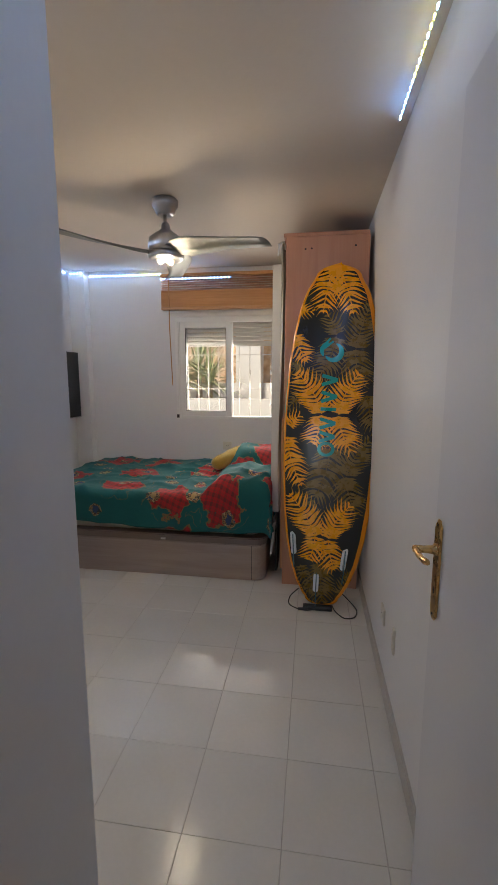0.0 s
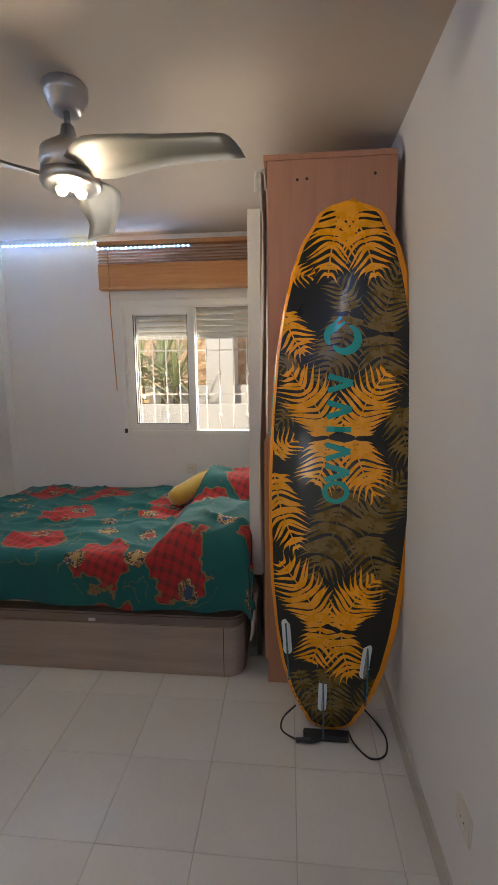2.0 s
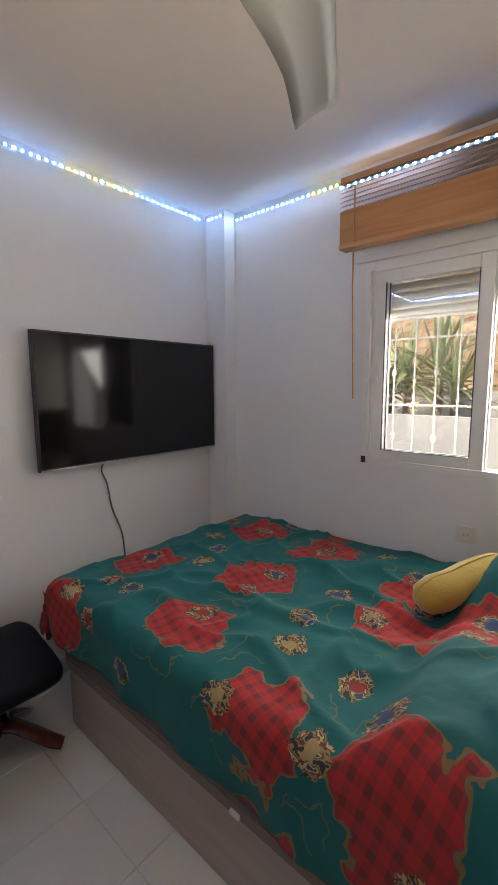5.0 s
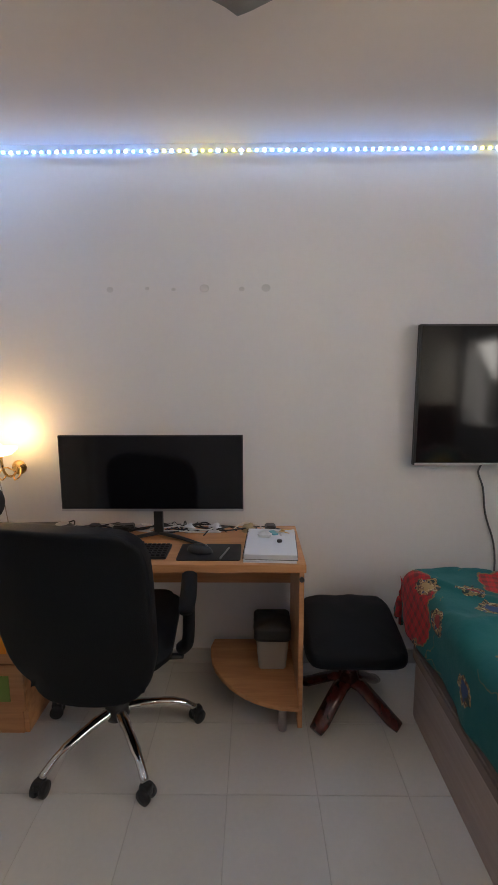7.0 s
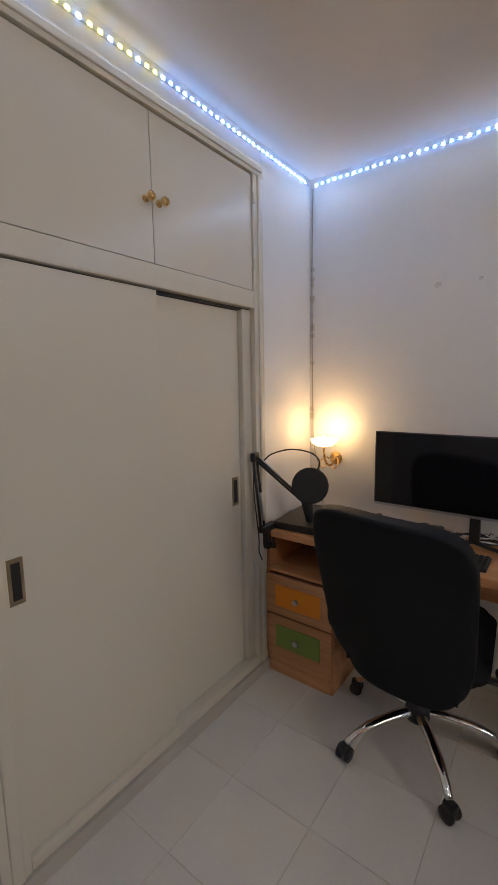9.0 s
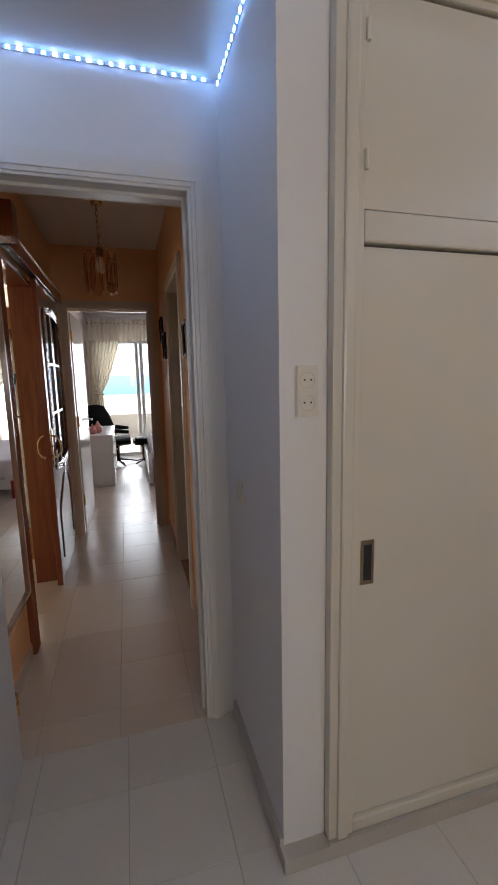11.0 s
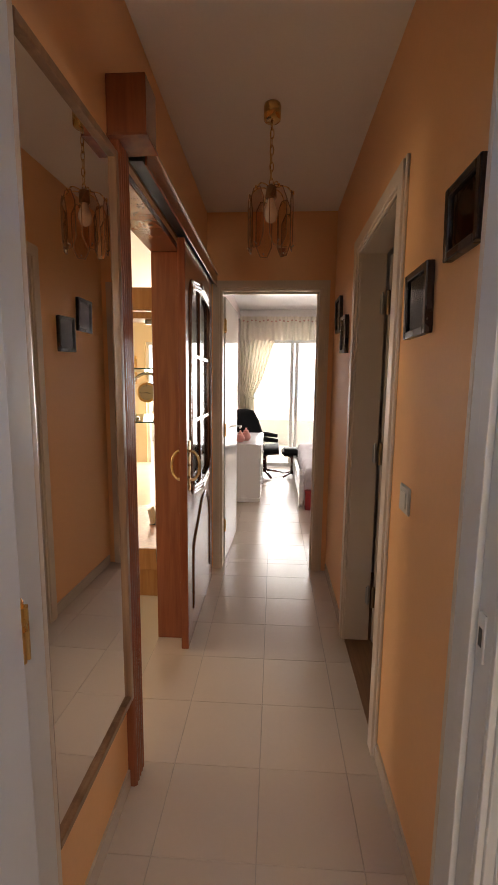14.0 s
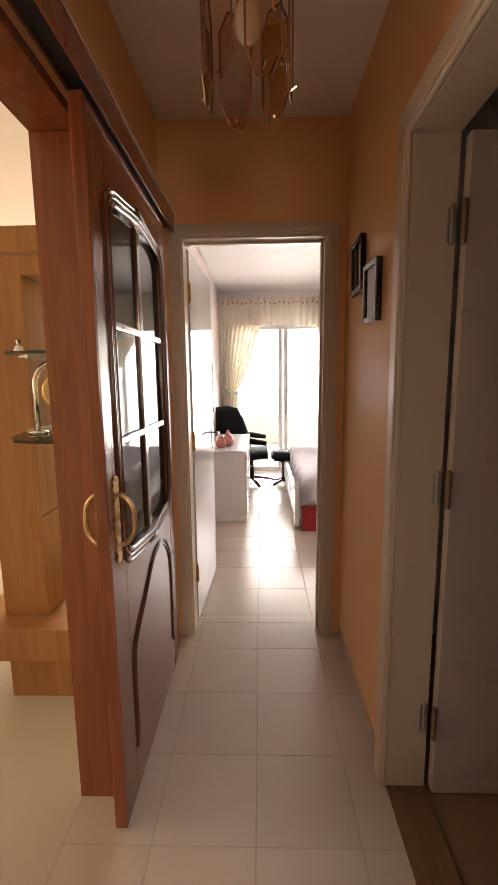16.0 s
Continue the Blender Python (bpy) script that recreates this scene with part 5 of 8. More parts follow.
for u, v, a in ((-0.192, 0.40, 6), (0.122, 0.32, -6), (-0.040, 0.165, 0)):
    fn = part("fin_plug", plate(rounded(-0.017, 0.017, -0.072, 0.072, 0.0165), 0, 0.004, bevel=0.001), M_finbase, sb)
    fn.matrix_basis = Matrix.Translation(skin(u, v, 0.001)) @ pose(0, 0, 0, 90, 0, 0) @ pose(0, 0, 0, 0, 0, a)
    fin = bmesh.new()
    outl = [(0.055, 0.0), (-0.06, 0.0), (-0.075, 0.03), (-0.10, 0.062), (-0.125, 0.088), (-0.118, 0.092), (-0.07, 0.082), (-0.01, 0.055), (0.03, 0.028)]
    for sx in (-0.0028, 0.0028):
        fin.faces.new([fin.verts.new((sx, y, z + 0.003)) for y, z in outl])
    fin.verts.ensure_lookup_table()
    m_ = len(outl)
    for i in range(m_):
        fin.faces.new((fin.verts[i], fin.verts[(i + 1) % m_], fin.verts[m_ + (i + 1) % m_], fin.verts[m_ + i]))
    bmesh.ops.recalc_face_normals(fin, faces=fin.faces)
    part("fin", fin, M_fin, fn, "thin blue-grey fin")
ls = thing("board_leash", "black surfboard leash coiled on the floor under the board", "surf leash")
part("cord", tube(spline([(-0.03, 2.47, 0.12), (-0.08, 2.46, 0.07), (-0.085, 2.45, 0.02), (-0.02, 2.42, 0.008), (0.04, 2.41, 0.012), (0.10, 2.44, 0.015)], 6), 0.0035, 8), M_black, ls, smooth=True)
part("cord", tube(spline([(0.18, 2.47, 0.02), (0.20, 2.42, 0.008), (0.25, 2.36, 0.006), (0.31, 2.38, 0.006), (0.33, 2.46, 0.006), (0.30, 2.54, 0.012), (0.24, 2.57, 0.06)], 6), 0.0035, 8), M_black, ls, smooth=True)
part("cuff", box(0.00, 0.18, 2.425, 2.463, 0.001, 0.030, 0.008), M_black, ls)
part("cuff_tube", tube([(-0.03, 2.415, 0.012), (0.03, 2.42, 0.014)], 0.009, 10), M_black, ls)

# ---- television ----
tv = thing("television", "large black flat television hung on the white wall", "television")
part("housing", box(XL, -2.290, 3.05, 3.70, 1.12, 1.58, 0.01), M_black, tv)
part("panel", box(-2.290, -2.262, 2.82, 3.915, 1.040, 1.675, 0.004), M_black, tv)
part("screen", box(-2.2615, -2.2605, 2.830, 3.905, 1.056, 1.666), M_screen, tv)
part("chin", box(-2.2615, -2.2590, 2.825, 3.910, 1.041, 1.050, 0.001), M_alu, tv, "thin silver lower edge")
k = thing("television_cable", "grey cable hanging from the television behind the bed", "cable")
part("cable", tube(spline([(-2.30, 3.17, 1.06), (-2.315, 3.15, 1.0), (-2.32, 3.18, 0.92), (-2.32, 3.195, 0.82), (-2.32, 3.21, 0.76), (-2.32, 3.26, 0.60), (-2.32, 3.27, 0.3), (-2.32, 3.27, 0.02)], 5), 0.0045, 8), mat("grey_cable", (0.10, 0.10, 0.11), 0.5), k, smooth=True)

# ---- footstool ----
fs = thing("footstool", "worn black leather footstool on a crossed dark red wooden foot", "footstool", pose(-2.02, 2.495, 0))
bm = bmesh.new()
bmesh.ops.create_grid(bm, x_segments=16, y_segments=16, size=1)
g_ = bmesh.ops.extrude_face_region(bm, geom=bm.faces[:])
for v in g_["geom"]:
    if isinstance(v, bmesh.types.BMVert):
        v.co.z = 1
for v in bm.verts:
    a, b, up = v.co.x, v.co.y, v.co.z
    r_ = (abs(a) ** 6 + abs(b) ** 6) ** (1 / 6)
    k_ = 1.0 if r_ < 1e-6 else max(abs(a), abs(b)) / r_
    puff = (1 - a ** 4) * (1 - b ** 4)
    z_ = (0.396 + 0.028 * puff + 0.006 * noise.noise(Vector((a * 3, b * 3, 1.0)))) if up else 0.31
    v.co = Vector((0.195 * a * k_, 0.205 * b * k_, z_ - 0.035 * a * up))
bmesh.ops.recalc_face_normals(bm, faces=bm.faces)
cu_ = part("cushion", bm, M_leather, fs, smooth=True)
bv = cu_.modifiers.new("soft", "BEVEL")
bv.width, bv.segments, bv.limit_method, bv.angle_limit = 0.028, 4, "ANGLE", radians(50)
part("seam", tube([(0.19 * math.copysign(abs(math.cos(q_)) ** 0.35, math.cos(q_)), 0.2 * math.copysign(abs(math.sin(q_)) ** 0.35, math.sin(q_)), 0.340) for q_ in (k * math.pi / 24 for k in range(48))], 0.0045, 6, closed=True), M_leather, fs, smooth=True)
part("under_plate", box(-0.12, 0.12, -0.13, 0.13, 0.294, 0.309, 0.004), W_dark, fs)
part("column", turned([(0.045, 0.13), (0.04, 0.22), (0.06, 0.293)], 20), W_dark, fs, smooth=True)
for a in (-46, 53, 134, -127):
    c_, s_ = math.cos(radians(a)), math.sin(radians(a))
    part("leg", tube([(0.0, 0.0, 0.138), (0.06 * c_, 0.06 * s_, 0.132), (0.13 * c_, 0.13 * s_, 0.085), (0.19 * c_, 0.19 * s_, 0.042), (0.228 * c_, 0.228 * s_, 0.024)], [0.034, 0.036, 0.036, 0.036, 0.030], 16, flat=0.55), W_dark, fs, smooth=True)

# ---- desk ----
dk = thing("desk", "orange beech-effect corner desk with a quarter-round lower shelf", "desk")
part("top", box(-2.318, -1.868, 0.80, 2.285, 0.697, 0.730, 0.003), W_beech, dk)
part("side_panel", box(-2.30, -1.905, 2.262, 2.282, 0.0, 0.6965, 0.002), W_beech, dk)
part("back_rail", box(-2.305, -2.288, 1.2, 2.262, 0.45, 0.6965, 0.002), W_beech, dk)
q = [(-2.300, 2.2615), (-2.300, 1.885), (-2.24, 1.872)] + [(-2.24 + 0.40 * math.sin(radians(a)), 2.262 - 0.39 * math.cos(radians(a))) for a in range(8, 84, 9)] + [(-1.842, 2.2615)]
part("lower_shelf", plate(q, 0.125, 0.145, bevel=0.003), W_beech, dk)
for x, y in ((-1.90, 2.20), (-2.22, 1.93)):
    part("shelf_foot", turned([(0.017, 0.0), (0.017, 0.1245)], 14), M_alu, dk, m=pose(x, y, 0), smooth=True)
part("cable_clip", turned([(0.010, 0), (0.010, 0.008)], 12), M_black, dk, m=pose(-1.904, 2.272, 0.655, 0, 90))

dr = thing("drawer_unit", "beech drawer unit with an orange and a green drawer panel", "drawer unit")
part("side_panel", box(-2.29, -1.875, 0.803, 0.820, 0.0, 0.696, 0.001), W_beech, dr)
part("side_panel", box(-2.29, -1.875, 1.142, 1.160, 0.0, 0.696, 0.001), W_beech, dr)
part("shelf", box(-2.28, -1.88, 0.8205, 1.1415, 0.520, 0.536, 0.001), W_beech, dr)
part("back", box(-2.29, -2.28, 0.8205, 1.1415, 0.05, 0.69), W_dark, dr)
part("plinth", box(-1.90, -1.872, 0.8215, 1.1405, 0.0, 0.098, 0.001), W_beech, dr)
M_dor = mat("orange_drawer_paint", (0.78, 0.26, 0.012), 0.4, var=0.05)
M_dgr = mat("green_drawer_paint", (0.20, 0.30, 0.06), 0.4, var=0.05)
for z0, z1, mm, lb in ((0.315, 0.512, M_dor, "orange inset panel"), (0.105, 0.308, M_dgr, "green inset panel")):
    d = part("drawer_front", box(-1.878, -1.862, 0.806, 1.157, z0, z1, 0.003), W_beech, dr)
    part("inset_panel", box(-1.8625, -1.8595, 0.862, 1.10, z0 + 0.045, z1 - 0.045, 0.001), mm, d, lb)
    part("knob", turned([(0.006, 0.0), (0.006, 0.012), (0.017, 0.013), (0.017, 0.02), (0.013, 0.024)], 4), M_alu, d, "square silver knob", m=pose(-1.8595, 0.98, (z0 + z1) / 2, 0, 90, 0) @ pose(0, 0, 0, 0, 0, 45 if z0 < 0.2 else 0))
    part("box_body", box(-2.27, -1.879, 0.83, 1.13, z0 + 0.02, z1 - 0.03), W_beech, d)

# ---- on the desk ----
mo = thing("monitor", "wide black computer monitor on a V-shaped stand on the desk", "computer monitor")
part("housing", box(-2.165, -2.140, 1.30, 1.98, 0.90, 1.15, 0.008), M_black, mo)
part("panel", box(-2.140, -2.128, 1.237, 2.037, 0.862, 1.200, 0.003), M_black, mo)
part("screen", box(-2.1276, -2.1270, 1.243, 2.031, 0.876, 1.195), M_screen, mo)
part("lower_bezel", box(-2.1276, -2.1262, 1.238, 2.036, 0.8625, 0.873, 0.001), M_alu, mo, "grey lower bezel")
part("stand_neck", box(-2.175, -2.15, 1.635, 1.675, 0.745, 1.0, 0.004), M_black, mo)
for s_ in (-1, 1):
    part("stand_leg", tube([(-2.165, 1.655, 0.752), (-2.12, 1.655 + s_ * 0.10, 0.745), (-2.05, 1.655 + s_ * 0.21, 0.739)], [0.016, 0.013, 0.009], 10, flat=0.55), M_black, mo, smooth=True)
kb = thing("keyboard", "black compact keyboard on the desk under the monitor", "keyboard")
part("base", box(-2.055, -1.915, 1.33, 1.735, 0.7305, 0.742, 0.004), M_black, kb)
_key = finish("keycap", box(-0.0075, 0.0075, -0.0075, 0.0075, 0, 0.006, 0.0015), M_black)
for r_ in range(6):
    for c_ in range(20):
        part("keycap", _key, M_black, kb, m=pose(-2.040 + r_ * 0.0215, 1.345 + c_ * 0.0198, 0.742))
mp = thing("mouse_pad", "black mouse pad on the desk", "mouse pad")
part("pad", plate(rounded(-2.075, -1.905, 1.775, 2.03, 0.012, 4), 0.7303, 0.7335), M_black, mp)
ms = thing("computer_mouse", "black computer mouse on the mouse pad", "computer mouse", pose(-1.99, 1.86, 0.7336, 0, 0, 70))
bm = bmesh.new()
bmesh.ops.create_uvsphere(bm, u_segments=20, v_segments=12, radius=1)
for v in bm.verts:
    v.co = Vector((v.co.x * 0.058, v.co.y * 0.032, max(v.co.z, 0) * 0.034))
part("shell", bm, M_black, ms, smooth=True)
part("wheel", turned([(0.006, -0.003), (0.007, 0), (0.006, 0.003)], 12), M_alu, ms, m=pose(0.03, 0, 0.029, 90))
st = thing("pen", "slim grey pen lying on the mouse pad", "pen", pose(-1.965, 1.965, 0.738, 0, 90, -15))
part("barrel", turned([(0.001, -0.065), (0.004, -0.055), (0.004, 0.055), (0.002, 0.06)], 10), M_alu, st, smooth=True)
part("clip", box(-0.0055, -0.004, -0.001, 0.001, 0.02, 0.055), M_alu, st)
pp = thing("paper_stack", "stack of white spiral notebooks on the desk corner", "notebooks", pose(-2.035, 2.155, 0.7305, 0, 0, -3))
M_paper = mat("notebook_paper", (0.66, 0.68, 0.72), 0.6, var=0.03)
M_cover = mat("black_notebook_cover", (0.03, 0.03, 0.035), 0.5)
z = 0.0
for i, (t_, mm) in enumerate(((0.009, M_paper), (0.002, M_cover), (0.011, M_paper), (0.0015, M_cover), (0.010, M_paper))):
    ox, oy = random.uniform(-0.005, 0.005), random.uniform(-0.004, 0.004)
    part("notebook", box(-0.147 + ox, 0.147 + ox, -0.104 + oy, 0.104 + oy, z, z + t_ - 0.0003, 0.001), mm, pp)
    z += t_
bm = None
for i in range(30):
    bm = tube([(-0.14 + i * 0.0096, -0.102, 0.0005), (-0.14 + i * 0.0096, -0.109, 0.01), (-0.14 + i * 0.0096, -0.108, 0.028), (-0.14 + i * 0.0096, -0.101, z + 0.001)], 0.0008, 5, bm=bm)
part("spiral", bm, M_black, pp, kind="stuff")
cs = thing("earbud_case", "small white earbud case on the notebooks", "earbud case", pose(-2.075, 2.13, 0.7305 + z, 0, 0, 80))
part("case", plate(rounded(-0.03, 0.03, -0.016, 0.016, 0.0155), 0, 0.022, bevel=0.006), M_finbase, cs, smooth=True)
part("case_seam", box(-0.03, 0.03, -0.0165, 0.0165, 0.013, 0.0136), M_alu, cs)
cl = thing("pill_blister", "small light blue packet on the notebooks", "packet", pose(-2.12, 2.17, 0.7305 + z, 0, 0, 20))
part("packet", box(-0.025, 0.025, -0.012, 0.012, 0, 0.006, 0.002), mat("light_blue_plastic", (0.12, 0.40, 0.50), 0.4), cl)
nb = thing("bottle_top", "small black bottle top on the notebooks", "bottle top", pose(-2.02, 2.19, 0.7305 + z))
part("cap", turned([(0.011, 0), (0.011, 0.008), (0.008, 0.010)], 16), M_black, nb, smooth=True)
kr = thing("key_ring", "bunch of keys on the papers by the wall", "keys", pose(-2.15, 2.19, 0.7305 + z))
part("ring", tube([(0.014 * math.cos(a * 0.5236), 0.014 * math.sin(a * 0.5236), 0.002) for a in range(12)], 0.0012, 6, closed=True), M_alu, kr)
for i, a in enumerate((10, 50, 95)):
    part("key", plate([(0.013, -0.009), (0.03, -0.010), (0.033, -0.004), (0.062, -0.003), (0.062, 0.003), (0.033, 0.004), (0.03, 0.010), (0.013, 0.009)], 0.0, 0.002), M_brass if i else M_alu, kr, m=pose(0, 0, 0.001 + 0.002 * i, 0, 0, a))
# tangle of cables and small things along the wall
rr = random.Random(11)
M_wirew = mat("white_cable", (0.6, 0.6, 0.58), 0.5)
for i in range(11):
    y0, y1 = rr.uniform(1.12, 1.7), rr.uniform(1.6, 2.22)
    pts = [(rr.uniform(-2.30, -2.19), y0 + (y1 - y0) * k / 6 + rr.uniform(-0.03, 0.03), 0.735 + rr.uniform(0, 0.028)) for k in range(7)]
    k = thing("loose_cable", "loose %s cable lying along the back of the desk" % ("white" if i % 3 == 0 else "black"), "cable")
    part("cable", tube(spline(pts, 5), 0.0032, 7), M_wirew if i % 3 == 0 else M_black, k, smooth=True)
for y, mm, w_, lb in ((1.33, M_black, 0.05, "black power adapter among the desk cables"), (1.47, M_black, 0.10, "black power adapter among the desk cables"), (1.78, M_paper, 0.05, "crumpled pale plastic bag among the desk cables"), (1.90, M_paper, 0.06, "crumpled pale plastic bag among the desk cables"), (2.06, mat("straw_colour", (0.35, 0.27, 0.15), 0.8), 0.06, "small straw-coloured pouch at the back of the desk"), (2.16, M_black, 0.05, "black sunglasses case at the back of the desk")):
    a_ = thing("power_adapter" if mm is M_black and y < 2 else "small_pouch", lb, "adapter" if mm is M_black and y < 2 else "pouch", pose(-2.245, y, 0.7305, 0, 0, rr.uniform(-15, 15)))
    bm = bmesh.new()
    bmesh.ops.create_icosphere(bm, subdivisions=3, radius=1) if mm is not M_black else None
    if mm is M_black:
        bm.free()
        bm = plate(rounded(-0.025, 0.025, -w_ / 2, w_ / 2, 0.01), 0, 0.032, bevel=0.006)
    else:
        for v in bm.verts:
            v.co = Vector((v.co.x * 0.03, v.co.y * w_ * 0.55, max(v.co.z, -0.05) * 0.035)) * (1 + 0.35 * noise.noise(v.co * 2.2 + Vector((y, 0, 0))))
            v.co.z = max(v.co.z, 0)
    part("body", bm, mm, a_, smooth=mm is not M_black)
    part("plug_lead", tube([(0.0, w_ / 2, 0.012), (0.01, w_ / 2 + 0.02, 0.01), (0.02, w_ / 2 + 0.03, 0.005)], 0.003, 6), M_black, a_)
lp = thing("laptop", "closed black laptop on the desk beside the closet", "laptop", pose(-2.06, 0.965, 0.7305, 0, 0, 4))
part("base", box(-0.20, 0.16, -0.145, 0.215, 0.002, 0.022, 0.005), M_black, lp)
part("lid", box(-0.20, 0.16, -0.145, 0.215, 0.0225, 0.036, 0.004), mat("dull_black_lid", (0.03, 0.025, 0.022), 0.45, var=0.1), lp, "dull black laptop lid")
for x in (-0.1, 0.1):
    for y in (-0.12, 0.11):
        part("foot", turned([(0.008, 0), (0.008, 0.002)], 10), M_black, lp, m=pose(x, y, 0))
gb = thing("black_speaker", "small round black speaker on the desk", "speaker", pose(-2.2, 1.20, 0.7305))
part("body", turned([(0.05, 0), (0.055, 0.01), (0.052, 0.035), (0.03, 0.05), (0.005, 0.053)], 24), M_black, gb, smooth=True)
part("grille", turned([(0.03, 0.0505), (0.012, 0.0545), (0.002, 0.055)], 24), M_alu, gb)

# microphone arm
ma = thing("microphone_arm", "black spring microphone arm clamped to the desk's edge", "microphone arm")
C0, E0, H0 = Vector((-1.815, 0.822, 0.76)), Vector((-1.775, 0.814, 1.092)), Vector((-1.945, 0.975, 0.85))
part("clamp", box(-1.915, -1.798, 0.805, 0.842, 0.7305, 0.758, 0.004, bm=box(-1.862, -1.835, 0.808, 0.838, 0.655, 0.750, 0.003, bm=box(-1.905, -1.840, 0.808, 0.838, 0.642, 0.6565, 0.002))), M_black, ma)
part("clamp_screw", turned([(0.006, 0), (0.006, 0.05), (0.014, 0.0505), (0.014, 0.058)], 12), M_black, ma, m=pose(-1.888, 0.835, 0.696, 180))
for d in (-0.014, 0.014):
    part("lower_arm", tube([C0 + Vector((d, 0, 0)), E0 + Vector((d, 0, 0))], 0.0062, 8), M_black, ma, smooth=True)
    part("upper_arm", tube([E0 + Vector((d * 0.6, 0, d)), H0 + Vector((d * 0.6, 0, d + 0.02))], 0.0062, 8), M_black, ma, smooth=True)
part("elbow", box(-1.797, -1.753, 0.802, 0.826, 1.072, 1.115, 0.008), M_black, ma)
bm = tube([C0.lerp(E0, 0.1) + Vector((0.0, 0.012, 0)), C0.lerp(E0, 0.5) + Vector((0, 0.012, 0))], 0.006, 8)
part("spring", bm, M_alu, ma, "thin steel spring", smooth=True)
part("spring", tube([E0.lerp(H0, 0.1) + Vector((0, 0, 0.022)), E0.lerp(H0, 0.5) + Vector((0, 0, 0.024))], 0.006, 8), M_alu, ma, smooth=True)
part("microphone", turned([(0.010, -0.07), (0.020, -0.06), (0.024, -0.01), (0.026, 0.0), (0.026, 0.035), (0.018, 0.055), (0.004, 0.06)], 20), M_black, ma, m=pose(H0.x - 0.01, H0.y + 0.01, 0.84, 8, 5), smooth=True)
part("pop_filter", turned([(0.078, -0.004), (0.084, 0.0), (0.078, 0.004), (0.03, 0.0042), (0.001, 0.0042)], 32, bm=turned([(0.066, -0.0035), (0.001, -0.0035)], 32)), M_black, ma, "round black mesh pop filter", m=look((-1.93, 1.01, 0.955), (0, 2.0, 1.3)), smooth=False)
part("gooseneck", tube(spline([(-1.80, 0.838, 1.07), (-1.83, 0.87, 1.105), (-1.88, 0.94, 1.125), (-1.92, 1.02, 1.11), (-1.935, 1.055, 1.07), (-1.935, 1.04, 1.02)], 6), 0.0035, 8), M_black, ma, smooth=True)
part("lead", tube(spline([E0, (-1.765, 0.812, 0.95), (-1.785, 0.812, 0.8), (-1.80, 0.812, 0.70), (-1.80, 0.812, 0.64), (-1.80, 0.83, 0.60)], 6), 0.003, 7), M_black, ma, smooth=True)

# sconce
sc = thing("wall_sconce", "brass wall lamp with a glowing frosted glass dish in the corner", "wall lamp")
part("wall_plate", turned([(0.035, 0), (0.035, 0.006), (0.022, 0.014), (0.008, 0.018)], 20), M_brass, sc, m=onwall(XL, 0.95, 1.02, 1, 0), smooth=True)
part("arm", tube(spline([(XL + 0.015, 0.95, 1.02), (-2.27, 0.95, 0.99), (-2.22, 0.945, 1.01), (-2.205, 0.94, 1.06), (-2.205, 0.94, 1.095)], 6), 0.006, 8), M_brass, sc, smooth=True)
for s_ in (-1, 1):
    part("scroll", tube(spline([(-2.29, 0.95, 1.01), (-2.27, 0.95 + s_ * 0.035, 1.03), (-2.24, 0.95 + s_ * 0.05, 1.00), (-2.23, 0.95 + s_ * 0.03, 0.98), (-2.245, 0.95 + s_ * 0.018, 0.995)], 6), 0.0035, 7), M_brass, sc, smooth=True)
part("glass_dish", turned([(0.012, 1.095), (0.045, 1.103), (0.066, 1.122), (0.070, 1.134), (0.066, 1.132), (0.043, 1.108), (0.01, 1.101)], 28), mat("frosted_glow_glass", (0.9, 0.75, 0.5), 0.4, emit=(1.0, 0.66, 0.28), estr=5.0), sc, m=pose(-2.205, 0.94, 0), smooth=True)
part("lamp_capsule", turned([(0.006, 1.102), (0.008, 1.12), (0.007, 1.145), (0.003, 1.15)], 10), M_bulb, sc, m=pose(-2.205, 0.94, 0), smooth=True)
k = thing("corner_cable", "dark cable run up the corner beside the closet", "cable")
part("cable", tube(spline([(XL + 0.01, YF + 0.02, 2.40), (XL + 0.008, YF + 0.015, 2.2), (XL + 0.008, YF + 0.014, 1.9), (XL + 0.008, YF + 0.02, 1.4), (XL + 0.012, YF + 0.03, 1.1), (XL + 0.02, YF + 0.07, 0.95), (XL + 0.03, YF + 0.1, 0.75)], 5), 0.0022, 7), mat("brown_cable", (0.28, 0.24, 0.20)), k)

# waste bin
wbn = thing("waste_bin", "grey waste bin lined with black bag under the desk", "waste bin", pose(-2.13, 2.165, 0.1455))
bm = plate(rounded(-0.078, 0.078, -0.078, 0.078, 0.02), 0.0, 0.20, bevel=0.004)
for v in bm.verts:
    k_ = 0.78 + 0.22 * v.co.z / 0.2
    v.co.x, v.co.y = v.co.x * k_, v.co.y * k_
part("bucket", bm, mat("grey_bin_plastic", (0.34, 0.31, 0.27), 0.5, var=0.05), wbn)
bm = plate(rounded(-0.083, 0.083, -0.083, 0.083, 0.024, 6), 0.145, 0.212, bevel=0.006)
bmesh.ops.subdivide_edges(bm, edges=[e for e in bm.edges if e.calc_length() > 0.03], cuts=4, use_grid_fill=True)
for v in bm.verts:
    v.co += Vector((1, 1, 1.2)) * 0.004 * noise.noise(v.co * 45)
part("bin_bag", bm, M_black, wbn, "folded black bin bag over the rim", smooth=True)

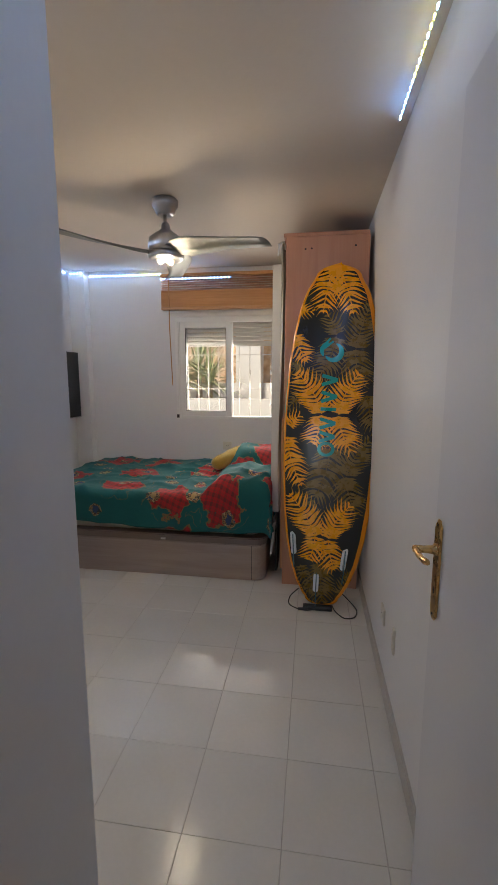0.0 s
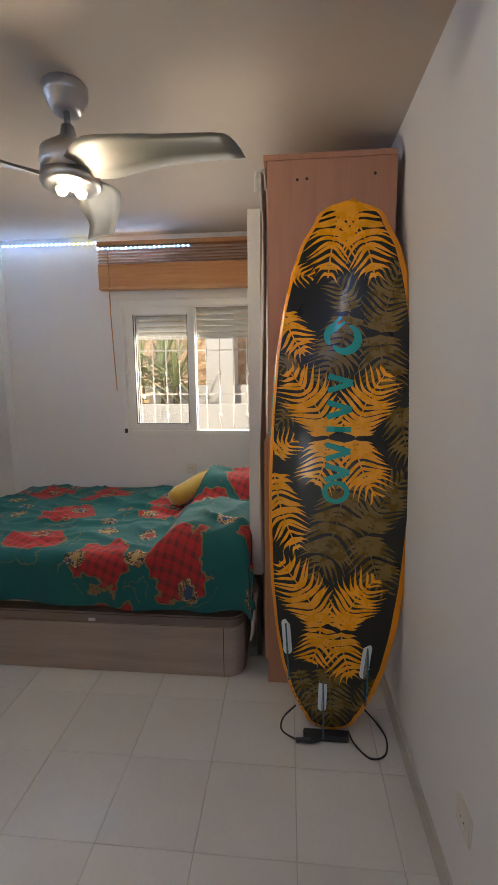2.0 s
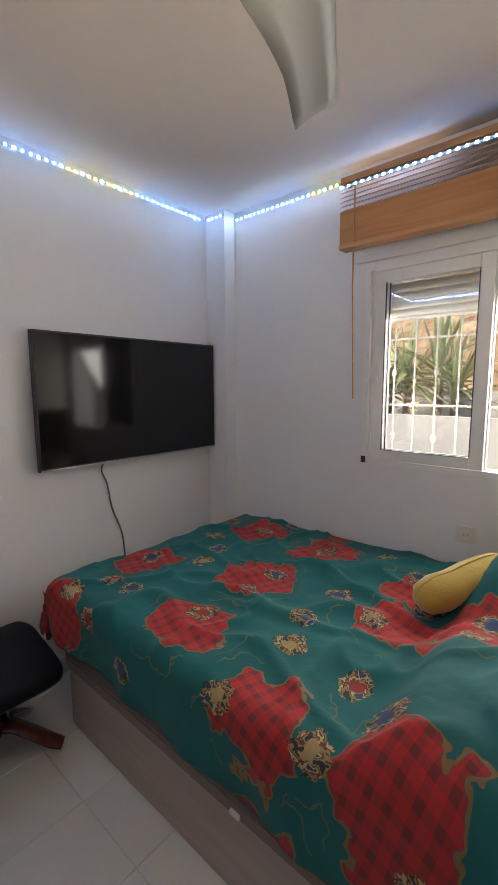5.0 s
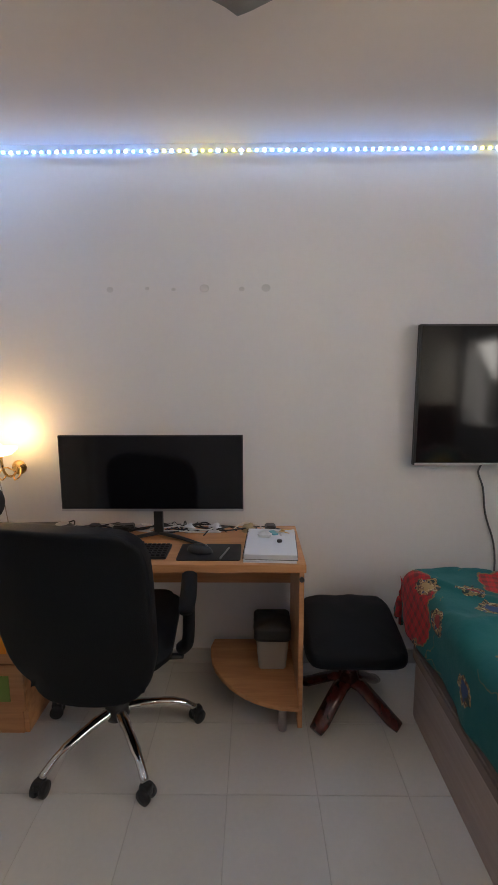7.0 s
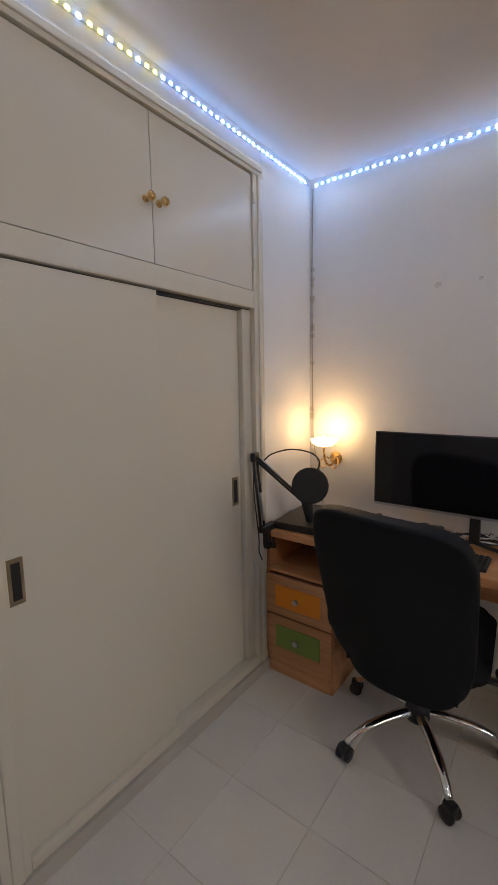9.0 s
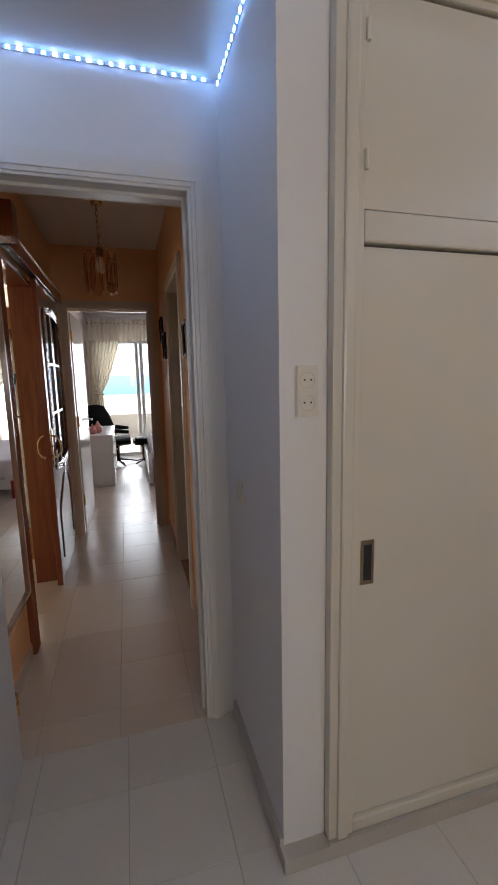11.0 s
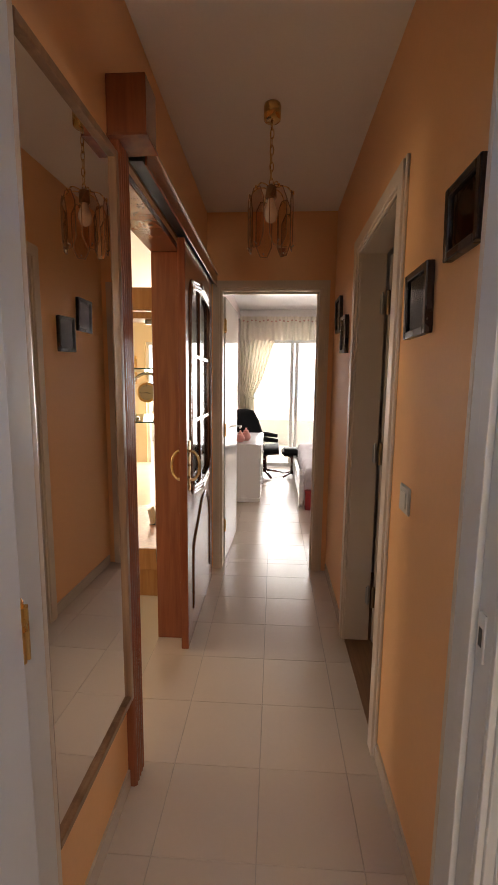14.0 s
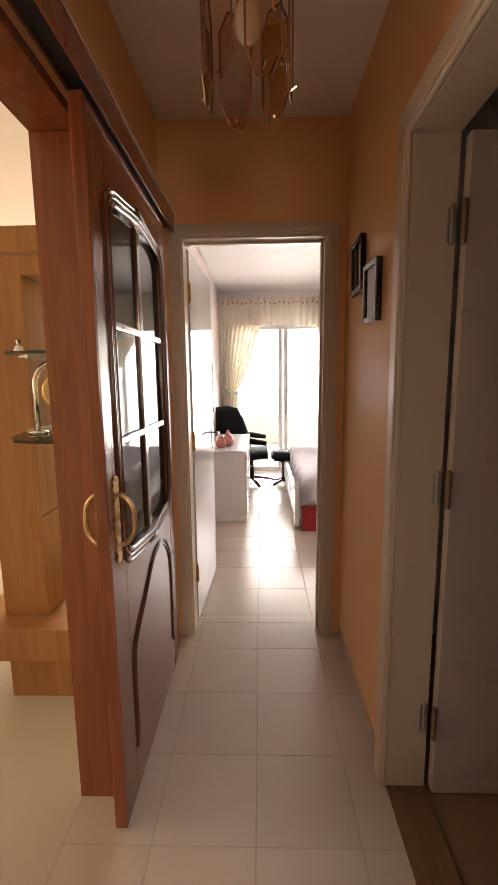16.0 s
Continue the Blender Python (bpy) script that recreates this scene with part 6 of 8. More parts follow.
rc = random.Random(12)
for i in range(9):
    y0 = 0.98 + i * 0.125
    x0 = rc.uniform(-2.29, -2.16)
    pts = [(x0, y0, 0.7345)]
    for k in range(5):
        x0 = max(-2.305, min(-2.09, x0 + rc.uniform(-0.08, 0.08)))
        y0 = min(y0 + rc.uniform(0.015, 0.09), 2.25)
        pts.append((x0, y0, 0.7345 + rc.uniform(0.0, 0.022) * (k < 4)))
    cq = thing("loose_cable", "thin black cable curled on the desk behind the screen" if i % 4 else "thin white cable curled on the desk behind the screen", "cable")
    part("cord", tube(spline(pts, 5), 0.0035 if i % 3 else 0.0045, 7), M_black if i % 4 else M_plastic, cq, smooth=True)

# ---- office chair ----
ch = thing("office_chair", "black padded swivel office chair with a chrome star base", "office chair", pose(-1.855, 1.535, 0, 0, 0, 4))
for k in range(5):
    a = radians(-38 - 4 + 72 * k)
    c_, s_ = math.cos(a), math.sin(a)
    leg = part("base_leg", tube(spline([(0.03 * c_, 0.03 * s_, 0.135), (0.12 * c_, 0.12 * s_, 0.13), (0.24 * c_, 0.24 * s_, 0.108), (0.312 * c_, 0.312 * s_, 0.065)], 5), [0.022] * 5 + [0.019] * 5 + [0.015] * 6, 12, flat=0.8), M_chrome, ch, smooth=True)
    w_ = part("caster", box(-0.022, 0.022, -0.016, 0.016, 0.028, 0.066, 0.01), M_black, ch, m=pose(0.318 * c_, 0.318 * s_, 0, 0, 0, math.degrees(a) + 30))
    for s2 in (-1, 1):
        part("wheel", turned([(0.010, -0.008), (0.027, -0.007), (0.028, 0.0), (0.027, 0.007), (0.010, 0.008)], 18), M_black, w_, m=pose(0, s2 * 0.017, 0.029, 90), smooth=True)
part("hub", turned([(0.045, 0.10), (0.05, 0.12), (0.045, 0.165), (0.028, 0.17), (0.028, 0.30), (0.022, 0.30), (0.022, 0.40)], 20), M_black, ch, smooth=True)
part("mechanism", box(-0.12, 0.14, -0.08, 0.08, 0.395, 0.43, 0.008), M_black, ch)
bm = plate(rounded(-0.25, 0.24, -0.245, 0.245, 0.09), 0.43, 0.52, bevel=0.03)
part("seat", bm, M_leather, ch, smooth=True)
bm = bmesh.new()
bmesh.ops.create_grid(bm, x_segments=22, y_segments=26, size=1)
for v in bm.verts:
    a, b = v.co.x, v.co.y          # across, up
    w_ = 0.246 + 0.022 * b - 0.03 * max(-b - 0.5, 0)
    r_ = (abs(a) ** 5 + abs(b) ** 5) ** 0.2
    k_ = 1.0 if r_ < 1e-6 else (max(abs(a), abs(b)) / r_)
    z_ = 0.70 + 0.315 * b * k_
    v.co = Vector((0.300 + 0.05 * b + 0.05 * (1 - a * a), w_ * a * k_ - 0.040 - 0.022 * b, z_ - 0.022 * a - 0.008))
g_ = bmesh.ops.extrude_face_region(bm, geom=bm.faces[:])
for v in g_["geom"]:
    if isinstance(v, bmesh.types.BMVert):
        v.co.x -= 0.085
bmesh.ops.recalc_face_normals(bm, faces=bm.faces)
bk = part("backrest", bm, M_leather, ch, smooth=True)
bv = bk.modifiers.new("soft", "BEVEL")
bv.width, bv.segments, bv.limit_method, bv.angle_limit = 0.03, 4, "ANGLE", radians(50)
part("back_bracket", tube([(0.10, 0, 0.42), (0.22, 0, 0.42), (0.27, 0, 0.46), (0.275, 0, 0.56)], 0.02, 10, flat=0.5), M_black, ch, smooth=True)
for s_ in (-1, 1):
    ar = part("armrest", tube(spline([(0.12, s_ * 0.275, 0.46), (0.14, s_ * 0.30, 0.50), (0.13, s_ * 0.305, 0.58), (0.12, s_ * 0.305, 0.65)], 5), [0.024] * 5 + [0.022] * 11, 12), M_leather, ch, smooth=True)
    part("arm_pad", tube(spline([(0.20, s_ * 0.30, 0.64), (0.13, s_ * 0.305, 0.67), (0.0, s_ * 0.30, 0.69), (-0.11, s_ * 0.29, 0.68)], 5), [0.02, 0.026, 0.028, 0.029, 0.03, 0.03, 0.03, 0.03, 0.03, 0.03, 0.029, 0.028, 0.026, 0.024, 0.022, 0.014], 14, flat=0.6), M_leather, ar, smooth=True)
    part("arm_bracket", tube([(0.12, s_ * 0.10, 0.425), (0.12, s_ * 0.28, 0.43), (0.12, s_ * 0.285, 0.47)], 0.016, 8, flat=0.5), M_black, ar)

# ---- corridor ----
# living-room opening: fluted wooden casing, linings and track
oc = thing("door_frame_4", "varnished cherry casing with fluted legs round the living-room opening", "door frame")
oc["kind"] = "structure"


def fluted(y0, y1, z1):
    bm = box(HX1 - 0.022, HX1, y0, y1, 0, z1, 0.002)
    n = 5
    for i in range(n):
        y = y0 + (y1 - y0) * (i + 0.5) / n
        bm = tube([(HX1 - 0.023, y, 0.002), (HX1 - 0.023, y, z1 - 0.002)], (y1 - y0) / n * 0.42, 10, bm=bm)
    return bm


part("casing_leg", fluted(OY1 + 0.002, OY1 + 0.092, 2.10), W_door, oc, smooth=False)
part("lining_side", box(HX1 - 0.004, HX1 + 0.135, OY1, OY1 + 0.028, 0, 2.04, 0.002), W_door, oc)
part("lining_side", box(HX1 - 0.012, HX1 + 0.135, OY0 - 0.028, OY0, 0, 2.04, 0.002), W_door, oc)
part("casing_leg", box(HX1 - 0.016, HX1, OY0 - 0.075, OY0 - 0.029, 0, 2.04, 0.002), W_door, oc)
part("lining_head", box(HX1 - 0.004, HX1 + 0.135, OY0 - 0.028, OY1 + 0.028, 2.041, 2.069, 0.002), W_door, oc)
part("valance", box(HX1 - 0.068, HX1 - 0.001, -2.30, OY1 - 0.02, 2.115, 2.150, 0.003), W_door, oc)
part("valance_face", box(HX1 - 0.075, HX1 - 0.068, -2.31, OY1 - 0.03, 2.072, 2.155, 0.002), W_door, oc)
part("track", box(HX1 - 0.062, HX1 - 0.018, -2.28, OY1 - 0.03, 2.085, 2.114), M_black, oc, "dark sliding door track")
# paler strip: the highlight on the valance's upper edge, put into its colour
part("valance_edge", box(HX1 - 0.081, HX1 - 0.0755, -2.32, OY1 - 0.028, 2.150, 2.158, 0.002), wood("edge_highlight_wood", (0.5, 0.3, 0.16), (0.6, 0.4, 0.24), 0.3, 1), oc)
bx = thing("chime_box", "plain cherry-wood doorbell chime box high on the corridor wall", "chime box")
part("case", box(HX1 - 0.114, HX1 - 0.001, -0.610, -0.503, 2.092, 2.245, 0.003), W_door, bx)
part("base_lip", box(HX1 - 0.118, HX1 - 0.001, -0.614, -0.499, 2.085, 2.0915, 0.001), W_door, bx)

# sliding door with glass
sd = thing("sliding_glass_door", "varnished cherry sliding door with six panes and carved mouldings, slid open", "sliding door")
SX0, SX1, SY0, SY1 = HX1 - 0.057, HX1 - 0.019, -2.156, -1.292
GY0, GY1, GZ0, GZ1 = SY0 + 0.10, SY1 - 0.125, 0.83, 1.90
part("stile", box(SX0, SX1, GY1 + 0.001, SY1, 0.008, 2.072, 0.004), W_door, sd)
part("stile", box(SX0, SX1, SY0, GY0 - 0.001, 0.008, 2.072, 0.004), W_door, sd)
part("top_rail", box(SX0 + 0.001, SX1 - 0.001, GY0, GY1, GZ1, 2.072, 0.002), W_door, sd)
part("lower_panel", box(SX0 + 0.001, SX1 - 0.001, GY0, GY1, 0.008, GZ0, 0.002), W_door, sd)
W_mould = wood("dark_cherry_moulding", (0.07, 0.022, 0.012), (0.13, 0.045, 0.02), 0.2, 2, coat=0.6)
ym = (GY0 + GY1) / 2
for z in (GZ0 + (GZ1 - GZ0) * 0.345, GZ0 + (GZ1 - GZ0) * 0.67):
    part("muntin", box(SX0 + 0.002, SX1 - 0.002, GY0, GY1, z - 0.012, z + 0.012, 0.005), W_door, sd)
part("muntin", box(SX0 + 0.003, SX1 - 0.003, ym - 0.024, ym + 0.024, GZ0, GZ1, 0.006), W_mould, sd)
zs = [GZ0, GZ0 + (GZ1 - GZ0) * 0.345, GZ0 + (GZ1 - GZ0) * 0.67, GZ1]
M_doorglass = mat("dim_bevelled_glass", (0.10, 0.08, 0.07), 0.04, var=0.02, rvar=0.0, alpha=0.72)
for i in range(3):
    for a, b in ((GY0, ym - 0.024), (ym + 0.024, GY1)):
        part("pane", box(SX0 + 0.014, SX0 + 0.018, a + 0.001, b - 0.001, zs[i] + 0.0125 * (i > 0), zs[i + 1] - 0.0125 * (i < 2)), M_doorglass, sd)


def outline(y0, y1, z0, z1, r, arch, x, rad, open_bottom=False):
    pts = []
    n = 6
    for k in range(n + 1):
        a = radians(180 + 90 * k / n)
        pts.append((x, y0 + r + r * math.cos(a), z0 + r + r * math.sin(a) - 0))
    pts += [(x, (y0 + y1) / 2, z0 - arch)]
    for k in range(n + 1):
        a = radians(270 + 90 * k / n)
        pts.append((x, y1 - r + r * math.cos(a), z0 + r + r * math.sin(a)))
    for k in range(n + 1):
        a = radians(90 * k / n)
        pts.append((x, y1 - r + r * math.cos(a), z1 - r + r * math.sin(a)))
    pts += [(x, (y0 + y1) / 2, z1 + arch)]
    for k in range(n + 1):
        a = radians(90 + 90 * k / n)
        pts.append((x, y0 + r + r * math.cos(a), z1 - r + r * math.sin(a)))
    return tube(pts, rad, 8, closed=True)


for o, rad, mm in ((0.0, 0.007, W_mould), (0.018, 0.006, W_door), (0.034, 0.007, W_mould)):
    part("moulding", outline(GY0 - o + 0.004, GY1 + o - 0.004, GZ0 - o + 0.01, GZ1 + o - 0.01, 0.09 + o * 0.5, 0.03, SX0 - 0.001, rad), mm, sd, smooth=True)
for z in (GZ0 - 0.045, GZ1 + 0.045):
    part("carving", tube([(SX0 - 0.002, ym - 0.06, z), (SX0 - 0.006, ym - 0.03, z + 0.008), (SX0 - 0.008, ym, z - 0.004), (SX0 - 0.006, ym + 0.03, z + 0.008), (SX0 - 0.002, ym + 0.06, z)], [0.005, 0.009, 0.012, 0.009, 0.005], 8), W_mould, sd, smooth=True)
for o in (0.0, 0.014):
    a0, a1, zt = GY0 + 0.02 + o, GY1 - 0.02 - o, 0.62 - o
    part("panel_moulding", tube(spline([(SX0 - 0.001, a1, 0.16 + o), (SX0 - 0.001, a1, 0.45), (SX0 - 0.001, a1 - 0.03, zt - 0.08), (SX0 - 0.001, a1 - 0.15, zt), (SX0 - 0.001, (a0 + a1) / 2, zt + 0.09), (SX0 - 0.001, a0 + 0.15, zt + 0.10), (SX0 - 0.001, a0 + 0.04, zt + 0.02), (SX0 - 0.001, a0, zt - 0.1), (SX0 - 0.001, a0, 0.16 + o)], 5), 0.005, 8), W_mould, sd, smooth=True)
for xx, sx in ((SX0, -1), (SX1, 1)):
    h = part("pull_plate", plate(rounded(-0.02, 0.02, -0.13, 0.13, 0.018), 0, 0.005, bevel=0.0015), M_brass, sd, "long brass pull plate")
    h.matrix_basis = pose(xx + sx * 0.0005, SY1 - 0.06, 0.985) @ Matrix(((0, 0, sx, 0), (sx * -1, 0, 0, 0), (0, 1, 0, 0), (0, 0, 0, 1)))
    part("pull_handle", tube(spline([(0, 0.075, 0.004), (0, 0.07, 0.025), (0, 0.035, 0.048), (0, -0.03, 0.05), (0, -0.068, 0.028), (0, -0.075, 0.004)], 5), 0.0075, 10), mat("cream_brass_pull", (0.62, 0.42, 0.22), 0.25, 0.8), h, smooth=True)

# mirror
mi = thing("wall_mirror", "tall framed mirror on the corridor wall beside the opening", "mirror", Matrix.Translation((HX1, -0.004, 0)) @ pose(0, 0, 0, 0, 0, -1.1) @ Matrix.Translation((-HX1, 0.004, 0)))
MY0, MY1, MZ0, MZ1 = -0.498, -0.004, 0.36, 2.04
part("glass", box(HX1 - 0.014, HX1 - 0.012, MY0 + 0.02, MY1 - 0.02, MZ0 + 0.02, MZ1 - 0.02), M_mirror, mi)
W_mf = wood("brown_mirror_frame", (0.24, 0.12, 0.06), (0.36, 0.2, 0.11), 0.3, 2, coat=0.3)
part("frame_side", box(HX1 - 0.026, HX1, MY0, MY0 + 0.022, MZ0, MZ1, 0.004), W_mf, mi)
part("frame_side", box(HX1 - 0.026, HX1, MY1 - 0.022, MY1, MZ0, MZ1, 0.004), W_mf, mi)
part("frame_end", box(HX1 - 0.026, HX1, MY0 + 0.022, MY1 - 0.022, MZ0, MZ0 + 0.022, 0.004), W_mf, mi)
part("frame_end", box(HX1 - 0.026, HX1, MY0 + 0.022, MY1 - 0.022, MZ1 - 0.022, MZ1, 0.004), W_mf, mi)
part("backing", box(HX1 - 0.011, HX1 - 0.001, MY0 + 0.022, MY1 - 0.022, MZ0 + 0.022, MZ1 - 0.022), M_black, mi)
# casing of the bedroom doorway on the corridor side
hc = thing("door_frame_5", "beige gloss casing of the bedroom doorway on the corridor side", "door frame")
hc["kind"] = "structure"
for x0, x1 in ((DX0 - 0.08, DX0), (DX1 - 0.0, DX1 + 0.048)):
    part("casing_leg", box(x0, x1, DY0 - 0.022, DY0 - 0.0065, 0, DZ + 0.08, 0.003, bm=box(x0 + 0.015, x1 - 0.015, DY0 - 0.028, DY0 - 0.021, 0, DZ + 0.06, 0.002)), M_hallcas, hc)
part("casing_head", box(DX0, DX1, DY0 - 0.022, DY0 - 0.0065, DZ, DZ + 0.08, 0.003), M_hallcas, hc)

# baseboards in the corridor
W_sk = M_tileh
wall("baseboard_hall_right", [(HX0, HX0 + 0.008, RY1 + 0.085, DY0 - 0.06, 0, 0.07), (HX0, HX0 + 0.008, YE + 0.03, RY0 - 0.085, 0, 0.07)], W_sk)
wall("baseboard_hall_left", [(HX1 - 0.008, HX1, OY1 + 0.095, DY0 - 0.06, 0, 0.07), (HX1 - 0.008, HX1, YE + 0.03, OY0 - 0.08, 0, 0.07)], W_sk)

# pictures
M_frame = mat("dark_picture_frame", (0.022, 0.013, 0.012), 0.25, var=0.15, coat=0.3)
M_mat_ = mat("old_print_paper", (0.76, 0.66, 0.52), 0.7, var=0.15, scale=20)
M_ink = mat("brown_print_ink", (0.12, 0.08, 0.05), 0.8, var=0.3, scale=30)


def picture(y, z, w, h, tilt=0):
    p = thing("picture_frame", "small dark framed brown print on the peach corridor wall", "picture", onwall(HX0, y, z, 1, 0) @ pose(0, 0, 0, 1.5, 0, tilt), "small pictures along the corridor")
    t = 0.021
    part("frame_side", box(-w / 2, -w / 2 + t, -h / 2, h / 2, 0.001, 0.024, 0.004), M_frame, p)
    part("frame_side", box(w / 2 - t, w / 2, -h / 2, h / 2, 0.001, 0.024, 0.004), M_frame, p)
    part("frame_end", box(-w / 2 + t, w / 2 - t, h / 2 - t, h / 2, 0.001, 0.0235, 0.004), M_frame, p)
    part("frame_end", box(-w / 2 + t, w / 2 - t, -h / 2, -h / 2 + t, 0.001, 0.0235, 0.004), M_frame, p)
    part("slip", box(-w / 2 + t, w / 2 - t, -h / 2 + t, h / 2 - t, 0.004, 0.013), M_brass, p)
    part("print", box(-w / 2 + t + 0.006, w / 2 - t - 0.006, -h / 2 + t + 0.006, h / 2 - t - 0.006, 0.0132, 0.0138), M_mat_, p)
    bm = None
    for i in range(7):
        a, b = random.uniform(-w * 0.15, w * 0.15), -h * 0.2 + i * h * 0.06
        bm = box(a - random.uniform(0.008, 0.03), a + random.uniform(0.008, 0.03), b, b + h * 0.05, 0.0139, 0.0141, bm=bm)
    part("drawing", bm, M_ink, p)
    gl = part("glass", box(-w / 2 + t, w / 2 - t, -h / 2 + t, h / 2 - t, 0.0155, 0.0165), M_glass, p)
    return p


picture(-0.498, 1.632, 0.19, 0.185)
picture(-0.222, 1.768, 0.175, 0.16)
picture(-2.03, 1.835, 0.19, 0.21)
picture(-1.79, 1.69, 0.19, 0.21, -3)

# pendant
pe = thing("pendant_lamp", "unlit brass pendant with six smoked cut-glass plates on a chain", "pendant lamp", pose(0.0, -1.205, 0))
part("canopy", turned([(0.030, 2.505), (0.036, 2.51), (0.037, 2.56), (0.034, 2.5695)], 24), M_brass, pe, smooth=True)
for i in range(8):
    z0 = 2.243 + i * 0.0325
    pts = [(0.008 * math.cos(a), 0.0, 0.0205 * math.sin(a) + z0 + 0.018) for a in (k * math.pi / 6 for k in range(12))]
    part("chain_link", tube(pts, 0.0022, 6, closed=True), M_brass, pe, m=pose(0, 0, 0, 0, 0, 90 * (i % 2)), smooth=True)
part("cord", tube([(0.004, 0.002, 2.51), (0.006, -0.003, 2.4), (0.003, 0.002, 2.27)], 0.002, 6), M_brass, pe)
part("socket", turned([(0.010, 2.255), (0.022, 2.245), (0.024, 2.20), (0.020, 2.196)], 18), mat("bronze_socket", (0.18, 0.09, 0.045), 0.35, 0.7), pe, smooth=True)
part("bulb", turned([(0.013, 2.20), (0.016, 2.185), (0.029, 2.15), (0.030, 2.13), (0.022, 2.107), (0.006, 2.098)], 20), mat("white_bulb", (0.7, 0.62, 0.52), 0.15), pe, smooth=True)
M_smoke = glass("smoked_glass", (0.88, 0.68, 0.56), 0.02)
for k in range(6):
    m = pose(0, 0, 0, 0, 0, 60 * k + 20)
    o_ = [(-0.038, -0.072), (-0.017, -0.118), (0.017, -0.118), (0.038, -0.072), (0.038, 0.072), (0.017, 0.118), (-0.017, 0.118), (-0.038, 0.072)]
    pb = bmesh.new()
    pb.faces.new([pb.verts.new((a, b, 0)) for a, b in o_])
    g = part("glass_plate", pb, M_smoke, pe, m=m @ pose(0, -0.092, 2.098) @ Matrix(((1, 0, 0, 0), (0, 0, -1, 0), (0, 1, 0, 0), (0, 0, 0, 1))))
    part("bevel_edge", tube([(a, b, 0) for a, b in o_], 0.0024, 6, closed=True), mat("amber_glass_edge", (0.25, 0.12, 0.06), 0.1, 0.2), g)
    part("arm", tube(arc((0, -0.012, 2.240), (0, -0.078, 2.258), (0, -0.090, 2.208), 8), 0.0028, 7), M_brass, pe, m=m, smooth=True)
    part("clip", turned([(0.004, 0), (0.004, 0.014), (0.002, 0.016)], 8), M_brass, pe, m=m @ pose(0, -0.097, 2.205, 0, 0, 0))
    part("clip", turned([(0.003, 0), (0.003, 0.016)], 8), M_chrome, pe, m=m @ pose(0.0, -0.090, 1.992, 60, 0, 0))

# dirt at the foot of the side door frame
bm = None
for i in range(16):
    a = random.uniform(-0.12, 0.0)
    bm = turned([(random.uniform(0.003, 0.008), 0.0), (0.002, 0.004)], 7, pose(HX0 + a, RY0 + 0.012 + random.uniform(-0.002, 0.006), 0.001), bm=bm)
part("joint_dirt", bm, mat("dark_dirt", (0.06, 0.04, 0.03), 0.9, var=0.2), kind="structure")

# ---- far bedroom ----
M_wlac = mat("white_lacquer", (0.72, 0.70, 0.69), 0.25, var=0.03, scale=3)
cd = thing("chest_of_drawers", "glossy white chest of drawers against the pink wall", "chest of drawers")
part("carcass", box(0.125, 0.545, -5.38, -4.18, 0.05, 0.675, 0.004), M_wlac, cd)
part("top", box(0.108, 0.548, -5.40, -4.165, 0.676, 0.70, 0.004), M_wlac, cd)
part("plinth", box(0.115, 0.545, -5.39, -4.172, 0.0, 0.0495, 0.004), M_wlac, cd)
for r_ in range(3):
    for y0 in (-5.37, -4.78):
        d = part("drawer_front", box(0.111, 0.1245, y0, y0 + 0.585, 0.06 + r_ * 0.205, 0.255 + r_ * 0.205, 0.004), M_wlac, cd)
        part("knob", turned([(0.006, 0), (0.006, 0.012), (0.014, 0.018), (0.010, 0.026), (0.002, 0.028)], 12), M_wlac, d, m=pose(0.111, y0 + 0.29, 0.158 + r_ * 0.205, 0, -90, 0), smooth=True)
M_pinkc = mat("pink_ceramic", (0.62, 0.26, 0.23), 0.35, var=0.05)
for x, y, s, lb in ((0.37, -4.36, 1.0, "rounded pink ceramic jar on the white chest"), (0.31, -4.50, 1.15, "slightly taller pink ceramic jar on the white chest")):
    v = thing("ceramic_jar", lb, "jar", pose(x, y, 0.7005) @ Matrix.Scale(s, 4))
    part("body", turned([(0.03, 0), (0.05, 0.02), (0.055, 0.05), (0.04, 0.085), (0.025, 0.095)], 20), M_pinkc, v, smooth=True)
    part("lid", turned([(0.028, 0.0955), (0.030, 0.105), (0.012, 0.12), (0.012, 0.135), (0.004, 0.142)], 16), M_pinkc, v, smooth=True)
hm = thing("hanging_mirror", "narrow white-framed mirror above the white chest", "mirror")
part("frame", box(0.530, 0.549, -5.25, -4.75, 0.95, 1.60, 0.004), M_wlac, hm)
part("glass", box(0.5275, 0.5295, -5.21, -4.79, 0.99, 1.56), M_mirror, hm)

# lounge chair
lc = thing("lounge_chair", "black leather reclining lounge chair on a dark red wooden foot", "armchair", pose(0.10, -5.72, 0, 0, 0, 0))
part("seat", tube([(-0.22, 0, 0.42), (0.22, 0, 0.38)], [0.27, 0.26], 18, flat=0.3), M_leather, lc, smooth=True)
part("backrest", tube(spline([(0.18, 0, 0.38), (0.28, 0, 0.62), (0.36, 0, 0.86), (0.38, 0, 1.02)], 4), [0.06, 0.07, 0.075, 0.08, 0.08, 0.08, 0.08, 0.08, 0.075, 0.075, 0.07, 0.065, 0.03], 18, flat=3.2), M_leather, lc, smooth=True)
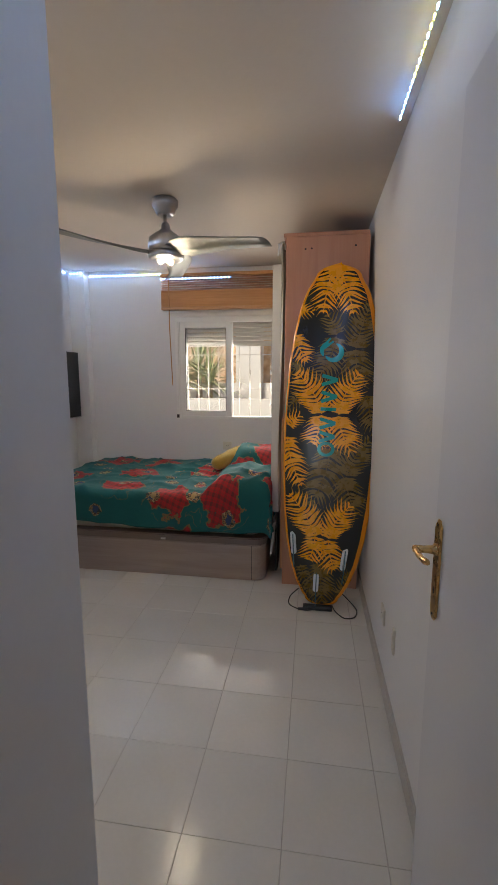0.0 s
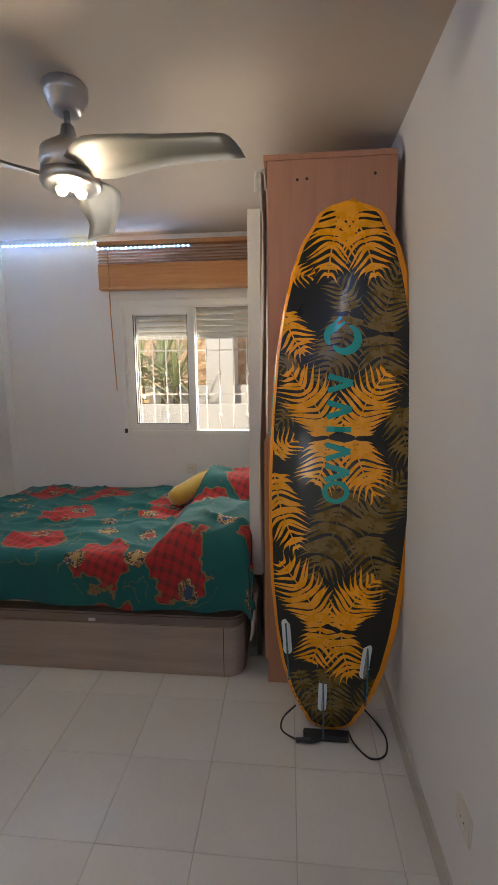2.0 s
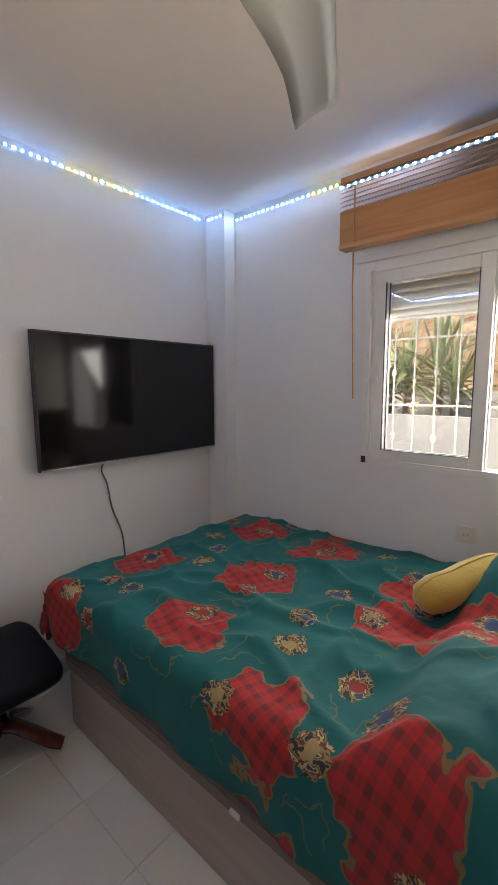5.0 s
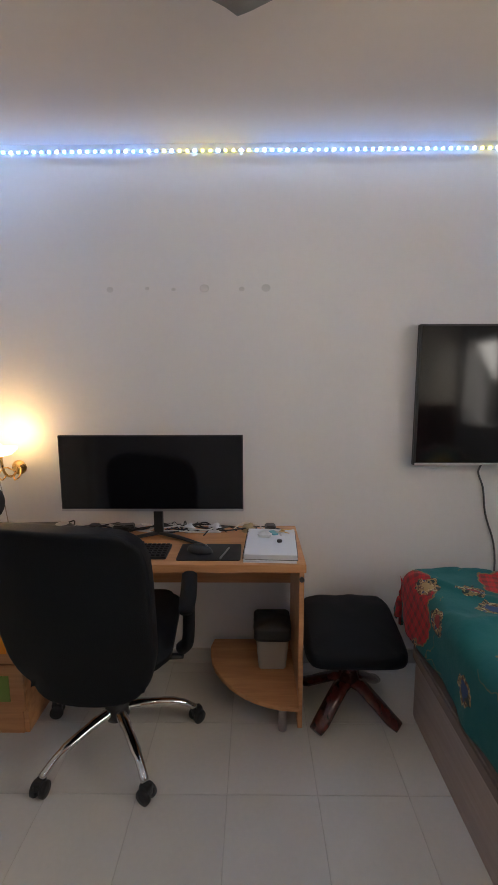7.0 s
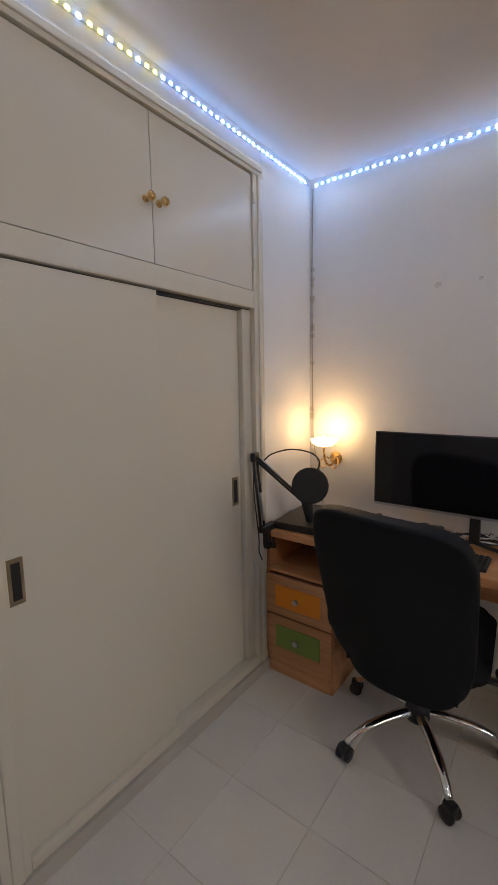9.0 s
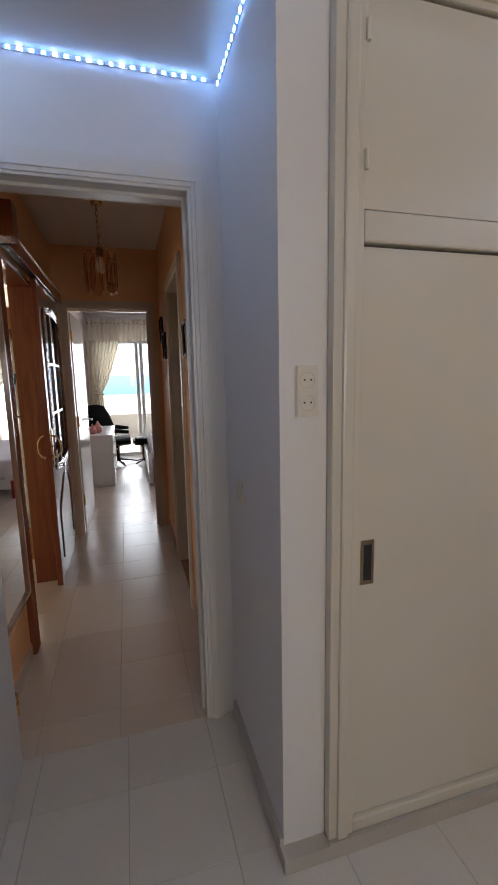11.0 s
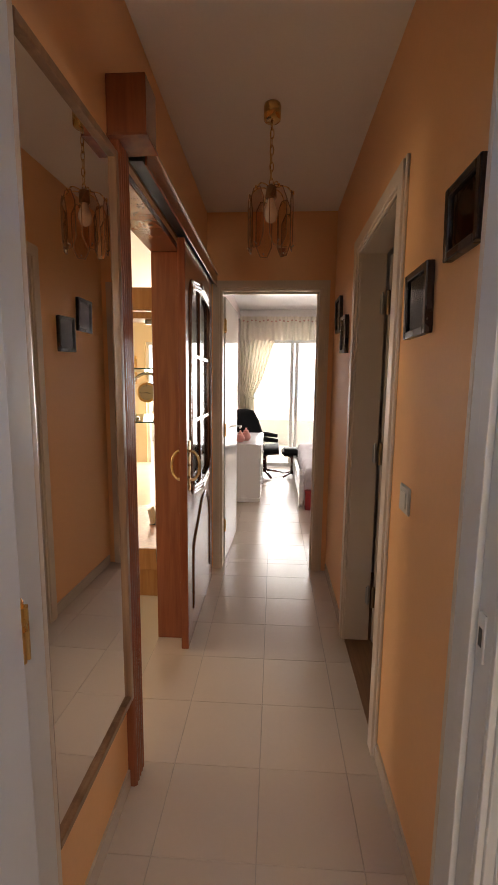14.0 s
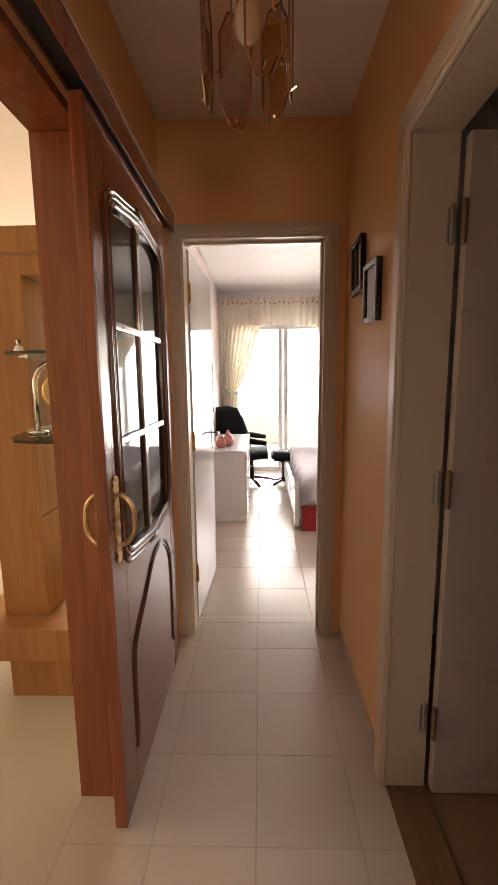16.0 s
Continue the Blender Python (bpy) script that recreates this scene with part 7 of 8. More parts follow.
for s_ in (-1, 1):
    part("armrest", tube([(0.25, s_ * 0.30, 0.60), (0.0, s_ * 0.31, 0.61), (-0.20, s_ * 0.31, 0.58)], [0.03, 0.05, 0.035], 14, flat=0.8), M_leather, lc, smooth=True)
    part("arm_panel", tube([(0.18, s_ * 0.29, 0.36), (0.12, s_ * 0.31, 0.60)], 0.05, 12, flat=0.4), M_leather, lc, smooth=True)
part("column", turned([(0.04, 0.06), (0.035, 0.3), (0.09, 0.34)], 16), W_dark, lc, smooth=True)
for a in (20, 110, 200, 290):
    c_, s_ = math.cos(radians(a)), math.sin(radians(a))
    part("leg", tube([(0.03 * c_, 0.03 * s_, 0.085), (0.18 * c_, 0.18 * s_, 0.06), (0.32 * c_, 0.32 * s_, 0.025)], [0.03, 0.028, 0.02], 10, flat=0.6), W_dark, lc, smooth=True)
ot = thing("lounge_footstool", "black leather footstool before the lounge chair", "footstool", pose(-0.33, -5.65, 0))
part("cushion", plate(rounded(-0.17, 0.17, -0.20, 0.20, 0.07), 0.34, 0.44, bevel=0.03), M_leather, ot, smooth=True)
part("column", turned([(0.035, 0.05), (0.03, 0.28), (0.08, 0.339)], 16), W_dark, ot, smooth=True)
for a in (45, 135, 225, 315):
    c_, s_ = math.cos(radians(a)), math.sin(radians(a))
    part("leg", tube([(0.03 * c_, 0.03 * s_, 0.07), (0.2 * c_, 0.2 * s_, 0.022)], [0.026, 0.018], 10, flat=0.6), W_dark, ot, smooth=True)

# white bed
wbd = thing("white_bed", "white painted bed with a curved side board and pale spread", "bed")
side = [(-5.85, 0.30), (-5.7, 0.42), (-5.5, 0.36), (-4.3, 0.30), (-4.1, 0.38), (-3.96, 0.46), (-3.92, 0.40), (-3.92, 0.06), (-4.02, 0.0), (-4.06, 0.12), (-5.7, 0.12), (-5.75, 0.0), (-5.85, 0.0)]
for x in (-0.372,):
    bm = bmesh.new()
    for xx in (x, x + 0.04):
        bm.faces.new([bm.verts.new((xx, y, z)) for y, z in side])
    bm.verts.ensure_lookup_table()
    m_ = len(side)
    for i in range(m_):
        bm.faces.new((bm.verts[i], bm.verts[(i + 1) % m_], bm.verts[m_ + (i + 1) % m_], bm.verts[m_ + i]))
    bmesh.ops.recalc_face_normals(bm, faces=bm.faces)
    part("side_board", bm, M_wlac, wbd)
part("base", box(-2.3, -0.375, -5.80, -3.98, 0.10, 0.28, 0.01), M_wlac, wbd)
part("mattress", box(-2.3, -0.42, -5.78, -4.00, 0.281, 0.44, 0.04), M_white, wbd)
sp = bmesh.new()
n1_, n2_ = 34, 44
gr = []
for i in range(n1_ + 1):
    row = []
    for j in range(n2_ + 1):
        s = -2.2 + 2.03 * i / n1_
        t = -5.78 + 2.02 * j / n2_
        x, dx = fold(s, -3.0, -0.45, 0, 0.05, 0)
        y, dy = fold(t, -9.0, -4.02, 0, 0.05, 0)
        z = 0.47 + dx + dy + 0.012 * noise.noise(Vector((s * 5, t * 5, 0))) + (0.08 * math.exp(-((t + 5.4) / 0.3) ** 2))
        if dy < -0.05:
            y += 0.02 * math.sin(s * 22)
        if dx < -0.05:
            x += 0.015 * math.sin(t * 20)
        row.append(sp.verts.new((min(x, -0.378) if z < 0.42 and x > -0.378 else x, y, max(z, 0.05))))
    gr.append(row)
for i in range(n1_):
    for j in range(n2_):
        sp.faces.new((gr[i][j], gr[i + 1][j], gr[i + 1][j + 1], gr[i][j + 1]))
o = tagged(part("bedspread", sp, mat("pale_lilac_cotton", (0.62, 0.58, 0.62), 0.85, var=0.04, bump=0.2, bscale=60), smooth=True), "pale lilac cotton bedspread hanging over the white bed", "bedspread")
o.modifiers.new("thickness", "SOLIDIFY").thickness = 0.01
rb = thing("red_box", "dark red storage box under the white bed", "box")
part("body", box(-0.60, -0.40, -4.10, -3.90, 0.0, 0.20, 0.005), mat("red_box_card", (0.30, 0.015, 0.02), 0.5, var=0.08), rb)
part("lid", box(-0.605, -0.395, -4.105, -3.895, 0.2005, 0.222, 0.004), mat("red_box_card", (0.3, 0.015, 0.02)), rb)

# window wall
gw = thing("window_2", "tall white sliding glass doors of the far room", "window")
gw["kind"] = "structure"
part("window_frame", box(GX0, GX1, YW - 0.10, YW - 0.04, GZ - 0.05, GZ, 0.003, bm=box(GX0, GX1, YW - 0.10, YW - 0.04, 0.0, 0.07, 0.003, bm=box(GX0, GX0 + 0.05, YW - 0.10, YW - 0.04, 0.07, GZ - 0.05, 0.003, bm=box(GX1 - 0.05, GX1, YW - 0.10, YW - 0.04, 0.07, GZ - 0.05, 0.003)))), M_alum_white, gw)
for x in (-0.32, -0.40, -1.15):
    part("sash_stile", box(x - 0.03, x + 0.03, YW - 0.09, YW - 0.05, 0.071, GZ - 0.051, 0.003), M_alum_white, gw)
for a, b in ((GX1 - 0.05, -0.29), (-0.43, -1.12), (-1.18, GX0 + 0.05)):
    g = part("pane", box(b, a, YW - 0.072, YW - 0.068, 0.071, GZ - 0.051), M_glass, gw)
    g.visible_shadow = False

M_curt = mat("cream_curtain", (0.74, 0.68, 0.58), 0.85, var=0.05, scale=5)
_n = M_curt.node_tree
_b = _n.nodes["Principled BSDF"]
_b.inputs["Transmission Weight"].default_value = 0.0
_tr = _n.nodes.new("ShaderNodeBsdfTranslucent")
_tr.inputs[0].default_value = (0.88, 0.80, 0.66, 1)
_mx = _n.nodes.new("ShaderNodeMixShader")
_mx.inputs[0].default_value = 0.22
_n.links.new(_b.outputs[0], _mx.inputs[1])
_n.links.new(_tr.outputs[0], _mx.inputs[2])
_n.links.new(_mx.outputs[0], _n.nodes["Material Output"].inputs[0])


def cloth(fx, z0, z1, y, folds, amp, nu=120, nv=24):
    """A pleated hanging: fx(v) gives its left and right at height share v (1 is top)."""
    bm = bmesh.new()
    g_ = []
    for j in range(nv + 1):
        v = j / nv
        a, b = fx(v)
        g_.append([bm.verts.new((a + (b - a) * i / nu, y + amp * math.sin(folds * 2 * math.pi * i / nu + 1.5 * noise.noise(Vector((i * 0.05, v * 2, y)))) * (0.6 + 0.4 * v), z0 + (z1 - z0) * v)) for i in range(nu + 1)])
    for j in range(nv):
        for i in range(nu):
            bm.faces.new((g_[j][i], g_[j][i + 1], g_[j + 1][i + 1], g_[j + 1][i]))
    return bm


va = thing("curtain_valance", "gathered cream valance with a scalloped hem over the far window", "valance")
bm = cloth(lambda v: (-2.3, 0.53), 2.09, 2.47, YW + 0.16, 34, 0.016, 340, 8)
for v in bm.verts:
    if v.co.z < 2.095:
        v.co.z += 0.018 * abs(math.sin(v.co.x * 18))
part("cloth", bm, M_curt, va, smooth=True)
part("rod", tube([(-2.4, YW + 0.13, 2.43), (0.54, YW + 0.13, 2.43)], 0.012, 10), M_trim, va, smooth=True)
bm = None
for i in range(44):
    bm = turned([(0.010, -0.006), (0.014, 0.0), (0.010, 0.006)], 8, pose(-2.28 + i * 0.064, YW + 0.182, 2.40 + 0.012 * math.sin(i * 1.9), 90), bm=bm)
part("eyelets", bm, mat("pink_trim", (0.5, 0.25, 0.2), 0.7), va, kind="stuff")
part("end_bracket", box(0.535, 0.549, YW + 0.0, YW + 0.14, 2.415, 2.445), M_trim, va)
part("end_bracket", box(-2.41, -2.395, YW + 0.0, YW + 0.14, 2.415, 2.445), M_trim, va)


def drape(sx, x_out, x_in, label):
    c_ = thing("curtain", label, "curtain")

    def fx(v):
        tie = 0.50
        if v > tie:
            k = ((v - tie) / (1 - tie)) ** 0.75
            return x_out, x_out + (x_in - x_out) * (0.35 + 0.65 * k)
        k = (tie - v) / tie
        return x_out, x_out + (x_in - x_out) * (0.35 + 0.12 * k)
    part("cloth", cloth(fx, 0.02, 2.42, YW + 0.10, 9, 0.028, 130, 40), M_curt, c_, smooth=True)
    w_ = x_out + (x_in - x_out) * 0.36
    part("tieback", tube(spline([(x_out, YW + 0.06, 1.30), ((x_out + w_) / 2, YW + 0.145, 1.20), (w_, YW + 0.12, 1.17), (w_, YW + 0.06, 1.18)], 5), 0.013, 8), M_curt, c_, smooth=True)
    return c_


drape(1, 0.53, -0.12, "cream curtain tied back beside the pink wall")
drape(-1, -1.9, -0.62, "cream curtain tied back at the window's other side")
# terrace beyond
wall("ground_terrace", [(-6, 9, -9.5, -6.81, -0.16, -0.02)], mat("pale_terrace_tile", (0.6, 0.56, 0.5), 0.5, var=0.05))
wall("wall_parapet", [(-6, 9, -9.6, -9.5, -0.16, 0.55)], mat("terrace_render", (0.8, 0.78, 0.74), 0.8))
# unseen slab added to keep direct sun off the far room's floor
wall("roof_terrace", [(-6, 9, -8.6, -6.81, 2.75, 2.9)], M_white)
wall("roof_house", [(-3.6, 6.4, -6.85, 4.24, 2.75, 2.9)], M_white)


# self-lit backdrop: outdoor brightness and horizon haze painted as glowing colour bands
def sea_view():
    m = bpy.data.materials.new("hazy_sea_view")
    m.use_nodes = True
    N, L = m.node_tree.nodes, m.node_tree.links
    N.remove(N["Principled BSDF"])
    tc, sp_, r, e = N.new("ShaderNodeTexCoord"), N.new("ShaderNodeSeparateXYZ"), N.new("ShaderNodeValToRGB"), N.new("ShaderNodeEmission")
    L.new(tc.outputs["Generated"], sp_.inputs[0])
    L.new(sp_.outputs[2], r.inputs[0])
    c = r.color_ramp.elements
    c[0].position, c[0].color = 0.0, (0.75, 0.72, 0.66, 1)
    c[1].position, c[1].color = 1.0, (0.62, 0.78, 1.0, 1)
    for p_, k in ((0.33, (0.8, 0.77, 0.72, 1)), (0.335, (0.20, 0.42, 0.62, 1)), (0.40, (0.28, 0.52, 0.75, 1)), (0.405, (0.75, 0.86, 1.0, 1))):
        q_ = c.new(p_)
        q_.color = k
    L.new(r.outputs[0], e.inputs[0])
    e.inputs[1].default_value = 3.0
    L.new(e.outputs[0], N["Material Output"].inputs[0])
    return m


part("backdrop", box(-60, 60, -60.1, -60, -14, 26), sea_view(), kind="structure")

# ---- living room ----
un = thing("room_divider", "cherry-veneered room divider with open bay and long low bench", "shelf unit")
part("post", box(0.925, 1.125, -2.11, -1.92, 0.352, 1.985, 0.002), W_unit, un)
part("beam", box(0.59, 0.9245, -2.11, -1.92, 1.80, 1.985, 0.002), W_unit, un)
part("post_joint", box(0.9235, 0.9246, -2.105, -1.925, 0.80, 0.806), M_black, un)
part("bench", box(0.62, 1.255, -2.75, -1.80, 0.205, 0.350, 0.004), W_unit, un)
part("bench_base", box(0.66, 1.085, -2.70, -1.855, 0.0, 0.2045, 0.003), W_unit, un)
part("spotlight", turned([(0.028, 1.775), (0.030, 1.7995), (0.02, 1.7998)], 18), M_alu, un, m=pose(0.78, -2.01, 0), smooth=True)
for z in (1.477, 1.185):
    q = [(0.60, -2.10), (0.9235, -2.10), (0.9235, -1.925), (0.90, -1.80), (0.865, -1.66), (0.80, -1.56), (0.72, -1.535), (0.60, -1.535)]
    part("glass_shelf", plate(q, z - 0.004, z + 0.004), M_shelfglass, un, "green-edged curved glass shelf")
    part("shelf_edge", tube([(x, y, z) for x, y in q[3:]], 0.0042, 6), mat("dark_green_glass_edge", (0.02, 0.05, 0.045), 0.1), un)
part("shelf_tube", tube([(0.64, -1.60, 0.352), (0.64, -1.60, 1.79)], 0.010, 12), M_chrome, un, "chrome shelf tube", smooth=True)
part("tube_cap", box(0.60, 0.92, -1.62, -1.58, 1.79, 1.80, 0.001, bm=box(0.60, 0.68, -1.92, -1.58, 1.80, 1.81, 0.001)), W_unit, un)
ck = thing("hanging_clock", "small brass clock hung in a chrome arch on the glass shelf", "clock")
part("foot", turned([(0.034, 1.1895), (0.034, 1.198), (0.012, 1.204)], 20), M_chrome, ck, m=pose(0.812, -1.745, 0), smooth=True)
part("foot", turned([(0.034, 1.1895), (0.034, 1.198), (0.012, 1.204)], 20), M_chrome, ck, m=pose(0.638, -1.745, 0), smooth=True)
part("arch", tube([(0.812, -1.745, 1.20), (0.812, -1.745, 1.36)] + [(0.725 + 0.087 * math.cos(a), -1.745, 1.37 + 0.087 * math.sin(a)) for a in (k * math.pi / 12 for k in range(13))] + [(0.638, -1.745, 1.36), (0.638, -1.745, 1.20)], 0.009, 12), M_chrome, ck, smooth=True)
dial = part("case", turned([(0.044, -0.012), (0.050, -0.006), (0.050, 0.006), (0.044, 0.012), (0.040, 0.009), (0.001, 0.009)], 32), M_brass, ck, m=pose(0.725, -1.745, 1.345, -90) @ Matrix.Scale(1.2, 4), smooth=True)
part("dial", turned([(0.039, 0.0092), (0.001, 0.0098)], 32), mat("cream_dial", (0.5, 0.42, 0.28), 0.5), dial)
for a in range(12):
    part("hour_mark", box(-0.001, 0.001, 0.030, 0.036, 0.0099, 0.0106), M_black, dial, m=pose(0, 0, 0, 0, 0, 30 * a))
part("hour_pointer", box(-0.0015, 0.0015, -0.002, 0.020, 0.0108, 0.0114), M_black, dial, m=pose(0, 0, 0, 0, 0, 70))
part("minute_pointer", box(-0.001, 0.001, -0.002, 0.029, 0.0116, 0.0121), M_black, dial, m=pose(0, 0, 0, 0, 0, -80))
part("hanger", tube([(0.725, -1.745, 1.457), (0.725, -1.745, 1.404)], 0.003, 6), M_brass, ck)
vs = thing("vase", "small patterned dark olive vase on the upper glass shelf", "vase", pose(0.70, -1.98, 1.4812))
part("body", turned([(0.022, 0.0), (0.036, 0.02), (0.042, 0.055), (0.034, 0.09), (0.018, 0.115), (0.017, 0.135), (0.028, 0.155), (0.026, 0.156), (0.014, 0.138)], 24), mat("olive_glaze", (0.14, 0.11, 0.06), 0.25, var=0.4, scale=25), vs, smooth=True)
part("rim", turned([(0.027, 0.155), (0.029, 0.158), (0.026, 0.160)], 24), M_brass, vs)
bl = thing("crystal_figure", "tiny clear crystal bottle on the upper glass shelf", "ornament", pose(0.845, -1.72, 1.4812))
part("base", turned([(0.014, 0), (0.020, 0.01), (0.012, 0.028), (0.006, 0.034)], 8), M_chrome, bl)
part("stopper", turned([(0.004, 0.034), (0.010, 0.045), (0.003, 0.056)], 8), M_chrome, bl)
sk = thing("dark_ornament", "small dark striped ornament on the lower glass shelf", "ornament", pose(0.69, -1.86, 1.1892))
part("body", turned([(0.03, 0), (0.04, 0.02), (0.036, 0.07), (0.02, 0.10), (0.004, 0.105)], 16), M_black, sk, smooth=True)
part("band", turned([(0.0405, 0.03), (0.0405, 0.038), (0.038, 0.039)], 16), M_brass, sk)
bb = thing("bookend", "pale stone slab ornament on the wooden bench", "ornament", pose(0.86, -2.3, 0.3505, 0, 12, 0))
part("slab", box(-0.012, 0.012, -0.05, 0.05, 0.004, 0.12, 0.004), M_mat_, bb)
part("foot", box(-0.03, 0.03, -0.055, 0.055, 0.0, 0.006, 0.002), M_black, bb)
bc = thing("black_device", "small black box on the wooden bench", "box", pose(0.74, -2.28, 0.3505))
part("body", box(-0.05, 0.05, -0.04, 0.04, 0.0, 0.045, 0.006), M_black, bc)
part("aerial", tube([(0.04, 0.03, 0.045), (0.045, 0.03, 0.10)], 0.003, 6), M_black, bc)

# bookcase, sofa, table beyond
W_book = wood("pale_oak_shelving", (0.48, 0.32, 0.17), (0.6, 0.42, 0.24), 0.5, 2)
bkx = thing("bookcase", "tall pale oak bookcase filled with bound volumes", "bookcase")
BX0, BX1, BYF = 3.15, 5.15, -5.62
part("back", box(BX0, BX1, BYF - 0.30, BYF - 0.285, 0, 2.08), W_book, bkx)
for i in range(5):
    x = BX0 + (BX1 - BX0) * i / 4
    part("upright", box(x - 0.02, x + 0.02, BYF - 0.285, BYF, 0.0, 2.08, 0.002), W_book, bkx)
for k in range(7):
    for i in range(4):
        x0, x1 = BX0 + (BX1 - BX0) * i / 4 + 0.0205, BX0 + (BX1 - BX0) * (i + 1) / 4 - 0.0205
        z = 0.02 + k * 0.335
        part("shelf", box(x0, x1, BYF - 0.285, BYF - 0.002, z, z + 0.03, 0.002), W_book, bkx)
cols = [mat("book_" + nm, c_, 0.6, var=0.08) for nm, c_ in (("navy", (0.02, 0.05, 0.12)), ("blue", (0.03, 0.12, 0.22)), ("cream", (0.55, 0.48, 0.36)), ("red", (0.25, 0.04, 0.03)), ("green", (0.05, 0.10, 0.06)), ("grey", (0.3, 0.3, 0.3)))]
rb_ = random.Random(3)
for k in range(6):
    for i in range(4):
        x = BX0 + (BX1 - BX0) * i / 4 + 0.025
        xe = BX0 + (BX1 - BX0) * (i + 1) / 4 - 0.03
        setcol = cols[1] if (k + i) % 3 == 1 else (cols[0] if (k + i) % 3 == 0 else None)
        while x < xe - 0.05:
            w_ = 0.034 if setcol else rb_.uniform(0.018, 0.045)
            h_ = 0.25 if setcol else rb_.uniform(0.19, 0.27)
            mm = setcol or cols[rb_.randrange(6)]
            z = 0.0505 + k * 0.335
            bo_ = part("book", box(x, x + w_ - 0.002, BYF - 0.20, BYF - 0.03, z, z + h_, 0.003), mm)
            tagged(bo_, "bound volume standing upright on the oak bookcase", "book", "books in the bookcase")
            x += w_
sf = thing("sofa", "grey fabric sofa with a rounded arm in the living room", "sofa", pose(3.05, -4.55, 0))
M_sofa = mat("grey_sofa_fabric", (0.13, 0.12, 0.11), 0.9, var=0.08, scale=15, bump=0.3, bscale=120)
part("base", box(-0.42, 1.5, -0.38, 0.36, 0.05, 0.30, 0.04), M_sofa, sf)
part("seat_cushion", box(-0.20, 0.62, -0.30, 0.38, 0.301, 0.46, 0.05), M_sofa, sf)
part("seat_cushion", box(0.63, 1.45, -0.30, 0.38, 0.301, 0.46, 0.05), M_sofa, sf)
part("arm", box(-0.45, -0.21, -0.40, 0.38, 0.301, 0.60, 0.08, 3), M_sofa, sf)
part("backrest", box(-0.20, 1.5, -0.50, -0.301, 0.301, 0.88, 0.08, 3), M_sofa, sf)
for x in (-0.36, 1.42):
    for y in (-0.30, 0.30):
        part("foot", turned([(0.02, 0), (0.025, 0.0495)], 10), M_black, sf, m=pose(x, y, 0))
cu = thing("cushion", "cream cushion leaning on the grey sofa's arm", "cushion", pose(2.98, -4.35, 0.66, 60, 20, 10))
bm = bmesh.new()
bmesh.ops.create_uvsphere(bm, u_segments=24, v_segments=14, radius=1)
for v in bm.verts:
    v.co = Vector((math.copysign(abs(v.co.x) ** 0.55, v.co.x) * 0.22, math.copysign(abs(v.co.y) ** 0.55, v.co.y) * 0.22, v.co.z * 0.09))
part("cover", bm, mat("cream_cushion_cloth", (0.5, 0.42, 0.30), 0.9, var=0.05), cu, smooth=True)
part("piping", tube([(0.2 * math.copysign(abs(math.cos(a)) ** 0.55, math.cos(a)) * 1.08, 0.2 * math.copysign(abs(math.sin(a)) ** 0.55, math.sin(a)) * 1.08, 0) for a in (k * math.pi / 20 for k in range(40))], 0.005, 6, closed=True), M_mat_, cu)
pf = thing("gilt_picture", "gilt-framed landscape picture on the living-room wall", "picture", onwall(1.95 + 0.6, LY0, 1.62, 0, 1))
part("frame", box(-0.2, 0.2, -0.24, 0.24, 0.001, 0.03, 0.008), M_brass, pf)
part("canvas", box(-0.155, 0.155, -0.195, 0.195, 0.0305, 0.032), mat("landscape_paint", (0.16, 0.18, 0.10), 0.6, var=0.5, scale=6), pf)
tb = thing("side_table", "small pale table on thin wooden legs in the living room", "table", pose(2.3, -4.9, 0))
part("tabletop", turned([(0.25, 0.50), (0.26, 0.505), (0.26, 0.52), (0.25, 0.525)], 28), W_book, tb, smooth=True)
for a in (30, 150, 270):
    part("leg", tube([(0.20 * math.cos(radians(a)), 0.20 * math.sin(radians(a)), 0.0), (0.13 * math.cos(radians(a)), 0.13 * math.sin(radians(a)), 0.499)], [0.012, 0.018], 10), W_book, tb, smooth=True)
lw_ = thing("window_3", "white-framed glass doors of the living room", "window")
lw_["kind"] = "structure"
part("window_frame", box(LWX0, LWX1, LY0 - 0.10, LY0 - 0.05, 2.05, 2.10, bm=box(LWX0, LWX0 + 0.05, LY0 - 0.10, LY0 - 0.05, 0, 2.05, bm=box(LWX1 - 0.05, LWX1, LY0 - 0.10, LY0 - 0.05, 0, 2.05, bm=box(LWX0 + 0.57, LWX0 + 0.63, LY0 - 0.10, LY0 - 0.05, 0, 2.05)))), M_alum_white, lw_)
for a, b in ((LWX0 + 0.05, LWX0 + 0.57), (LWX0 + 0.63, LWX1 - 0.05)):
    g = part("pane", box(a, b, LY0 - 0.078, LY0 - 0.074, 0.02, 2.05), M_glass, lw_)
    g.visible_shadow = False

# ---- outside the bedroom window ----
wall("ground_patio", [(-8, 8, 4.24, 30, -0.16, -0.02)], mat("patio_concrete", (0.45, 0.42, 0.37), 0.8, var=0.08))
wall("wall_planter", [(-6, 6, 6.3, 6.45, -0.02, 1.12)], mat("white_planter_render", (0.56, 0.53, 0.48), 0.8, var=0.04))


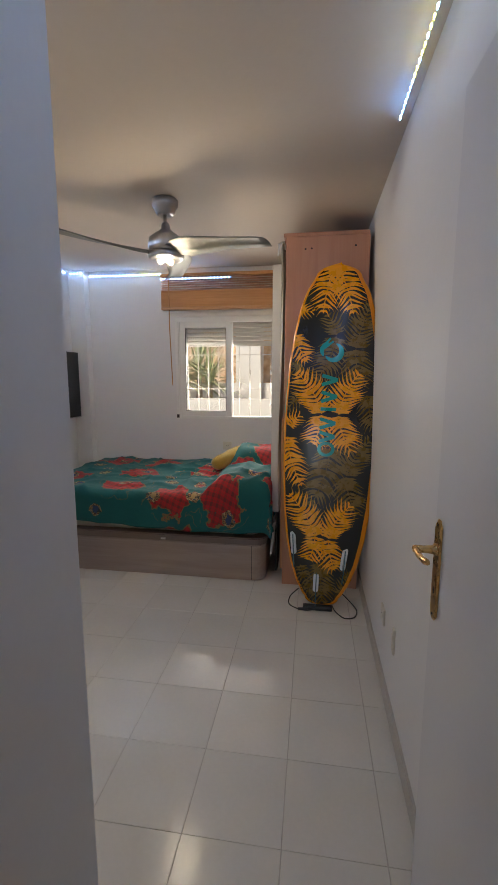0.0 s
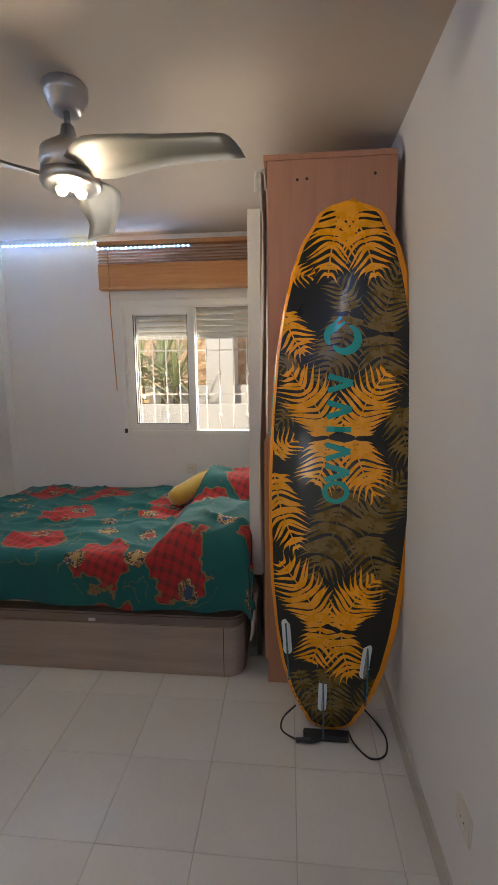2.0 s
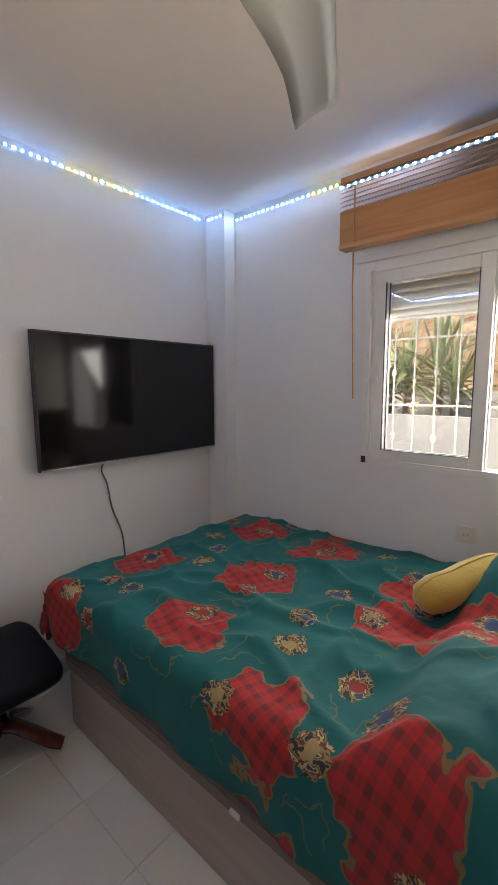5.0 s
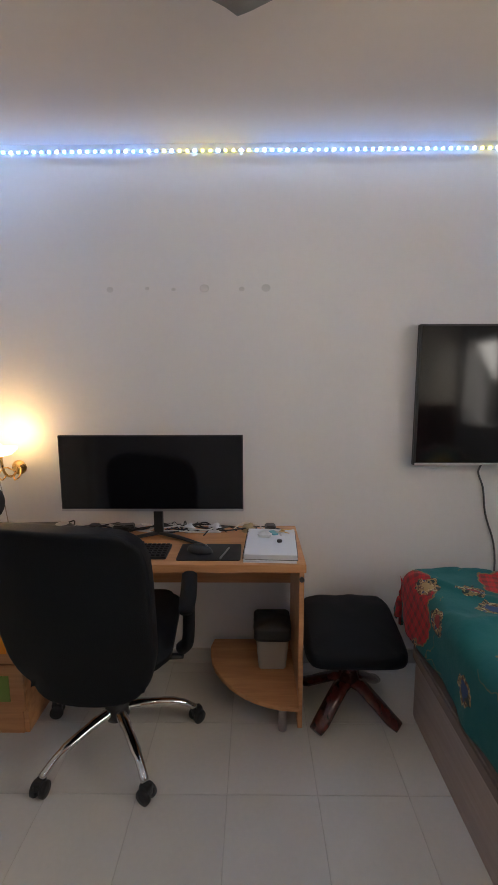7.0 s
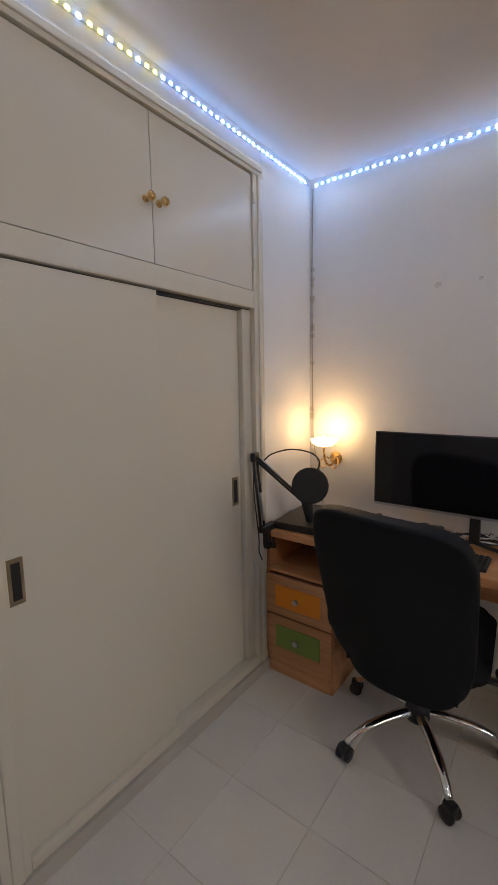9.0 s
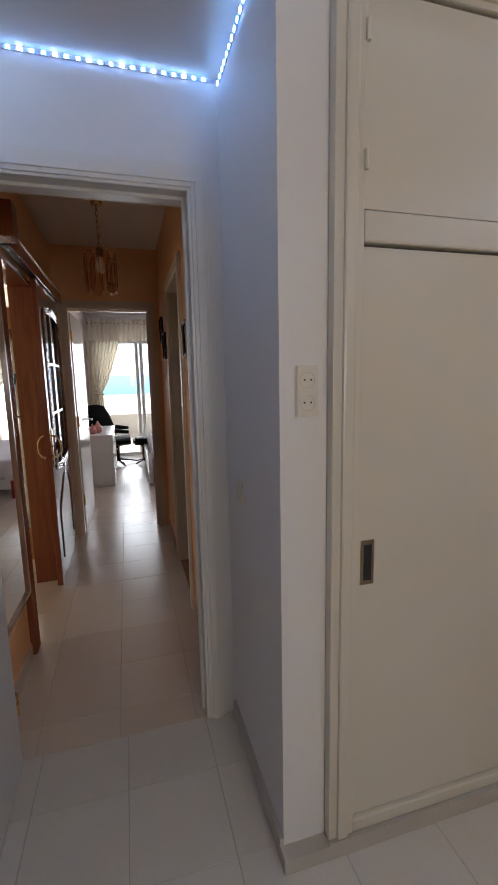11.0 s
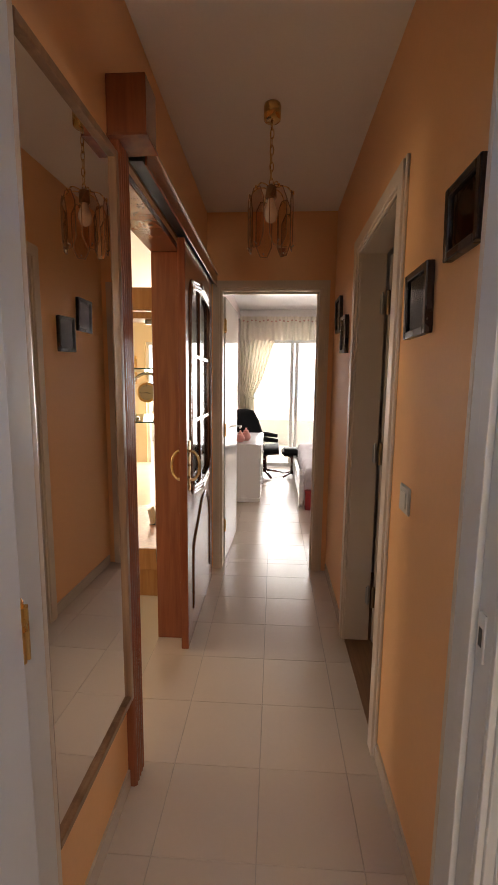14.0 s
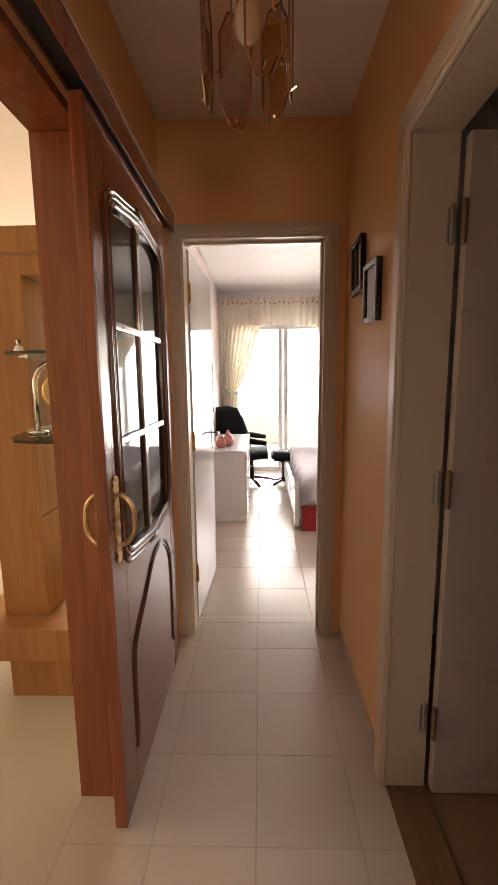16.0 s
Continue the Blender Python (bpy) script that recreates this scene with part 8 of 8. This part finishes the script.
def stone_wall_mat():
    m = bpy.data.materials.new("ochre_rubble_stone")
    m.use_nodes = True
    N, L = m.node_tree.nodes, m.node_tree.links
    b = N["Principled BSDF"]
    tc, v, n, r, bp = N.new("ShaderNodeTexCoord"), N.new("ShaderNodeTexVoronoi"), N.new("ShaderNodeTexNoise"), N.new("ShaderNodeValToRGB"), N.new("ShaderNodeBump")
    v.inputs["Scale"].default_value = 7.5
    n.inputs["Scale"].default_value, n.inputs["Detail"].default_value = 9, 5
    L.new(tc.outputs["Object"], v.inputs["Vector"])
    L.new(tc.outputs["Object"], n.inputs["Vector"])
    mx = N.new("ShaderNodeMath")
    mx.operation = "MULTIPLY_ADD"
    mx.inputs[1].default_value = 0.6
    L.new(v.outputs["Distance"], mx.inputs[0])
    L.new(n.outputs["Fac"], mx.inputs[2])
    L.new(mx.outputs[0], r.inputs[0])
    r.color_ramp.elements[0].position, r.color_ramp.elements[0].color = 0.35, (0.62, 0.44, 0.28, 1)
    r.color_ramp.elements[1].position, r.color_ramp.elements[1].color = 0.95, (0.44, 0.28, 0.15, 1)
    L.new(r.outputs[0], b.inputs["Base Color"])
    b.inputs["Roughness"].default_value = 0.9
    bp.inputs["Distance"].default_value = 0.05
    L.new(mx.outputs[0], bp.inputs["Height"])
    L.new(bp.outputs[0], b.inputs["Normal"])
    return m


bm = bmesh.new()
bmesh.ops.create_grid(bm, x_segments=120, y_segments=50, size=1)
for v in bm.verts:
    x, z = v.co.x * 7, 1.9 + v.co.y * 1.95
    v.co = Vector((x, 8.6 - 0.07 * noise.noise(Vector((x * 4, z * 5, 0))), z))
part("wall_stone", bm, stone_wall_mat(), kind="structure")
wall("wall_pier", [(-1.31, -0.88, 7.4, 7.9, -0.02, 3.2)], mat("white_planter_render", (0.56, 0.53, 0.48)))
wall("wall_terrace_step", [(-6, 6, 7.6, 7.75, -0.02, 1.35)], mat("white_planter_render", (0.56, 0.53, 0.48)))
wall("ground_bed", [(-6, 6, 6.45, 7.6, 0.6, 0.95)], mat("dry_soil", (0.16, 0.11, 0.07), 0.95, var=0.2))
rp = random.Random(9)
M_yucca = mat("yucca_green", (0.26, 0.30, 0.11), 0.5, var=0.3, scale=5, vary=0.2)
for k, (x, y, s) in enumerate(((-2.20, 6.95, 1.35), (-1.92, 7.15, 1.5), (-1.66, 6.85, 1.15), (-2.5, 7.1, 1.3), (0.35, 7.1, 0.9), (-3.2, 7.0, 1.0))):
    p = thing("yucca_plant", "spiky green yucca in the raised bed outside", "plant", pose(x, y, 0.94))
    part("trunk", tube([(0, 0, 0), (0.02, 0, 0.2 * s), (0, 0.02, 0.42 * s)], [0.06, 0.05, 0.045], 10), mat("yucca_bark", (0.18, 0.13, 0.08), 0.9, var=0.2), p, smooth=True)
    for i in range(44):
        a, e = rp.uniform(0, 6.283), rp.uniform(-0.25, 1.45)
        L1 = rp.uniform(0.45, 0.8) * s
        d = Vector((math.cos(a) * math.cos(e), math.sin(a) * math.cos(e), math.sin(e)))
        o0 = Vector((0, 0, rp.uniform(0.25, 0.5) * s))
        sidev = d.cross(Vector((0, 0, 1))).normalized()
        lf = bmesh.new()
        prev = None
        for q_ in range(6):
            t = q_ / 5
            c_ = o0 + d * L1 * t + Vector((0, 0, -0.28 * t * t * L1 * math.cos(e)))
            w_ = 0.026 * s * (1 - t) * (0.6 + 1.6 * t if t < 0.3 else 1) + 0.001
            cur = (lf.verts.new(c_ - sidev * w_), lf.verts.new(c_ + Vector((0, 0, -w_ * 0.4))), lf.verts.new(c_ + sidev * w_))
            if prev:
                lf.faces.new((prev[0], prev[1], cur[1], cur[0]))
                lf.faces.new((prev[1], prev[2], cur[2], cur[1]))
            prev = cur
        part("leaf", lf, M_yucca, p)

floor_all()
